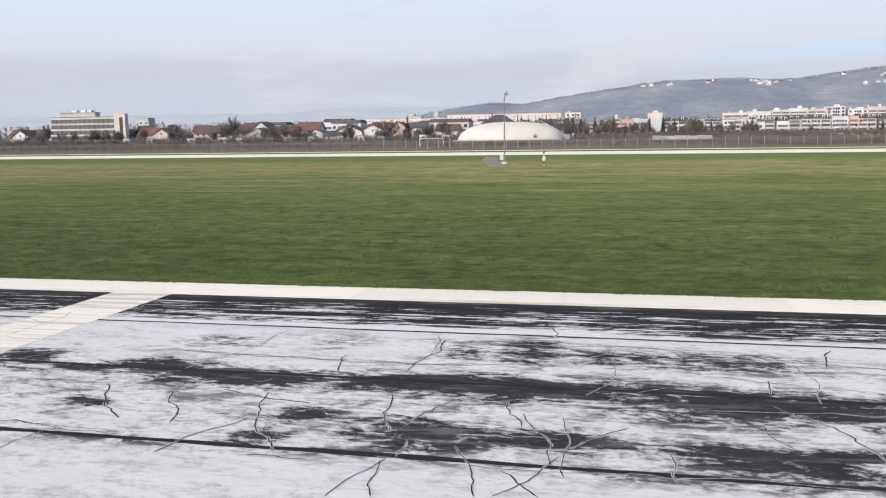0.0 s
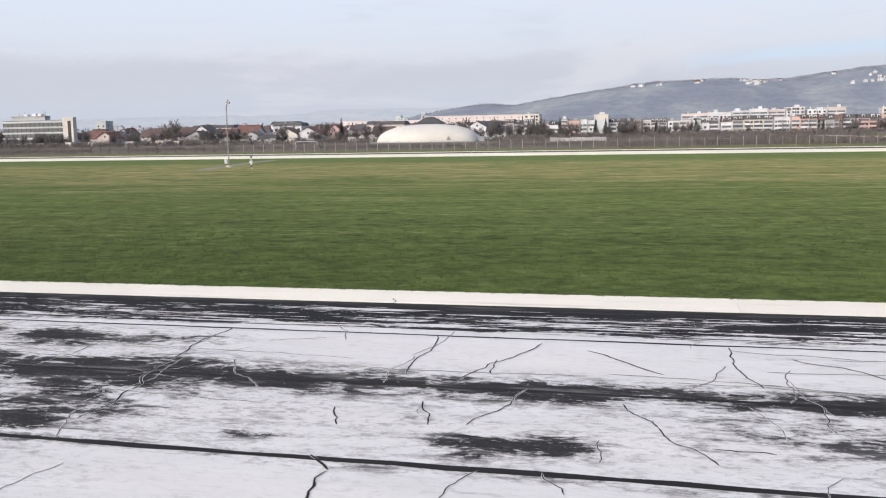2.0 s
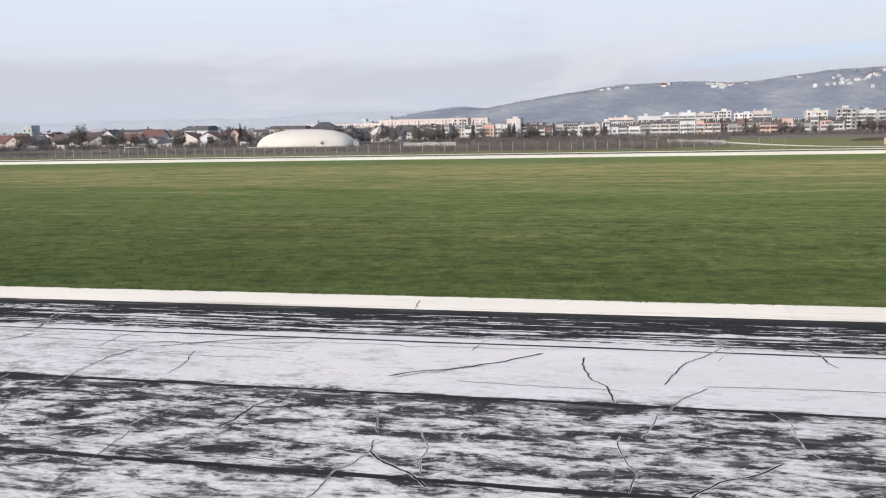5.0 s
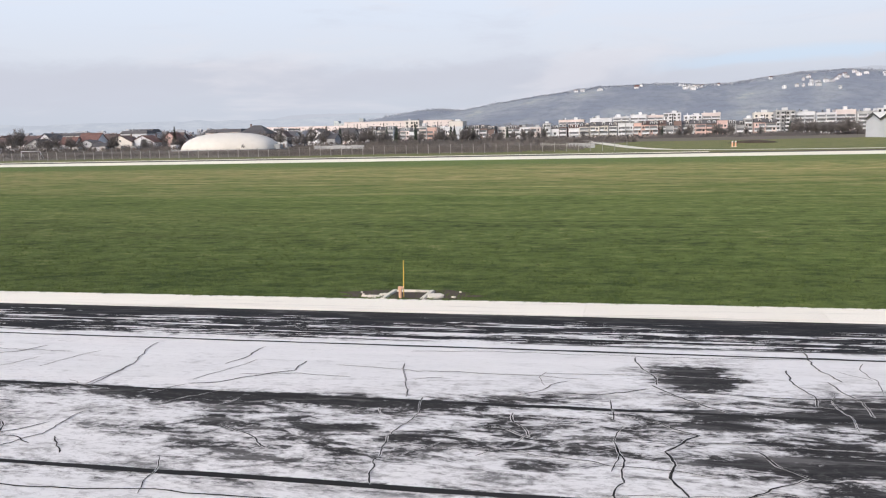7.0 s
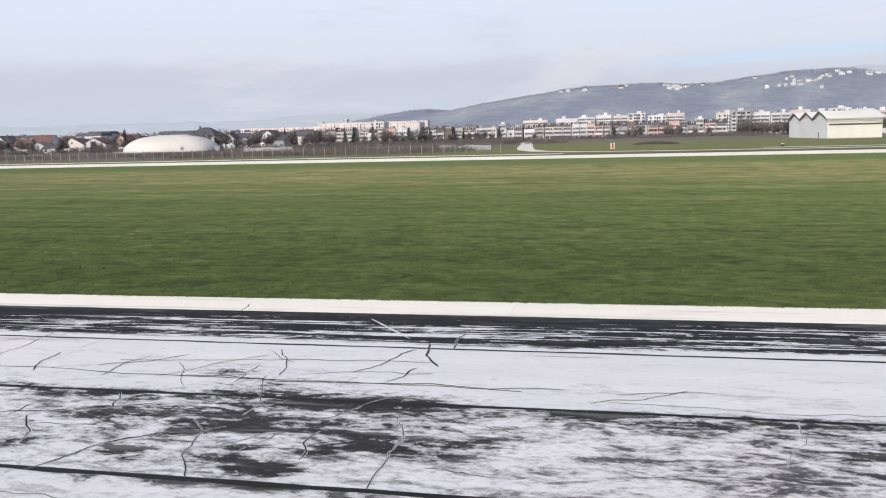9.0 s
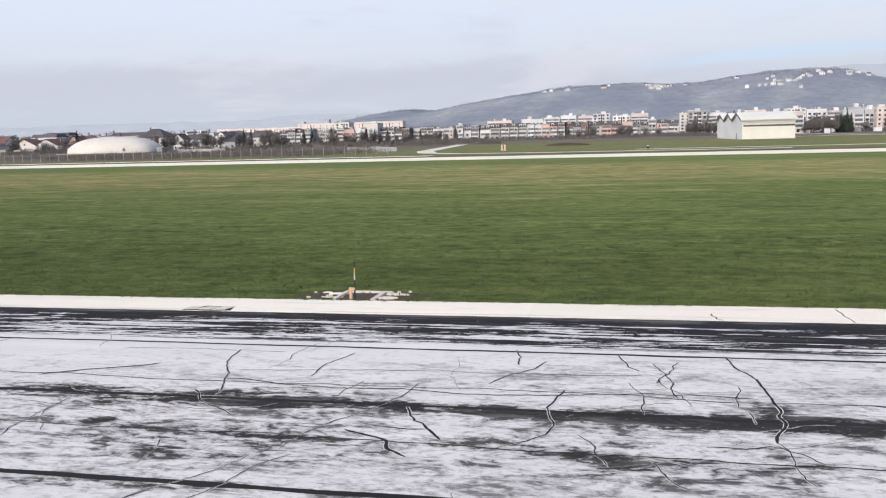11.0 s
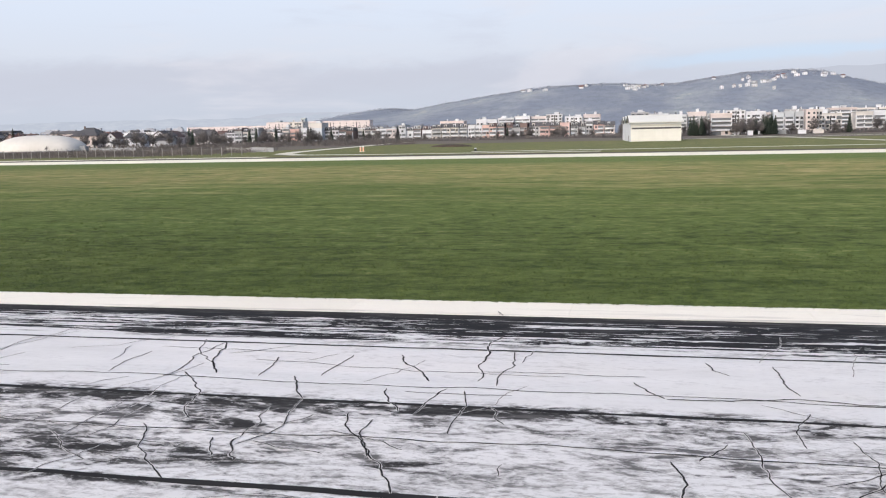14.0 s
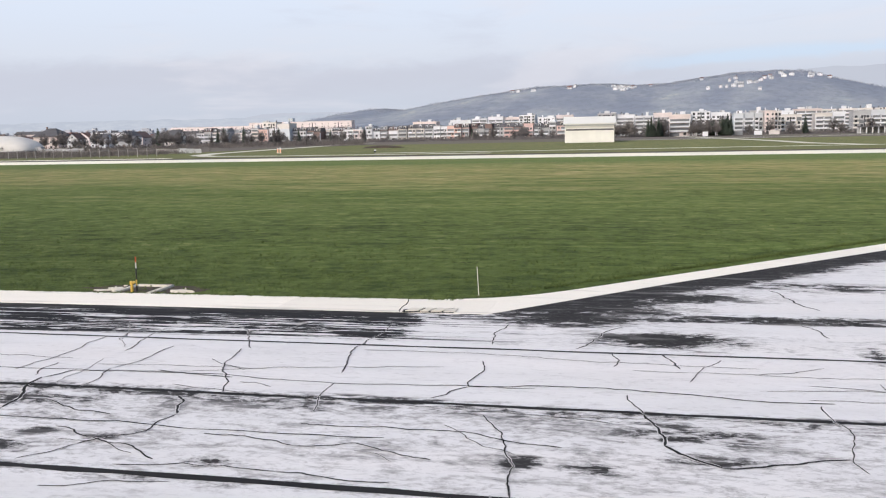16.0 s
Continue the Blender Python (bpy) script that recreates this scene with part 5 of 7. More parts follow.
# rows of houses further back
for i in range(46):
    x = -425 + i * 8.1 + rnd.uniform(-3, 3)
    y = (530, 560, 595)[i % 3] + rnd.uniform(-8, 8)
    e = rnd.uniform(5.2, 7.4)
    house(x, y, rnd.uniform(8, 13), 10, e, e + rnd.uniform(2.6, 4.2), rnd.choice("xxy"), rnd.choice((M_WHITE, M_WHITE, M_CREAM, M_PALEPINK, M_PEACH)), rnd.choice((M_TILE, M_TILE_OLD, M_TILE_OLD, M_SLATE)), "town house in a back row with a tiled roof", rnd.uniform(-12, 12))
for i in range(16):
    x = -290 + i * 13.5 + rnd.uniform(-4, 4)
    r = root("shed", x, 438 + rnd.uniform(-5, 5), -0.03, "small pale garden shed with a flat roof", "shed", "garden sheds", rnd.uniform(-10, 10))
    w, h = rnd.uniform(2.5, 5.5), rnd.uniform(2.1, 2.8)
    part("wall", Geo().box(-w / 2, w / 2, -1.5, 1.5, 0, h), rnd.choice((M_WHITE, M_CREAM, M_GREY)), r)
    part("roof", Geo().box(-w / 2 - 0.2, w / 2 + 0.2, -1.75, 1.75, h + 0.002, h + 0.16), M_ROOF_GREY, r)
    part("door", Geo().box(-0.45, 0.45, -1.56, -1.503, 0.05, 1.95), M_BRICK, r)

# containers and vans by the road to the flats
for x, y, w, mt, lab in ((296.8, 598, 2.8, M_WHITE, "white steel container beside the road"), (312, 590, 6.0, M_WHITE, "long white steel container beside the road"), (322, 588, 6.0, M_GREY, "grey steel container on bare ground"), (334, 586, 4.5, M_WHITE, "white site container below the flats"), (344, 590, 6.0, M_CREAM, "cream steel container below the flats")):
    r = root("container", x, y, -0.03, lab, "container", "containers by the road")
    part("body", Geo().box(-w / 2, w / 2, -1.2, 1.2, 0.15, 2.6), mt, r)
    part("skid", Geo().box(-w / 2 + 0.1, w / 2 - 0.1, -1.1, 1.1, 0, 0.147), M_BLACK, r)
    for k in range(int(w / 0.6)):
        part("rib", Geo().box(-w / 2 + 0.25 + 0.6 * k, -w / 2 + 0.33 + 0.6 * k, -1.26, -1.203, 0.2, 2.55), mt, r)
r = root("open_shed", 398, 560, -0.03, "long low shed with pale columns", "shed")
part("roof", Geo().box(-12, 14, -4, 4, 3.7, 4.3), M_SLATE, r)
part("back_wall", Geo().box(-12, 14, 3.6, 3.9, 0, 3.697), M_GREY, r)
for k in range(9):
    part("column", Geo().box(-11.8 + 3.2 * k, -11.4 + 3.2 * k, -3.8, -3.4, 0, 3.697), M_WHITE, r)

# houses on the hill, in loose clusters just below the ridge
for i in range(46):
    cx, spread, back = ((222, 20, 1890), (232, 14, 1870), (428, 26, 1800), (470, 30, 1860), (520, 30, 1880), (250, 50, 1915), (440, 16, 1790), (590, 40, 1900), (60, 120, 1930))[i % 9]
    x = cx + rnd.gauss(0, spread)
    y = back + rnd.gauss(0, 30)
    w = rnd.uniform(5, 10)
    house(x, y, w, 8, rnd.uniform(4.0, 6.0), rnd.uniform(6.0, 7.4), rnd.choice("xy"), M_WHITE, rnd.choice((M_ROOF_GREY, M_ROOF_GREY, M_TILE)), "small white house on the wooded hill", rnd.uniform(-25, 25), hill_height(x, y) - 0.8)

# trees
bare = [bare_tree(3, 8.5), bare_tree(8, 7, 0.42), bare_tree(21, 9.5, 0.33)]
for k, t in enumerate(bare):
    t.matrix_world = pose(-300 + 14 * k, 440 + 3 * k, -0.03)
firs = [conifer(5, 12, 2.8), conifer(9, 10, 3.0)]
firs[0].matrix_world = pose(-0.6, 628, -0.03)
firs[1].matrix_world = pose(16, 626, -0.03)
cyp = conifer(4, 13.2, 3.0, -0.2)
cyp.matrix_world = pose(-127.5, 468, -0.03)
for i in range(92):
    plant(rnd.choice(bare), rnd.uniform(-420, -40), rnd.choice((rnd.uniform(440, 456), rnd.uniform(486, 520), rnd.uniform(486, 620))), rnd.uniform(0.7, 1.25), rnd.uniform(0, 360))
for x, y, k in ((-341, 472, 0.75), (-333, 470, 0.9), (-327, 473, 0.7), (-318, 471, 1.0), (-311, 469, 0.85), (-303, 472, 0.7), (-49, 392, 0.4)):
    plant(bare[int(-x) % 3], x, y, k, x * 13)
for i in range(34):
    spot = (-305 + i * 5.6 + rnd.uniform(-2, 2), rnd.uniform(446, 464), rnd.uniform(0.45, 0.85), rnd.uniform(0, 360))
    if i % 5 not in (1, 3):
        plant(bare[i % 3], *spot)
plant(bare[2], -228, 466, 1.5, 40)
plant(bare[0], -232, 464, 1.35, 140)
plant(bare[1], -137, 474, 1.6, 70)
for i in range(56):
    plant(rnd.choice(bare), rnd.uniform(-110, 128) if i % 3 else rnd.uniform(128, 240), rnd.uniform(585, 632), rnd.uniform(0.45, 0.95), rnd.uniform(0, 360))
for i in range(18):
    plant(bare[i % 3], rnd.uniform(222, 262) if i < 12 else rnd.uniform(294, 318), rnd.uniform(588, 612), rnd.uniform(0.95, 1.35), rnd.uniform(0, 360))
for x, y, s in ((-189, 446, 1.2), (-183, 450, 1.05), (-197, 449, 1.0), (-50, 452, 0.9), (-40, 458, 1.1), (-31, 449, 0.8), (-22, 462, 1.0), (-12, 455, 0.75), (-3, 466, 1.0), (-58, 446, 0.8)):
    plant(bare[int(x) % 3], x, y, s, x * 7)
for i in range(24):
    plant(rnd.choice(bare), rnd.uniform(-60, 60), rnd.uniform(470, 580), rnd.uniform(0.6, 1.1), rnd.uniform(0, 360))
for x, y, s in ((40, 628, 0.8), (66, 628, 0.9), (-84, 600, 1.1), (-24, 618, 1.1), (-46, 620, 1.0), (-60, 560, 1.0), (146, 628, 0.7), (225, 610, 0.8), (8, 600, 0.95), (363.5, 598, 1.0), (-36, 610, 1.05)):
    plant(firs[0], x, y, s, rnd.uniform(0, 360))
for i in range(20):
    plant(firs[i % 2], rnd.uniform(266, 277) if i < 7 else rnd.uniform(306, 320), rnd.uniform(575, 600), rnd.uniform(0.8, 1.15), rnd.uniform(0, 360))
for i in range(62):
    plant(bare[i % 3], rnd.choice((rnd.uniform(240, 280), rnd.uniform(293, 310), rnd.uniform(222, 430))), rnd.uniform(575, 618), rnd.uniform(0.7, 1.2), rnd.uniform(0, 360))


def on_grass(x, y):
    """Moves a place off the exit and its kerb."""
    return max(y, KERB_OUT + 0.8 + (x - EXIT_X) * EXIT_SLOPE) if x > EXIT_X - 1 else y


def scatter(name, count, place, length, width, up, material, label, category, seed, per=8):
    """Loose thin leaves of one kind, thrown over a stretch of the plan."""
    q = np.random.default_rng(seed)
    c = np.array([place(q) for _ in range(count)])
    c = np.repeat(c, per, 0)
    n = len(c)
    base = c[:, :3] + np.clip(q.normal(0, 1, (n, 3)), -1.7, 1.7) * c[:, 3:4] * np.array([1, 1, 0.0])
    base[:, 2] += np.minimum(np.abs(q.normal(0, 1, n)), 1.7) * c[:, 3] * up
    d = q.normal(0, 1, (n, 3))
    d[:, 2] = np.abs(d[:, 2]) + 0.4
    d /= np.linalg.norm(d, axis=1)[:, None]
    o = np.cross(d, q.normal(0, 1, (n, 3)))
    o /= np.linalg.norm(o, axis=1)[:, None]
    l = length * q.uniform(0.5, 1.4, (n, 1))
    v = np.stack([base - o * width, base + o * width, base + d * l], 1).reshape(-1, 3)
    me = bpy.data.meshes.new(name)
    me.from_pydata(v.tolist(), [], np.arange(3 * n).reshape(-1, 3).tolist())
    me.materials.append(material)
    ob = new(name, me)
    return tagged(ob, label, category, kind="stuff")


def patchy(x, y):
    """Where thickets stand: nought in the gaps between them."""
    return noise.noise(Vector((x * 0.035, y * 0.06, 5))) + 0.5 * noise.noise(Vector((x * 0.11, y * 0.1, 9)))


def thicket(xs, y0, dy, size):
    def place(q):
        while True:
            x, y = q.uniform(*xs), q.normal(y0, dy)
            k = patchy(x, y)
            if k > -0.05 or q.random() < 0.15:
                return x, y, -0.03, q.uniform(*size) * (0.6 + max(0.0, k))
    return place


scatter("scrub", 4300, thicket((-450, 114), 272, 17, (0.35, 0.95)), 0.8, 0.055, 0.8, M_SCRUB, "low leafless grey-brown scrub behind the fence", "scrub", 3, 9)
scatter("fence_scrub", 1700, thicket((22, 120), 254, 11, (0.5, 1.3)), 0.9, 0.06, 0.8, M_SCRUB, "dense dark scrub along the fence", "scrub", 53, 12)
scatter("hedge", 2300, thicket((-450, 132), 414, 9, (0.5, 1.5)), 1.4, 0.10, 1.2, M_SCRUB, "grey leafless hedge below the houses", "hedge", 5, 11)
scatter("garden_bushes", 1500, thicket((-430, -80), 446, 7, (0.8, 2.2)), 1.5, 0.10, 1.2, M_TWIG, "bare garden bushes and fruit trees before the houses", "bushes", 45, 16)
scatter("thicket", 3400, thicket((-62, 240), 596, 18, (0.4, 1.15)), 1.2, 0.11, 1.3, M_TWIG, "bare bushes and saplings below the flats", "bushes", 15, 14)
scatter("roadside_bushes", 1200, thicket((236, 440), 606, 6, (0.5, 1.4)), 1.4, 0.11, 1.2, M_TWIG, "bare bushes beside the road to the flats", "bushes", 25, 12)
scatter("far_trees", 2300, lambda q: (q.uniform(-420, 60), q.uniform(690, 1080), -0.03, q.uniform(1.8, 4.0)), 2.2, 0.22, 1.9, M_TWIG, "far bare trees among the roofs", "trees", 35, 22)
scatter("grass", 46000, lambda q: (lambda x: (x, on_grass(x, 25.9 + abs(q.normal(0, 10))), -0.03, 0.07))(q.uniform(-40, 300)), 0.085, 0.012, 0.15, M_BLADE, "short green grass beside the runway", "grass", 7, 4)
scatter("grass_tufts", 9000, lambda q: (lambda x: (x, on_grass(x, 26.2 + abs(q.normal(0, 11))), -0.03, 0.11))(q.uniform(-70, 310)), 0.10, 0.018, 0.2, M_BLADE, "coarser tufts in the mown grass", "grass", 8, 7)

scatter("grass_fringe", 6000, lambda q: (lambda x: (x, on_grass(x, 25.56 + abs(q.normal(0, 0.10)) - 0.07 * (noise.noise(Vector((x * 0.35, 3, 1))) + 0.5)), 0.0, 0.05))(q.uniform(-60, 300)), 0.075, 0.016, 0.2, M_BLADE, "ragged grass creeping over the kerb edge", "grass", 9, 5)


def hill_place(q):
    x, y = q.uniform(-700, 950), 2125 - abs(q.normal(0, 75))
    clump = noise.noise(Vector((x * 0.016, y * 0.012, 2))) + 0.6 * noise.noise(Vector((x * 0.05, y * 0.04, 6)))
    return (x, y, hill_height(x, y) - 1.0, q.uniform(1.0, 2.0) * (1 + 1.7 * max(0.0, clump)))


scatter("hill_woods", 10000, hill_place, 2.4, 0.6, 0.95, M_WOOD, "bare woods on the hill in haze-tinted grey", "woods", 11, 9)

city = Geo()
cq = random.Random(17)
for i in range(420):
    x, y = cq.uniform(-3000, 60), cq.uniform(2300, 3250)
    z = max(0.0, (y - 2300) / 950) * 40 + cq.uniform(-6, 4)
    w, h = cq.uniform(8, 30), cq.uniform(6, 15)
    city.box(x, x + w, y, y + 12, min(z, 2), z + h)
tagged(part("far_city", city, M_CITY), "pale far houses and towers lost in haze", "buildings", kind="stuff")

# ---- fence, poles, signs and markers ----

fence = root("fence", -100, 229, -0.03, "wire fence on bent concrete posts", "fence")
post = Geo()
post.box(-0.06, 0.06, -0.06, 0.06, 0, 2.0)
post.loft([[(-0.07, -0.07, 2.0), (0.07, -0.07, 2.0), (0.07, 0.07, 2.0), (-0.07, 0.07, 2.0)], [(-0.06, -0.42, 2.42), (0.06, -0.42, 2.42), (0.06, -0.30, 2.45), (-0.06, -0.30, 2.45)]])
post_mesh, old_post_mesh = post.data("post", M_POST), post.data("post", M_BARK)
line = [(-345 + 3.0 * i, 229.0) for i in range(160)]
for x, y in line:
    part("post", post_mesh if x > -70 else old_post_mesh, None, fence, at=(x + 100, y - 229, 0))
for z in (0.3, 0.8, 1.3, 1.8, 2.4):
    w = Geo()
    for (xa, ya), (xb, yb) in zip(line, line[1:]):
        w.tube((xa + 100, ya - 229 - 0.1, z), (xb + 100, yb - 229 - 0.1, z), 0.012, 0.012, 3)
    part("wire", w, M_STEEL, fence)

for wx, wy, n, lab in ((105, 275, 6, "long low pale concrete panel wall"), (1.0, 354, 8, "long low pale wall before the dome gardens")):
    low = root("garden_wall", wx, wy, -0.03, lab, "wall", "concrete panel walls")
    for k in range(n):
        part("panel", Geo().box(2.75 * k, 2.75 * k + 2.70, 0, 0.15, 0, 1.65 - 0.12 * (k % 3)), M_POST if k < n // 2 and wy == 275 else M_GREY, low)
        part("pier", Geo().box(2.75 * k - 0.06, 2.75 * k + 0.06, -0.08, -0.003, 0, 1.8), M_POST, low)

mast = root("lamp_mast", -19.8, 124, -0.03, "tall grey steel mast with a slanted head", "mast")
part("pole", Geo().tube((0, 0, 0), (0, 0, 9.0), 0.115, 0.075, 10), M_STEEL, mast)
part("head", Geo().tube((0, 0, 8.9), (0.35, 0, 10.1), 0.10, 0.07, 8).box(0.05, 0.55, -0.2, 0.2, 9.5, 9.75), M_STEEL, mast)
part("base", Geo().box(-0.35, 0.35, -0.35, 0.35, 0, 0.25), M_PAD, mast)
part("control_box", Geo().box(-0.62, -0.17, -0.2, 0.2, 0.55, 1.2), M_WHITE, mast, "white box on the mast")
bollard = root("marker_post", -13.7, 119, -0.03, "white marker post with black bands", "marker")
part("post", Geo().tube((0, 0, 0), (0, 0, 2.0), 0.10, 0.07, 8), M_WHITE, bollard)
for z in (0.15, 1.55):
    part("band", Geo().tube((0, 0, z), (0, 0, z + 0.3), 0.112, 0.108, 8), M_BLACK, bollard)
part("lamp", Geo().box(-0.22, 0.22, -0.15, 0.15, 0.7, 1.1), M_WHITE, bollard)


def goal(x, y, w=7.3, h=2.44):
    r = root("football_goal", x, y, -0.03, "white football goal on rough grass", "goal")
    for s in (-1, 1):
        part("post", Geo().tube((s * w / 2, 0, 0), (s * w / 2, 0, h), 0.07, 0.07, 8), M_WHITE, r)
        part("stay", Geo().tube((s * w / 2, 0, h), (s * w / 2, 1.6, 0), 0.04, 0.04, 6), M_WHITE, r)
    part("crossbar", Geo().tube((-w / 2, 0, h), (w / 2, 0, h), 0.07, 0.07, 8), M_WHITE, r)


goal(-64, 262)

sign = root("taxi_sign", 159.4, 251, -0.03, "pair of pale orange marker boards on one base", "sign")
for s in (-1, 1):
    part("board", Geo().box(s * 0.42 - 0.2, s * 0.42 + 0.2, -0.1, 0.1, 0.12, 1.3), M_SIGN, sign)
    part("cap", Geo().box(s * 0.42 - 0.2, s * 0.42 + 0.2, -0.1, 0.1, 1.303, 1.6), M_WHITE, sign, "white top")
part("foot", Geo().box(-0.75, 0.75, -0.25, 0.25, 0, 0.117), M_PAD, sign)
mound = Geo()
mound.loft([[(math.cos(a) * r * (1 + 0.15 * math.sin(3 * a)) * 8, math.sin(a) * r * 4.0, z * 0.62) for a in [2 * math.pi * i / 18 for i in range(18)]] for r, z in ((1, 0), (0.8, 0.7), (0.5, 1.3), (0.15, 1.6))])
tagged(part("mound", mound, M_SOIL, at=(171.5, 318, -0.03), smooth=True), "low brown heap of soil in the grass", "mound")
flag = root("grass_marker", 199, 219, -0.03, "small black and white marker board in the grass", "marker")
part("board", Geo().box(-0.28, 0.28, -0.03, 0.03, 0.35, 0.85), M_BLACK, flag)
part("cap", Geo().box(-0.28, 0.28, -0.03, 0.03, 0.853, 1.1), M_WHITE, flag, "white top")
for sx in (-0.2, 0.2):
    part("leg", Geo().tube((sx, 0, 0), (sx, 0, 0.35), 0.03, 0.03, 6), M_STEEL, flag)
booth = root("site_cabin", 301, 560, -0.03, "small white cabin beside the apron", "cabin")
part("body", Geo().box(-1.5, 1.5, -1.2, 1.2, 0, 2.7), M_WHITE, booth)
part("roof", Geo().box(-1.7, 1.7, -1.4, 1.4, 2.703, 2.85), M_GREY, booth)


def broken_slab(cx, cy, rx, ry, h, q):
    """A flat piece of broken concrete with a crooked outline and worn upper edge."""
    n = 11
    ring = [(cx + math.cos(2 * math.pi * i / n) * rx * q.uniform(0.5, 1.12), cy + math.sin(2 * math.pi * i / n) * ry * q.uniform(0.5, 1.12)) for i in range(n)]
    inner = lambda f: [(cx + (a - cx) * f, cy + (b - cy) * f) for a, b in ring]
    tilt = q.uniform(-0.03, 0.03)
    return Geo().loft([[(a, b, 0.0) for a, b in ring], [(a, b, h * 0.7 + tilt * (a - cx)) for a, b in inner(0.97)], [(a, b, h + tilt * (a - cx)) for a, b in inner(0.86)]])


# for each pit: the pieces beside it (x, y, half width, half depth), and the paints of its rod from the ground up
PITS = {0: ([(-0.95, 0.30, 0.42, 0.36), (-1.30, 0.05, 0.34, 0.22), (-0.75, 0.80, 0.40, 0.20), (1.05, 0.25, 0.42, 0.40)], (M_CREAM, M_RED, M_CREAM, M_BLACK, M_CREAM, M_BLACK)),
        1: ([(-0.95, 0.85, 0.48, 0.12), (-1.10, 0.35, 0.34, 0.10), (1.10, 0.35, 0.52, 0.42), (1.70, 0.50, 0.34, 0.34), (0.55, 1.15, 0.50, 0.12)], (M_RED, M_RED, M_BLACK, M_BLACK, M_RED, M_BLACK)),
        2: ([(-1.00, 0.10, 0.40, 0.18), (-0.80, 0.45, 0.16, 0.16), (1.00, 0.30, 0.34, 0.42)], (M_YELLOW,) * 6),
        3: ([(-0.80, 0.75, 0.32, 0.12), (-1.25, 0.95, 0.20, 0.08), (-0.70, 0.15, 0.30, 0.09), (1.00, 0.10, 0.42, 0.20), (1.15, 0.72, 0.48, 0.12), (0.85, 1.00, 0.20, 0.10)], (M_BLACK, M_BLACK, M_BLACK, M_CREAM, M_YELLOW, M_BLACK)),
        4: ([(-0.95, 0.35, 0.30, 0.24), (-1.30, 0.12, 0.38, 0.14), (-0.70, 0.02, 0.22, 0.12), (1.65, 0.12, 0.42, 0.17)], (M_BLACK, M_YELLOW, M_BLACK, M_BLACK, M_CREAM, M_RED))}


def edge_marker(x, variant):
    """A runway-edge light pit: concrete frame, broken slabs, bare soil, a fitting and a banded rod."""
    q = random.Random(variant + 5)
    slabs, paints = PITS.get(variant, PITS[0])
    r = root("edge_marker", x, 25.95, -0.03, "banded rod and orange fitting in a broken concrete pit", "marker", "runway edge markers")
    part("frame", Geo().loft([[(-0.45, 0.93, 0), (0.57, 0.93, 0), (0.57, 1.09, 0), (-0.45, 1.07, 0)], [(-0.44, 0.945, 0.08), (0.56, 0.945, 0.07), (0.56, 1.07, 0.07), (-0.44, 1.05, 0.08)]]), M_PAD, r, "worn concrete frame bar")
    for a, b in ((-0.60, -0.453), (0.573, 0.76 if variant in (1, 3, 4) else 0.72)):
        part("frame", Geo().loft([[(a, -0.33, 0), (b, -0.33, 0), (b, 1.09, 0), (a, 1.07, 0)], [(a + 0.015, -0.325, 0.06), (b - 0.015, -0.325, 0.06), (b - 0.02, 1.07, 0.075), (a + 0.02, 1.05, 0.075)]]), M_PAD, r, "worn concrete frame bar")
    part("pit", Geo().box(-0.45, 0.57, -0.33, 0.92, 0, 0.02), M_SOIL, r, "dark soil inside the frame")
    for cx, cy, rx, ry in slabs:
        part("fragment", broken_slab(0.05 + (cx - 0.05) * 0.93, max(cy, ry * 1.12 - 0.33), rx, ry, q.uniform(0.04, 0.09), q), M_PAD, r, "broken concrete piece")
    for k in range(7):
        cx = 0.05 + q.choice((-1, 1)) * q.uniform(0.85, 1.6)
        part("fragment", broken_slab(cx, q.uniform(0.0, 1.2), q.uniform(0.03, 0.09), q.uniform(0.03, 0.06), q.uniform(0.03, 0.07), q), M_PAD, r, "broken concrete piece")
    soil = Geo()
    ring = [(0.05 + math.cos(2 * math.pi * i / 26) * 2.2 * q.uniform(0.75, 1.15), 0.55 + math.sin(2 * math.pi * i / 26) * 0.95 * q.uniform(0.75, 1.15), 0.009) for i in range(26)]
    soil.face([(a, max(b, -0.33), c) for a, b, c in ring])
    part("bare_patch", soil, M_SOIL, r, "bare brown earth")
    paint = M_YELLOW if variant == 4 else M_SIGN
    part("fitting", Geo().tube((-0.06, -0.05, 0), (-0.06, -0.05, 0.30), 0.055, 0.045, 8).tube((-0.11, -0.05, 0.28), (0.05, -0.02, 0.33), 0.045, 0.04, 8).box(-0.11, -0.02, -0.09, 0.0, 0.26, 0.36), paint, r, "faded elbow fitting")
    rad = 0.016 if variant == 2 else 0.023
    for k, b in enumerate(paints):
        part("band", Geo().tube((0.003 * k, 0.12, 0.01 + 0.184 * k), (0.003 * (k + 1), 0.12, 0.184 * (k + 1) + 0.01), rad, rad * 0.95, 7), b, r)
    return r


for k in range(-1, 6):
    if k != 5:
        edge_marker((10.27, 70.0, 130.27, 190.27, 250.08, -49.73)[k], k)
rod = root("snow_rod", 261.0, 26.4, -0.03, "thin white rod at the runway corner", "rod")
part("stick", Geo().tube((0, 0, 0), (-0.04, 0, 0.88), 0.013, 0.010, 6), M_CREAM, rod)
part("foot", Geo().tube((0, 0, 0), (0, 0, 0.04), 0.05, 0.04, 8), M_SOIL, rod)

# ---- kerb slabs, joints and sealed cracks, last ----

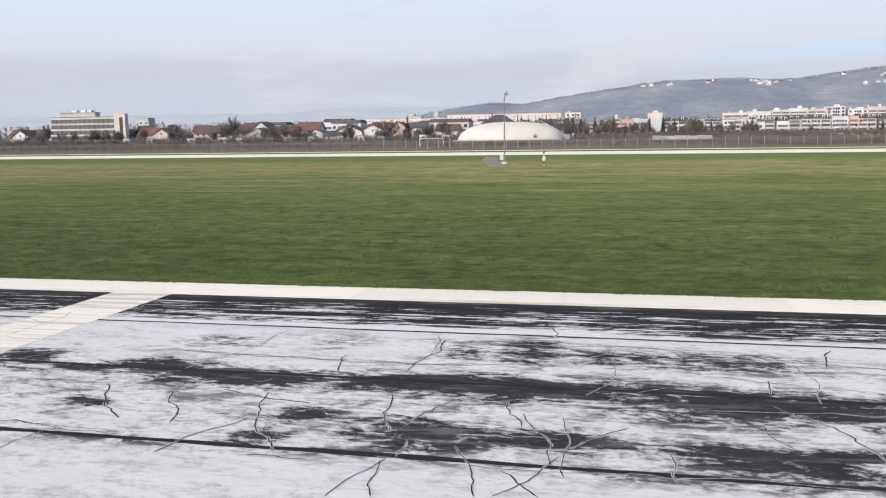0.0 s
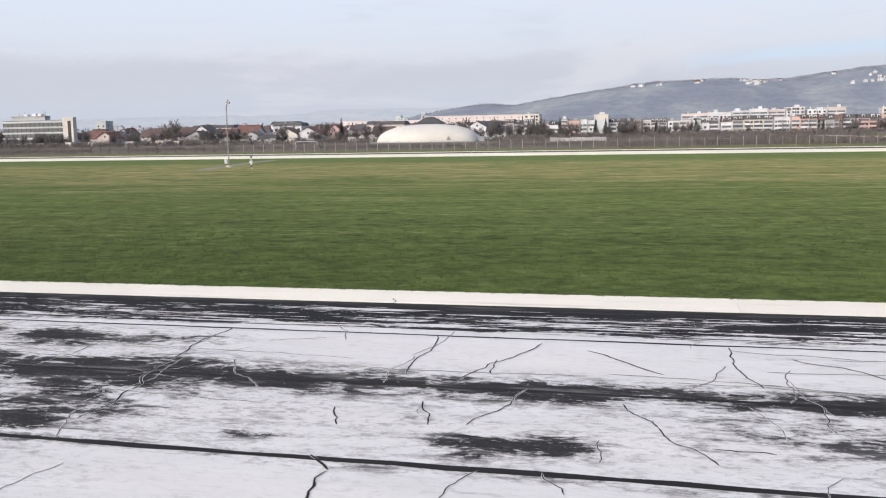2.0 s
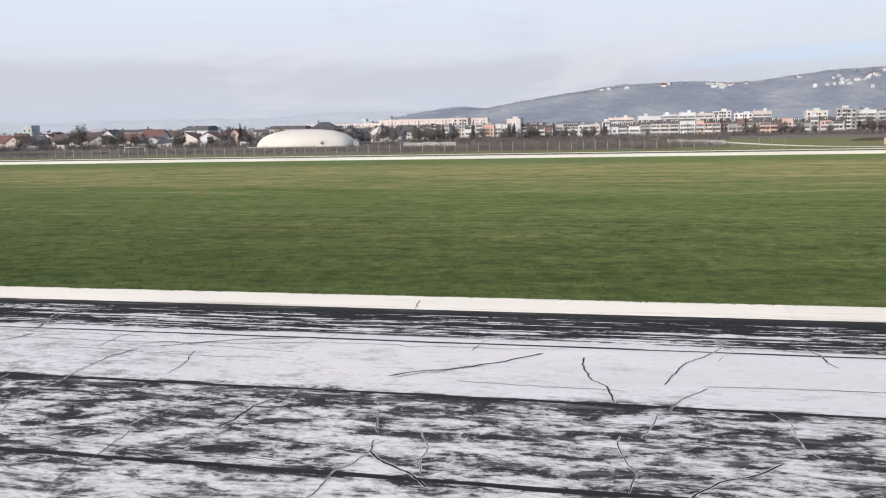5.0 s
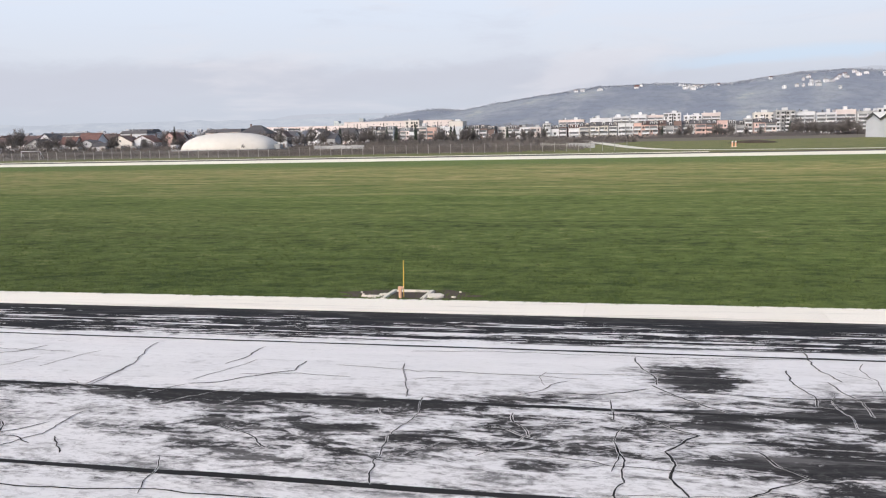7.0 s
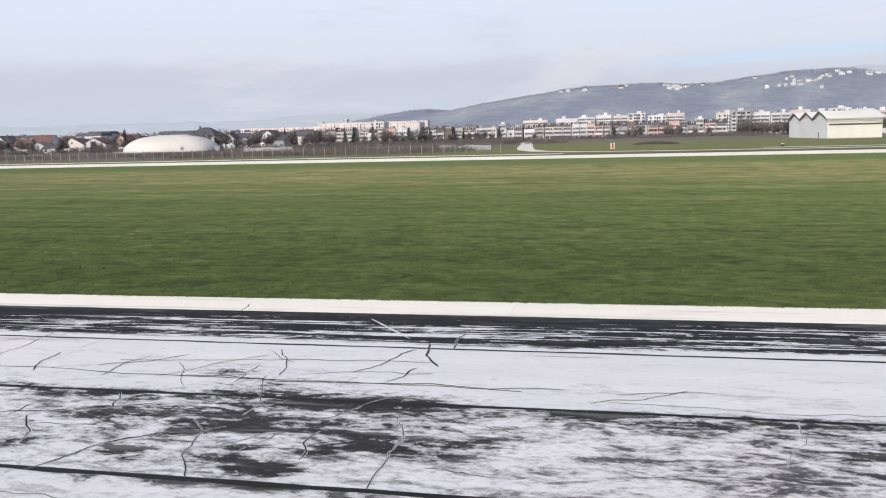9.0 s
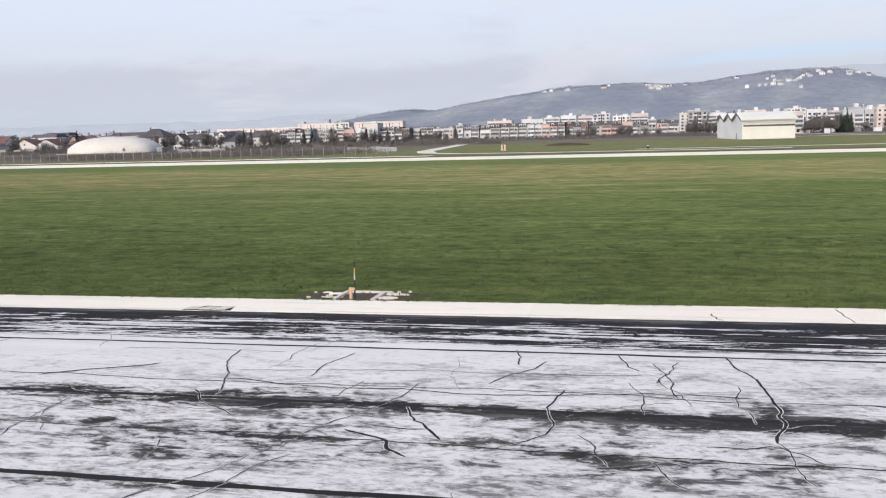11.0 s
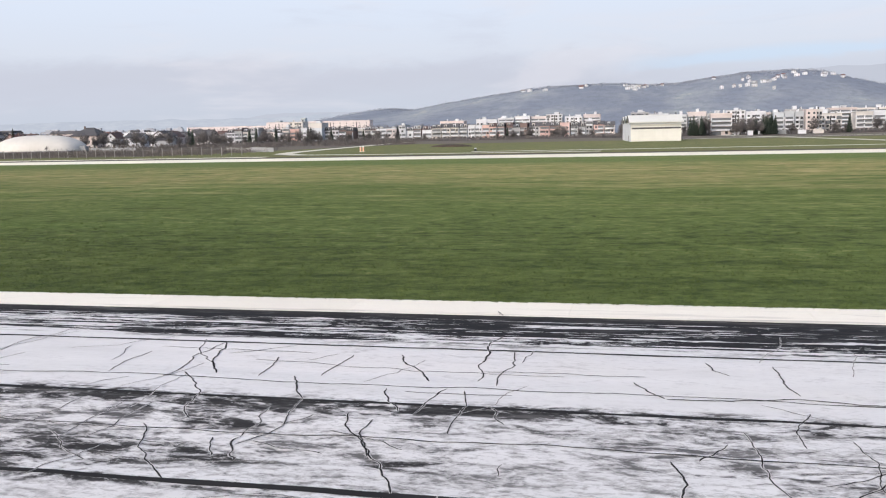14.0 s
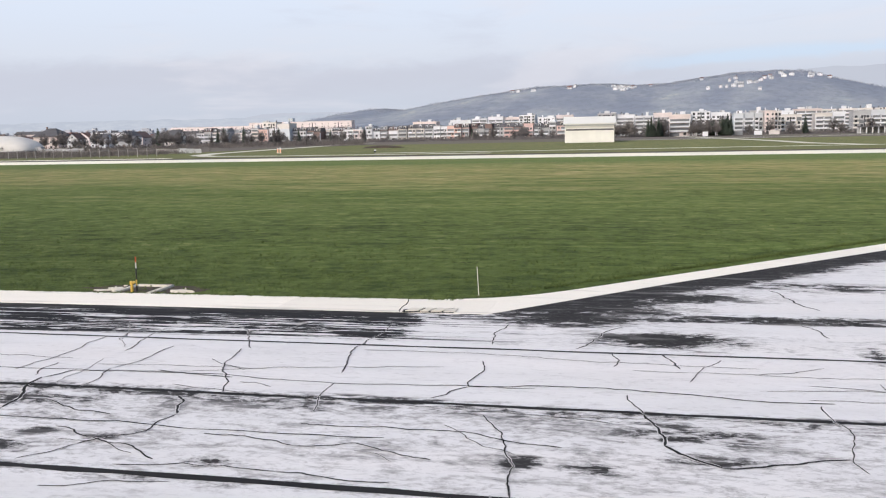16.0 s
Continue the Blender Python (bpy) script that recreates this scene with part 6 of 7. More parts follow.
kerb = root("kerb", 0, 24.66, 0, "cream concrete edge strip along the runway", "kerb")
kerb["kind"] = "structure"
slab = Geo().box(-2.996, 2.996, -0.938, 0.94, -0.2, 0.012).data("slab", M_KERB)
for i in range(-20, 43):
    part("slab", slab, None, kerb, at=(EXIT_X + 0.4 - 3.0 - 6.0 * (42 - i), 0, 0))
d = Vector((1, EXIT_SLOPE, 0)).normalized()
nrm = Vector((-d.y, d.x, 0))
ox, oy = EXIT_X + 0.4, KERB_OUT - 24.66
for i in range(13):
    a = Vector((ox, oy, 0)) + d * (i * 6.0 + (0.0 if i else -0.0))
    b = a + d * 5.99
    a2, b2 = a - nrm * 1.05, b - nrm * 1.05
    if i == 0:
        a2 = Vector((ox + 0.0, -0.938, 0))
    g = Geo().loft([[(*p.xy, -0.2) for p in (a, b, b2, a2)][::-1], [(*p.xy, 0.012) for p in (a, b, b2, a2)][::-1]])
    part("slab", g, M_KERB, kerb)
bend = [Vector((ox, oy, 0)) + (Vector((-2.6, 0, 0)) * (1 - t) ** 2 + d * 2.6 * t * t) for t in [i / 8 for i in range(9)]]
fillet = [(ox, oy + 0.002)] + [tuple(p.xy) for p in reversed(bend)]
part("slab", Geo().loft([[(a, b, -0.2) for a, b in fillet], [(a, b, 0.0125) for a, b in fillet]]), M_KERB, kerb)
cross = root("cross_band", -14.84, 6, 0, "cream painted band across the runway", "marking")
cross["kind"] = "structure"
part("band", Geo().box(-0.98, 0.98, -20, 17.70, 0.002, 0.006), M_KERB, cross)


def ribbon(g, pts, width, z, q):
    """A tar seam of uneven width along a crooked line."""
    prev = None
    for i, p in enumerate(pts):
        a, b = pts[max(i - 1, 0)], pts[min(i + 1, len(pts) - 1)]
        dx, dy = b[0] - a[0], b[1] - a[1]
        l = math.hypot(dx, dy) or 1.0
        w = width * q.uniform(0.7, 1.2) / 2 * (0.4 if i in (0, len(pts) - 1) else 1)
        cur = ((p[0] + dy / l * w, p[1] - dx / l * w, z), (p[0] - dy / l * w, p[1] + dx / l * w, z))
        if prev:
            g.face([prev[0], cur[0], cur[1], prev[1]])
        prev = cur


seams = random.Random(42)
for y, wd in ((20.02, 0.11), (15.95, 0.14), (12.04, 0.17), (8.0, 0.14)):
    g = Geo()
    pts = [(-60 + 0.8 * i, y + seams.uniform(-0.02, 0.02)) for i in range(500)]
    ribbon(g, pts, wd, 0.005, seams)
    part("joint", g, M_TAR, runway_ob, "black tar-filled lane joint")


for xa, xb, y in ((183, 264, 17.05), (138, 168, 17.2), (58, 82, 17.6), (185, 262, 14.1), (110, 150, 11.3)):
    g = Geo()
    pts = [(xa + 0.25 * i, y + 0.28 * noise.fractal(Vector((xa + 0.05 * i, y, 0)), 0.8, 2.1, 4) + 0.02 * noise.noise(Vector((1.1 * i, y, 3)))) for i in range(int((xb - xa) / 0.25))]
    ribbon(g, pts, 0.034, 0.0065, seams)
    part("long_crack", g, M_TAR, runway_ob, "long wandering sealed crack")
g = Geo()
ribbon(g, [(162.2 + 0.16 * i, 23.0 - 0.21 * i) for i in range(11)], 0.07, 0.0075, seams)
part("paint_trace", g, M_LIP, runway_ob, "thin worn trace of pale paint")
for kx, reach in ((13.2, 0.9), (36.5, 0.6), (96, 1.2), (158.2, 0.9), (200.5, 0.8), (203.6, 1.8), (236.0, 0.5), (259.3, 1.86)):
    g = Geo()
    ribbon(g, [(kx + 0.10 * noise.noise(Vector((kx, i * 0.5, 0))) - 0.02 * i, -0.93 + reach * i / 9, 0)[:2] for i in range(10)], 0.035, 0.0135, seams)
    part("kerb_crack", g, M_TAR, kerb, "dark crack across the kerb")
hair, lips = Geo(), Geo()
count = 0


def crack(x, y, heading, length, width, wander=0.075):
    """A tar-sealed crack that strays from its heading and comes back to it."""
    global count
    n = max(5, int(length / 0.09))
    width = width * (0.70 + 0.62 * abs(math.cos(radians(heading))))
    a = radians(heading)
    amp = length * wander
    ph = [seams.uniform(0, 6.28) for _ in range(3)]
    pts = []
    for i in range(n + 1):
        t = i / n
        jag = noise.fractal(Vector((length * t * 1.1 + ph[1] * 9, ph[2] * 9, 0)), 0.8, 2.1, 5)
        o = math.sin(math.pi * t) * (amp * 0.75 * math.sin(3.1 * t + ph[0]) + 0.11 * jag) + 0.025 * jag
        pts.append((x + math.cos(a) * length * t - math.sin(a) * o, y + math.sin(a) * length * t + math.cos(a) * o))
    count += 1
    # the pale lips on both sides of the seal
    ribbon(lips, pts, width * 1.25 + 0.016, 0.0055, seams)
    if count > 300:
        ribbon(hair, pts, width, 0.007, seams)
        return
    g = Geo()
    ribbon(g, pts, width, 0.007, seams)
    part("crack", g, M_TAR, runway_ob)


crack(-4.63, 16.59, 86, 2.7, 0.034); crack(-7.67, 14.75, -15, 2.0, 0.027); crack(-8.53, 14.52, -63, 1.9, 0.026)
crack(-10.06, 14.70, -52, 2.3, 0.026); crack(-5.98, 16.23, 100, 1.4, 0.032); crack(-3.94, 13.05, 68, 2.1, 0.027)
crack(-3.94, 13.05, 105, 2.0, 0.027); crack(-6.33, 13.32, 107, 1.5, 0.027); crack(-6.33, 13.32, -58, 1.7, 0.024)
crack(-2.35, 15.00, -73, 1.4, 0.027); crack(0.31, 12.96, -84, 1.2, 0.023); crack(-2.80, 12.62, -70, 1.9, 0.022)
crack(-4.06, 10.46, 75, 1.5, 0.021); crack(-3.48, 10.57, 102, 1.3, 0.021); crack(-1.15, 12.69, 54, 1.5, 0.025)
crack(1.81, 14.39, -72, 1.1, 0.026); crack(-1.96, 11.75, -52, 1.0, 0.022); crack(2.22, 17.07, -96, 0.9, 0.031)
crack(-2.28, 21.27, -83, 1.5, 0.039); crack(-7.21, 11.54, 67, 1.9, 0.024); crack(-3.57, 12.73, -88, 0.7, 0.023)
crack(10.06, 16.41, 100, 2.9, 0.034); crack(11.19, 13.33, 106, 3.7, 0.029); crack(11.19, 13.33, -91, 0.9, 0.024)
crack(11.05, 15.04, -68, 1.7, 0.027); crack(11.84, 13.74, 47, 2.1, 0.027); crack(14.53, 15.83, 84, 3.8, 0.034)
crack(14.73, 12.15, 93, 2.9, 0.026); crack(13.75, 18.38, 85, 1.3, 0.036); crack(10.27, 18.04, 94, 3.2, 0.037)
crack(9.40, 16.42, 100, 1.7, 0.033); crack(12.96, 17.33, 95, 1.9, 0.035); crack(12.30, 16.58, 47, 1.0, 0.032)
crack(10.05, 12.58, 91, 1.9, 0.026); crack(6.51, 13.07, 104, 2.1, 0.027); crack(8.70, 12.46, 73, 1.3, 0.025)
crack(9.95, 10.24, 109, 1.0, 0.020); crack(8.29, 11.74, -23, 1.4, 0.022); crack(15.31, 11.28, 125, 0.8, 0.022)
crack(16.44, 11.49, 86, 0.8, 0.023); crack(16.12, 12.41, 133, 0.9, 0.024); crack(3.43, 18.27, 76, 1.4, 0.036)
crack(17.35, 17.45, -89, 1.3, 0.032); crack(33.60, 16.81, 93, 3.2, 0.054); crack(33.60, 16.81, -79, 2.1, 0.057)
crack(33.99, 14.71, -87, 1.7, 0.051); crack(28.39, 14.55, -62, 2.1, 0.026); crack(29.38, 12.71, 2, 1.5, 0.024)
crack(30.77, 13.98, -83, 1.2, 0.025); crack(31.72, 14.15, -83, 1.9, 0.038); crack(27.55, 15.74, -76, 1.2, 0.029)
crack(29.37, 15.20, -83, 1.5, 0.027); crack(30.13, 16.20, -93, 2.2, 0.029); crack(27.10, 12.40, 84, 1.4, 0.025)
crack(26.00, 12.82, 98, 1.3, 0.026); crack(22.17, 13.74, -15, 1.8, 0.039); crack(23.93, 13.28, 109, 1.5, 0.041)
crack(22.81, 13.22, 90, 2.5, 0.027); crack(28.42, 10.98, 84, 1.4, 0.022); crack(24.00, 10.54, 59, 1.7, 0.021)
crack(24.00, 10.54, 18, 1.3, 0.020); crack(20.08, 14.24, 100, 1.2, 0.028); crack(21.31, 14.28, -56, 2.2, 0.025)
crack(21.35, 18.55, 101, 1.5, 0.037); crack(23.78, 20.43, 102, 0.8, 0.039); crack(27.29, 21.63, -76, 1.5, 0.040)
crack(30.89, 15.98, 86, 2.2, 0.032); crack(27.04, 18.68, 78, 1.4, 0.037); crack(43.07, 15.47, -62, 1.3, 0.028)
crack(43.69, 14.31, -61, 1.7, 0.026); crack(45.13, 19.88, -83, 3.1, 0.035); crack(39.20, 10.30, 92, 1.3, 0.048)
crack(39.15, 11.64, 133, 0.7, 0.043); crack(40.66, 13.90, 73, 2.3, 0.028); crack(40.05, 13.79, 108, 1.3, 0.027)
crack(39.98, 16.43, 70, 3.4, 0.034); crack(40.51, 16.95, 95, 1.1, 0.033); crack(38.67, 19.97, -87, 3.3, 0.035)
crack(38.58, 13.52, 112, 1.0, 0.026); crack(40.76, 10.60, 71, 1.5, 0.021); crack(42.86, 12.58, 93, 1.0, 0.025)
crack(42.13, 12.10, -62, 0.8, 0.022); crack(46.38, 15.90, -91, 1.4, 0.029); crack(47.26, 15.42, -74, 1.4, 0.028)
crack(47.07, 13.28, 32, 1.0, 0.026); crack(46.31, 19.07, -41, 2.2, 0.035); crack(42.18, 19.13, -46, 2.3, 0.035)
crack(44.46, 13.50, -6, 0.9, 0.026); crack(60.41, 17.44, 91, 2.5, 0.055); crack(61.28, 16.66, -86, 1.3, 0.030)
crack(61.37, 15.37, -83, 1.2, 0.028); crack(61.87, 13.06, 87, 2.0, 0.027); crack(61.87, 13.06, -79, 1.0, 0.024)
crack(57.13, 15.21, -59, 1.8, 0.027); crack(57.01, 13.96, 87, 1.2, 0.028); crack(56.53, 13.46, 97, 1.0, 0.026)
crack(57.25, 16.88, 77, 1.9, 0.034); crack(51.30, 17.88, 104, 2.3, 0.036); crack(50.66, 13.36, 88, 1.6, 0.027)
crack(54.30, 16.77, 78, 0.7, 0.032); crack(53.28, 12.31, 88, 1.3, 0.025); crack(55.95, 12.00, 75, 0.8, 0.023)
crack(53.25, 10.53, 63, 1.2, 0.021); crack(54.52, 11.50, 16, 1.2, 0.022); crack(56.64, 11.41, 48, 1.5, 0.023)
crack(59.33, 18.08, 81, 1.7, 0.036); crack(68.89, 10.80, 100, 1.7, 0.034); crack(68.55, 13.49, 90, 3.5, 0.044)
crack(68.53, 16.96, 95, 4.2, 0.036); crack(68.98, 14.63, 80, 2.1, 0.030); crack(69.96, 12.97, 72, 1.5, 0.026)
crack(72.31, 13.80, 80, 1.2, 0.027); crack(72.45, 12.74, 97, 0.9, 0.025); crack(72.80, 13.77, -71, 1.6, 0.025)
crack(71.75, 14.53, 94, 1.1, 0.029); crack(74.44, 16.47, -83, 2.1, 0.056); crack(74.69, 14.39, -77, 1.4, 0.050)
crack(74.81, 12.18, 74, 0.9, 0.024); crack(74.44, 16.47, 49, 1.9, 0.033); crack(73.43, 17.22, 72, 1.6, 0.034)
crack(73.93, 18.79, 105, 1.2, 0.037); crack(67.35, 14.49, 118, 2.1, 0.029); crack(77.14, 19.34, -83, 1.2, 0.036)
crack(76.01, 18.28, 90, 1.6, 0.036); crack(65.94, 15.29, -56, 1.0, 0.028); crack(68.15, 10.65, 75, 0.7, 0.021)
crack(115.51, 15.01, 90, 5.6, 0.052); crack(109.78, 19.79, 80, 3.2, 0.062); crack(110.25, 17.00, 100, 2.8, 0.035)
crack(112.37, 12.36, 98, 2.2, 0.026); crack(112.42, 14.98, 88, 1.5, 0.046); crack(109.80, 14.44, 95, 2.0, 0.029)
crack(115.04, 13.21, 108, 1.2, 0.026); crack(115.04, 13.21, -51, 1.1, 0.024); crack(115.72, 12.38, -65, 1.0, 0.023)
crack(116.62, 18.93, -66, 2.0, 0.034); crack(121.37, 12.79, 75, 0.9, 0.039); crack(121.60, 13.67, 105, 0.7, 0.027)
crack(116.42, 15.00, 98, 0.6, 0.029); crack(114.15, 17.18, 83, 1.2, 0.034); crack(112.05, 16.84, 81, 2.8, 0.035)
crack(110.62, 14.34, -25, 1.9, 0.026); crack(119.82, 17.96, 80, 1.8, 0.036); crack(122.74, 16.81, -37, 1.4, 0.031)
crack(123.82, 15.99, -70, 1.1, 0.029); crack(122.40, 17.64, 48, 1.7, 0.035); crack(126.04, 12.05, 55, 1.4, 0.024)
crack(126.85, 13.19, 125, 0.6, 0.025); crack(126.16, 12.61, 44, 1.7, 0.025); crack(127.60, 14.49, -87, 1.3, 0.026)
crack(127.22, 12.47, 60, 0.9, 0.024); crack(127.93, 13.15, -49, 0.9, 0.024); crack(126.63, 15.90, 93, 1.7, 0.032)
crack(128.16, 15.64, 62, 0.8, 0.030); crack(128.55, 16.38, 35, 2.1, 0.032); crack(130.27, 17.57, 91, 0.8, 0.034)
crack(128.58, 17.91, 82, 1.6, 0.036); crack(129.66, 14.84, 68, 0.9, 0.029); crack(127.77, 20.44, 98, 1.2, 0.040)
crack(130.38, 14.17, -37, 1.6, 0.026); crack(136.96, 12.00, 92, 2.2, 0.038); crack(136.86, 13.11, 87, 2.0, 0.027)
crack(137.87, 12.36, 100, 1.7, 0.048); crack(137.59, 14.01, 57, 1.0, 0.042); crack(136.72, 15.73, -33, 1.7, 0.029)
crack(136.79, 15.40, 95, 1.1, 0.030); crack(138.93, 14.23, -58, 1.1, 0.040); crack(138.45, 12.25, 45, 1.5, 0.024)
crack(140.36, 13.23, -65, 1.3, 0.024); crack(141.04, 13.34, -79, 1.2, 0.024); crack(141.04, 13.34, 80, 1.3, 0.027)
crack(143.85, 12.98, 92, 1.5, 0.040); crack(140.15, 16.61, 94, 2.4, 0.034); crack(140.60, 18.24, -80, 2.1, 0.033)
crack(137.42, 17.56, -50, 2.0, 0.032); crack(137.09, 19.64, -78, 2.1, 0.035); crack(135.54, 14.40, 111, 1.2, 0.028)
crack(134.73, 14.75, -26, 1.1, 0.028); crack(135.40, 16.65, 19, 2.1, 0.032); crack(141.83, 14.70, -84, 1.2, 0.027)
crack(142.55, 17.71, -84, 0.9, 0.033); crack(140.50, 20.64, -81, 2.4, 0.037); crack(146.38, 13.12, 95, 2.9, 0.096)
crack(146.12, 16.03, 92, 2.3, 0.088); crack(146.04, 18.35, 84, 2.5, 0.057); crack(152.63, 12.79, 93, 2.6, 0.027)
crack(152.50, 15.35, 87, 0.8, 0.030); crack(150.74, 13.23, 94, 1.1, 0.026); crack(150.67, 14.35, 28, 1.2, 0.028)
crack(151.22, 13.15, -14, 1.5, 0.025); crack(152.63, 12.79, 19, 3.2, 0.025); crack(153.82, 16.16, -49, 1.8, 0.029)
crack(152.08, 18.51, 100, 2.2, 0.037); crack(150.16, 18.02, -51, 1.4, 0.033); crack(151.44, 17.39, -36, 1.1, 0.032)
crack(152.40, 16.61, 12, 2.9, 0.032); crack(146.26, 11.92, 5, 4.7, 0.023); crack(157.00, 11.41, 95, 1.3, 0.023)
crack(156.90, 12.66, 83, 2.0, 0.026); crack(157.16, 14.68, 109, 0.8, 0.029); crack(158.22, 14.27, 80, 1.6, 0.029)
crack(158.58, 14.32, -56, 1.5, 0.026); crack(159.85, 14.95, 115, 1.0, 0.029); crack(157.38, 14.05, 22, 3.4, 0.028)
crack(160.33, 11.98, 68, 1.3, 0.037); crack(160.83, 13.19, 44, 1.0, 0.040); crack(164.09, 14.30, -84, 1.3, 0.040)
crack(163.43, 17.83, 69, 2.2, 0.036); crack(164.30, 17.22, 72, 1.2, 0.034); crack(161.32, 16.79, 92, 1.3, 0.033)
crack(158.30, 16.91, 84, 1.7, 0.034); crack(157.73, 17.64, 36, 1.9, 0.034); crack(160.11, 17.17, -2, 3.2, 0.032)
crack(163.32, 17.08, -2, 3.7, 0.032); crack(156.58, 17.06, 107, 1.6, 0.034); crack(163.53, 14.45, 58, 2.2, 0.029)
crack(193.22, 13.53, 72, 4.0, 0.029); crack(194.61, 15.89, -59, 1.9, 0.044); crack(194.33, 14.77, -1, 0.9, 0.028)
crack(196.42, 13.89, 50, 1.2, 0.027); crack(197.17, 14.77, 88, 2.5, 0.047); crack(200.31, 19.98, -79, 2.8, 0.054)
crack(200.85, 17.26, -95, 2.4, 0.070); crack(200.63, 14.90, -80, 1.7, 0.027); crack(199.59, 14.55, 12, 1.0, 0.028)
crack(200.61, 14.77, -51, 0.9, 0.027); crack(200.34, 17.90, -88, 2.2, 0.032); crack(190.84, 16.07, 108, 3.6, 0.034)
crack(190.27, 16.36, -44, 2.0, 0.030); crack(193.18, 16.38, 80, 1.0, 0.032); crack(199.26, 17.04, 100, 2.3, 0.034)
crack(197.64, 14.84, -67, 1.4, 0.027); crack(198.76, 13.90, -61, 1.4, 0.025); crack(195.79, 17.49, 63, 2.0, 0.035)
crack(192.18, 17.54, 82, 2.0, 0.035); crack(195.95, 20.20, -80, 1.3, 0.037); crack(193.92, 14.57, -39, 1.7, 0.051)
crack(191.31, 12.63, 101, 1.1, 0.025); crack(190.51, 17.20, -4, 3.8, 0.032); crack(194.33, 16.91, 2, 6.3, 0.032)
crack(198.14, 19.96, -70, 1.3, 0.037); crack(212.02, 15.49, -89, 1.7, 0.053); crack(212.06, 13.77, -95, 1.1, 0.039)
crack(210.45, 14.98, 76, 1.4, 0.030); crack(210.80, 16.36, 43, 0.8, 0.032); crack(209.05, 15.94, 89, 0.7, 0.031)
crack(209.75, 12.78, 63, 2.1, 0.026); crack(208.92, 13.97, -54, 0.9, 0.026); crack(210.17, 12.37, 82, 1.4, 0.025)
crack(208.78, 12.23, 100, 1.0, 0.024); crack(212.21, 18.34, -85, 1.4, 0.064); crack(211.80, 18.36, -69, 2.0, 0.033)
crack(204.32, 13.77, 84, 1.8, 0.028); crack(202.41, 17.01, -20, 1.7, 0.032); crack(204.01, 16.44, 8, 2.8, 0.032)
crack(206.63, 16.80, 84, 1.7, 0.033); crack(204.88, 17.14, 86, 1.9, 0.034); crack(212.71, 15.45, -52, 1.1, 0.028)
crack(213.41, 14.55, -64, 1.2, 0.027); crack(212.99, 14.03, -84, 0.9, 0.026); crack(206.00, 15.34, 94, 1.2, 0.030)
crack(206.69, 16.81, 8, 2.8, 0.032); crack(212.59, 20.13, -90, 1.3, 0.037); crack(218.19, 12.46, 94, 2.7, 0.070)
crack(215.71, 12.98, 88, 2.3, 0.027); crack(215.81, 15.29, -61, 1.9, 0.027); crack(218.59, 12.64, 70, 2.7, 0.026)
crack(218.63, 15.23, 103, 2.3, 0.031); crack(218.10, 17.47, 91, 2.6, 0.036); crack(217.77, 19.47, -67, 2.3, 0.035)
crack(220.47, 12.43, 74, 2.3, 0.026); crack(221.68, 13.93, 77, 1.7, 0.028); crack(222.06, 15.59, 96, 1.3, 0.031)
crack(221.49, 12.80, 93, 2.4, 0.027); crack(223.56, 19.97, -89, 2.5, 0.055); crack(223.61, 17.47, -82, 1.3, 0.061)
crack(223.73, 14.49, -83, 0.9, 0.027); crack(223.84, 13.59, -76, 1.0, 0.025); crack(224.90, 16.32, -84, 2.7, 0.065)
crack(224.11, 15.90, 72, 0.7, 0.031); crack(224.02, 14.54, 80, 1.0, 0.028); crack(225.58, 16.73, -95, 1.5, 0.030)
crack(215.03, 18.38, -49, 1.6, 0.034); crack(216.37, 18.55, -23, 2.2, 0.034); crack(215.07, 14.24, 102, 2.4, 0.029)
crack(221.18, 14.09, -94, 0.9, 0.026); crack(224.38, 19.17, -84, 1.4, 0.035); crack(230.13, 17.05, 91, 3.0, 0.035)
crack(230.07, 20.01, -68, 2.8, 0.035); crack(232.81, 17.44, -63, 1.6, 0.032); crack(233.55, 15.97, -81, 1.4, 0.029)
crack(233.78, 14.56, -111, 1.1, 0.027); crack(234.07, 15.15, -116, 0.7, 0.028); crack(227.74, 12.95, 77, 1.9, 0.026)
crack(228.48, 12.15, 54, 1.1, 0.024); crack(229.40, 14.00, 90, 1.5, 0.028); crack(230.38, 13.38, 91, 1.9, 0.027)
crack(230.80, 13.45, 87, 2.0, 0.027); crack(232.87, 13.79, -66, 0.9, 0.025); crack(233.32, 13.86, -76, 0.7, 0.039)
crack(233.48, 13.20, -65, 0.4, 0.038); crack(233.32, 13.86, 96, 1.6, 0.028); crack(235.15, 15.05, -76, 1.8, 0.027)
crack(236.33, 18.96, 89, 2.4, 0.059); crack(236.33, 18.96, -84, 1.4, 0.035); crack(236.88, 19.93, -90, 2.6, 0.035)
crack(236.35, 16.89, -85, 2.4, 0.030); crack(233.34, 17.52, 86, 1.7, 0.035); crack(234.49, 19.37, -61, 2.2, 0.035)
crack(236.98, 16.04, -67, 1.0, 0.030); crack(234.89, 16.84, -67, 1.4, 0.031); crack(235.76, 15.42, 81, 1.6, 0.031)
crack(237.61, 13.38, -91, 0.5, 0.025); crack(232.07, 17.33, 97, 1.5, 0.034); crack(228.78, 17.25, 90, 1.7, 0.034)
crack(248.21, 17.20, -91, 1.6, 0.084); crack(248.18, 15.62, -85, 1.2, 0.055); crack(248.28, 14.34, -64, 0.9, 0.026)
crack(244.37, 16.62, -74, 1.9, 0.046); crack(244.90, 14.82, -78, 1.6, 0.051); crack(245.23, 13.26, -28, 0.7, 0.057)
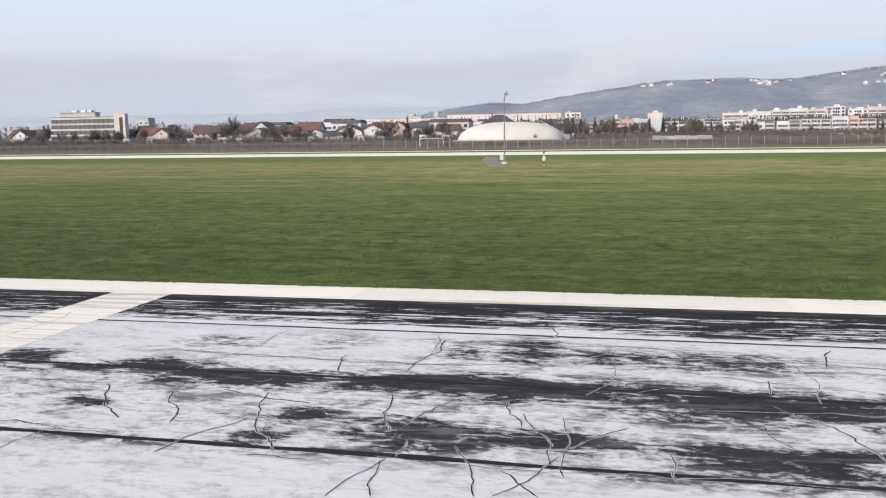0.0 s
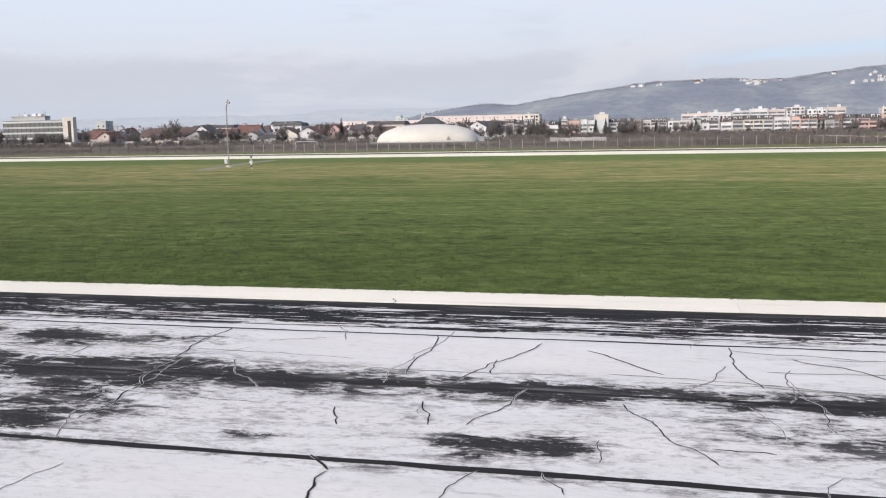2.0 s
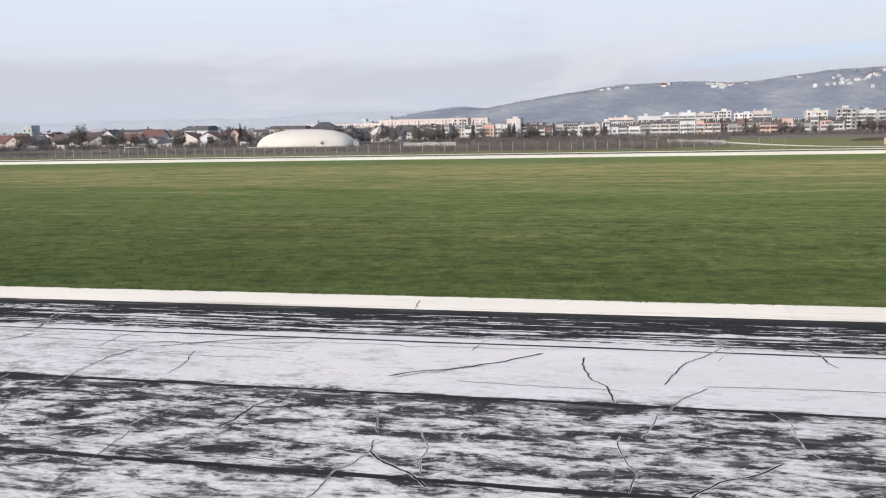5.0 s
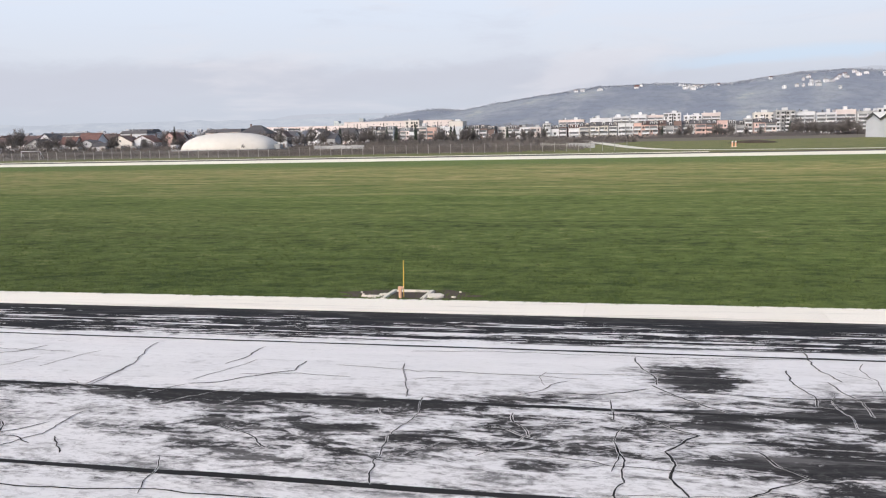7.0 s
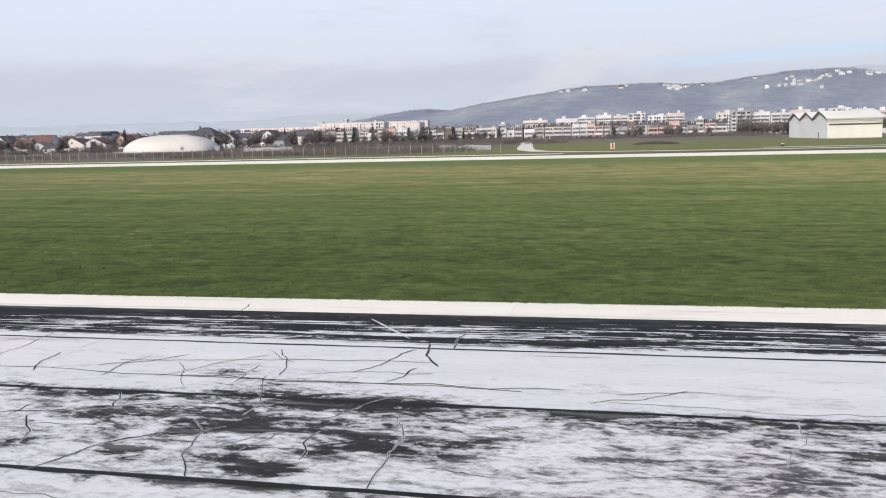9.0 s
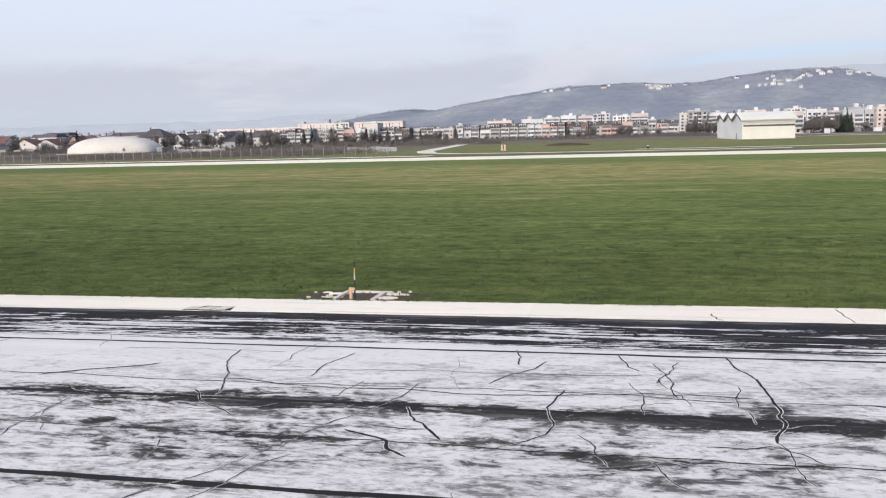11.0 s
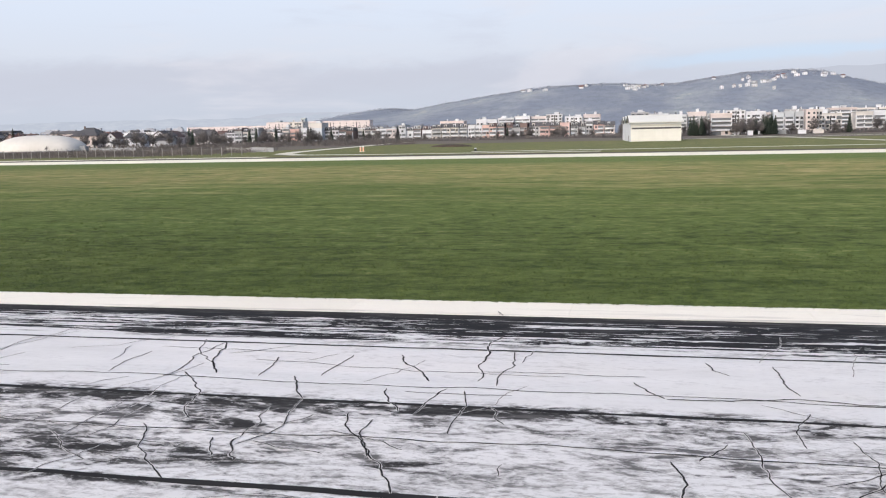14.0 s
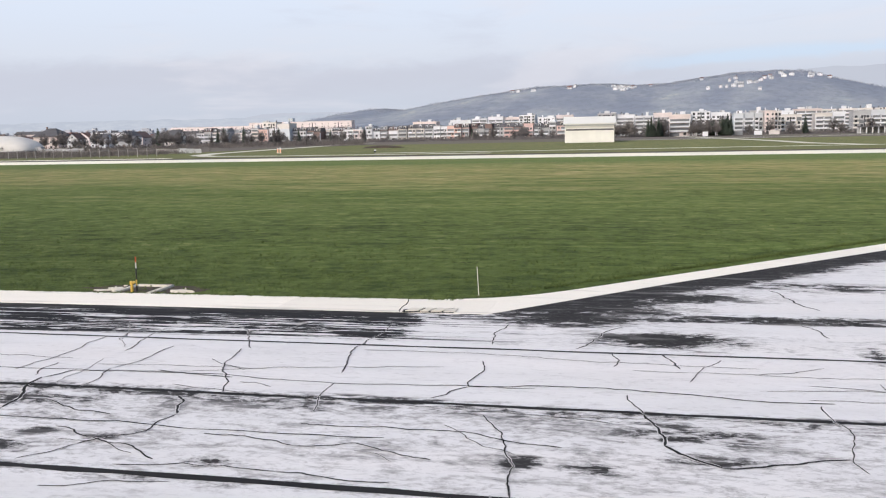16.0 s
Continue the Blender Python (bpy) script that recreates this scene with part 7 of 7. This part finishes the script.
crack(244.79, 13.76, -77, 1.7, 0.038); crack(246.64, 15.09, -84, 1.5, 0.042); crack(246.80, 13.63, -80, 1.2, 0.038)
crack(242.65, 13.05, 90, 2.1, 0.027); crack(241.45, 12.74, 98, 2.6, 0.027); crack(240.10, 12.18, 95, 1.7, 0.038)
crack(240.36, 13.95, 60, 0.9, 0.027); crack(243.26, 12.00, 79, 1.1, 0.037); crack(243.47, 13.08, -39, 1.1, 0.024)
crack(243.90, 15.71, 86, 1.2, 0.031); crack(239.40, 17.90, -60, 1.1, 0.033); crack(239.98, 16.91, 9, 2.3, 0.032)
crack(242.24, 17.25, -0, 4.3, 0.033); crack(246.56, 17.24, -58, 1.9, 0.031); crack(245.02, 17.08, -71, 0.9, 0.032)
crack(245.24, 14.46, 96, 1.4, 0.029); crack(247.16, 13.47, 62, 1.0, 0.026); crack(242.29, 17.45, 96, 2.0, 0.035)
crack(241.19, 18.62, 113, 1.0, 0.036); crack(245.51, 18.34, 36, 0.9, 0.035); crack(246.12, 15.29, -80, 0.9, 0.028)
crack(253.84, 16.43, -72, 2.0, 0.079); crack(254.48, 14.49, -87, 1.7, 0.080); crack(254.57, 12.81, -144, 0.7, 0.074)
crack(253.59, 16.57, 101, 1.0, 0.032); crack(253.89, 16.44, 64, 0.7, 0.049); crack(257.32, 15.66, -63, 1.1, 0.044)
crack(257.83, 14.64, -92, 0.9, 0.052); crack(257.80, 13.79, -135, 1.1, 0.039); crack(257.01, 13.01, -125, 0.9, 0.024)
crack(255.04, 15.93, 97, 1.4, 0.032); crack(254.88, 17.33, 81, 2.0, 0.035); crack(252.83, 16.91, 87, 3.1, 0.035)
crack(254.28, 18.71, 97, 2.3, 0.038); crack(249.16, 19.77, -68, 1.3, 0.036); crack(249.66, 18.53, -43, 1.2, 0.034)
crack(254.81, 15.12, -19, 2.0, 0.028); crack(252.52, 14.60, 97, 2.0, 0.030); crack(256.12, 13.74, -23, 1.0, 0.026)
crack(257.06, 13.34, -26, 1.7, 0.025); crack(255.96, 17.30, -9, 1.8, 0.033); crack(249.42, 17.56, 106, 2.0, 0.035)
crack(265.43, 16.96, -75, 1.1, 0.031); crack(265.73, 15.86, -79, 1.5, 0.055); crack(266.02, 14.40, -45, 1.1, 0.051)
crack(266.81, 13.61, 19, 1.9, 0.041); crack(268.67, 16.79, -85, 1.7, 0.030); crack(268.81, 15.11, -93, 1.4, 0.027)
crack(259.80, 17.66, 93, 4.5, 0.038); crack(262.52, 17.06, 92, 1.9, 0.034); crack(261.95, 16.24, 55, 1.0, 0.032)
crack(262.52, 17.06, -1, 6.4, 0.032); crack(258.79, 13.79, -10, 1.7, 0.026); crack(260.47, 13.48, 17, 1.0, 0.026)
crack(261.38, 13.76, -21, 1.4, 0.026); crack(258.11, 12.32, 3, 2.5, 0.023); crack(260.63, 12.45, -4, 1.7, 0.023)
crack(260.15, 14.52, -6, 4.4, 0.027); crack(269.25, 28.08, -73, 3.0, 0.051); crack(264.28, 20.29, 68, 2.5, 0.041)
crack(262.38, 20.45, 88, 2.1, 0.041); crack(260.12, 15.12, 97, 1.8, 0.030); crack(265.12, 18.88, 92, 1.2, 0.037)
crack(266.08, 20.03, -73, 1.2, 0.037); crack(269.30, 23.43, -71, 1.5, 0.043)
for i in range(34):
    x = seams.uniform(80, 110) if i % 2 else seams.uniform(165, 187)
    crack(x, seams.uniform(9, 20), 90 + seams.gauss(0, 30), seams.uniform(1.5, 4.0), seams.uniform(0.025, 0.06))
for i in range(330):
    crack(seams.uniform(-30, 300), seams.uniform(9, 19.8), seams.choice((90, 75, 105, 60, 0, 175)) + seams.gauss(0, 16), seams.uniform(0.6, 2.6), seams.uniform(0.009, 0.020))
# cracks that cross the lanes from joint to joint, with side branches
x = -28.0
while x < 292:
    x += seams.uniform(3.0, 8.5)
    y, side = seams.choice((9.0, 12.1, 12.1, 16.0)), seams.gauss(92, 9)
    for k in range(seams.choice((1, 2, 2, 3))):
        run = seams.uniform(1.6, 3.8)
        crack(x, y, side + seams.gauss(0, 14), run, seams.uniform(0.016, 0.030), 0.09)
        if seams.random() < 0.6:
            crack(x + 0.3 * run * math.cos(radians(side)), y + 0.45 * run, side + seams.choice((-1, 1)) * seams.uniform(30, 75), seams.uniform(0.5, 1.8), seams.uniform(0.010, 0.018))
        x, y = x + run * math.cos(radians(side)), y + run * math.sin(radians(side))
        if y > 19.5:
            break
for i in range(60):
    crack(seams.uniform(-20, 290), seams.uniform(16.3, 19.6), seams.choice((2, -3, 178)) + seams.gauss(0, 4), seams.uniform(3.0, 8.5), seams.uniform(0.012, 0.018), 0.03)
for i in range(60):
    crack(seams.uniform(-20, 290), seams.uniform(9.5, 15.6), seams.choice((2, -3, 178)) + seams.gauss(0, 5), seams.uniform(2.5, 7.0), seams.uniform(0.010, 0.015), 0.04)
tagged(part("crack_lip", lips, M_LIP, runway_ob, "pale crack edges"), kind="stuff")
tagged(part("hairline_crack", hair, M_TAR, runway_ob, "fine sealed cracks"), kind="stuff")

# broken spots where drains pass under the kerb: dark joints round loose blocks
for x in (65.3, 111.1, 186.6, 260.1):
    q = random.Random(int(x))
    edge = [(-1, -1), (-0.4, -1), (0.3, -1), (1, -1), (1.02, 0), (0.9, 1), (0.4, 0.9), (-0.3, 1), (-0.75, 0.7), (-1, 0)]
    part("broken_patch", Geo().face([(x + 0.72 * u * q.uniform(0.92, 1.1), -0.62 + 0.33 * w * q.uniform(0.85, 1.1), 0.016) for u, w in edge]), M_TAR, kerb, "dark crumbled gap")
    at = x - 0.66
    while at < x + 0.55:
        w = q.uniform(0.20, 0.42)
        lo, hi, lean = -0.90 + q.uniform(0, 0.08), -0.42 + q.uniform(-0.10, 0.06), q.uniform(-0.04, 0.10)
        ring = [(at + 0.02, lo), (at + w - 0.02, lo + q.uniform(0, 0.05)), (at + w + lean, hi), (at + 0.03 + lean, hi + q.uniform(-0.05, 0.03))]
        part("fragment", Geo().loft([[(a, b, 0.014) for a, b in ring], [(a, b, q.uniform(0.03, 0.045)) for a, b in ring]]), M_PAD, kerb)
        at += w + 0.03
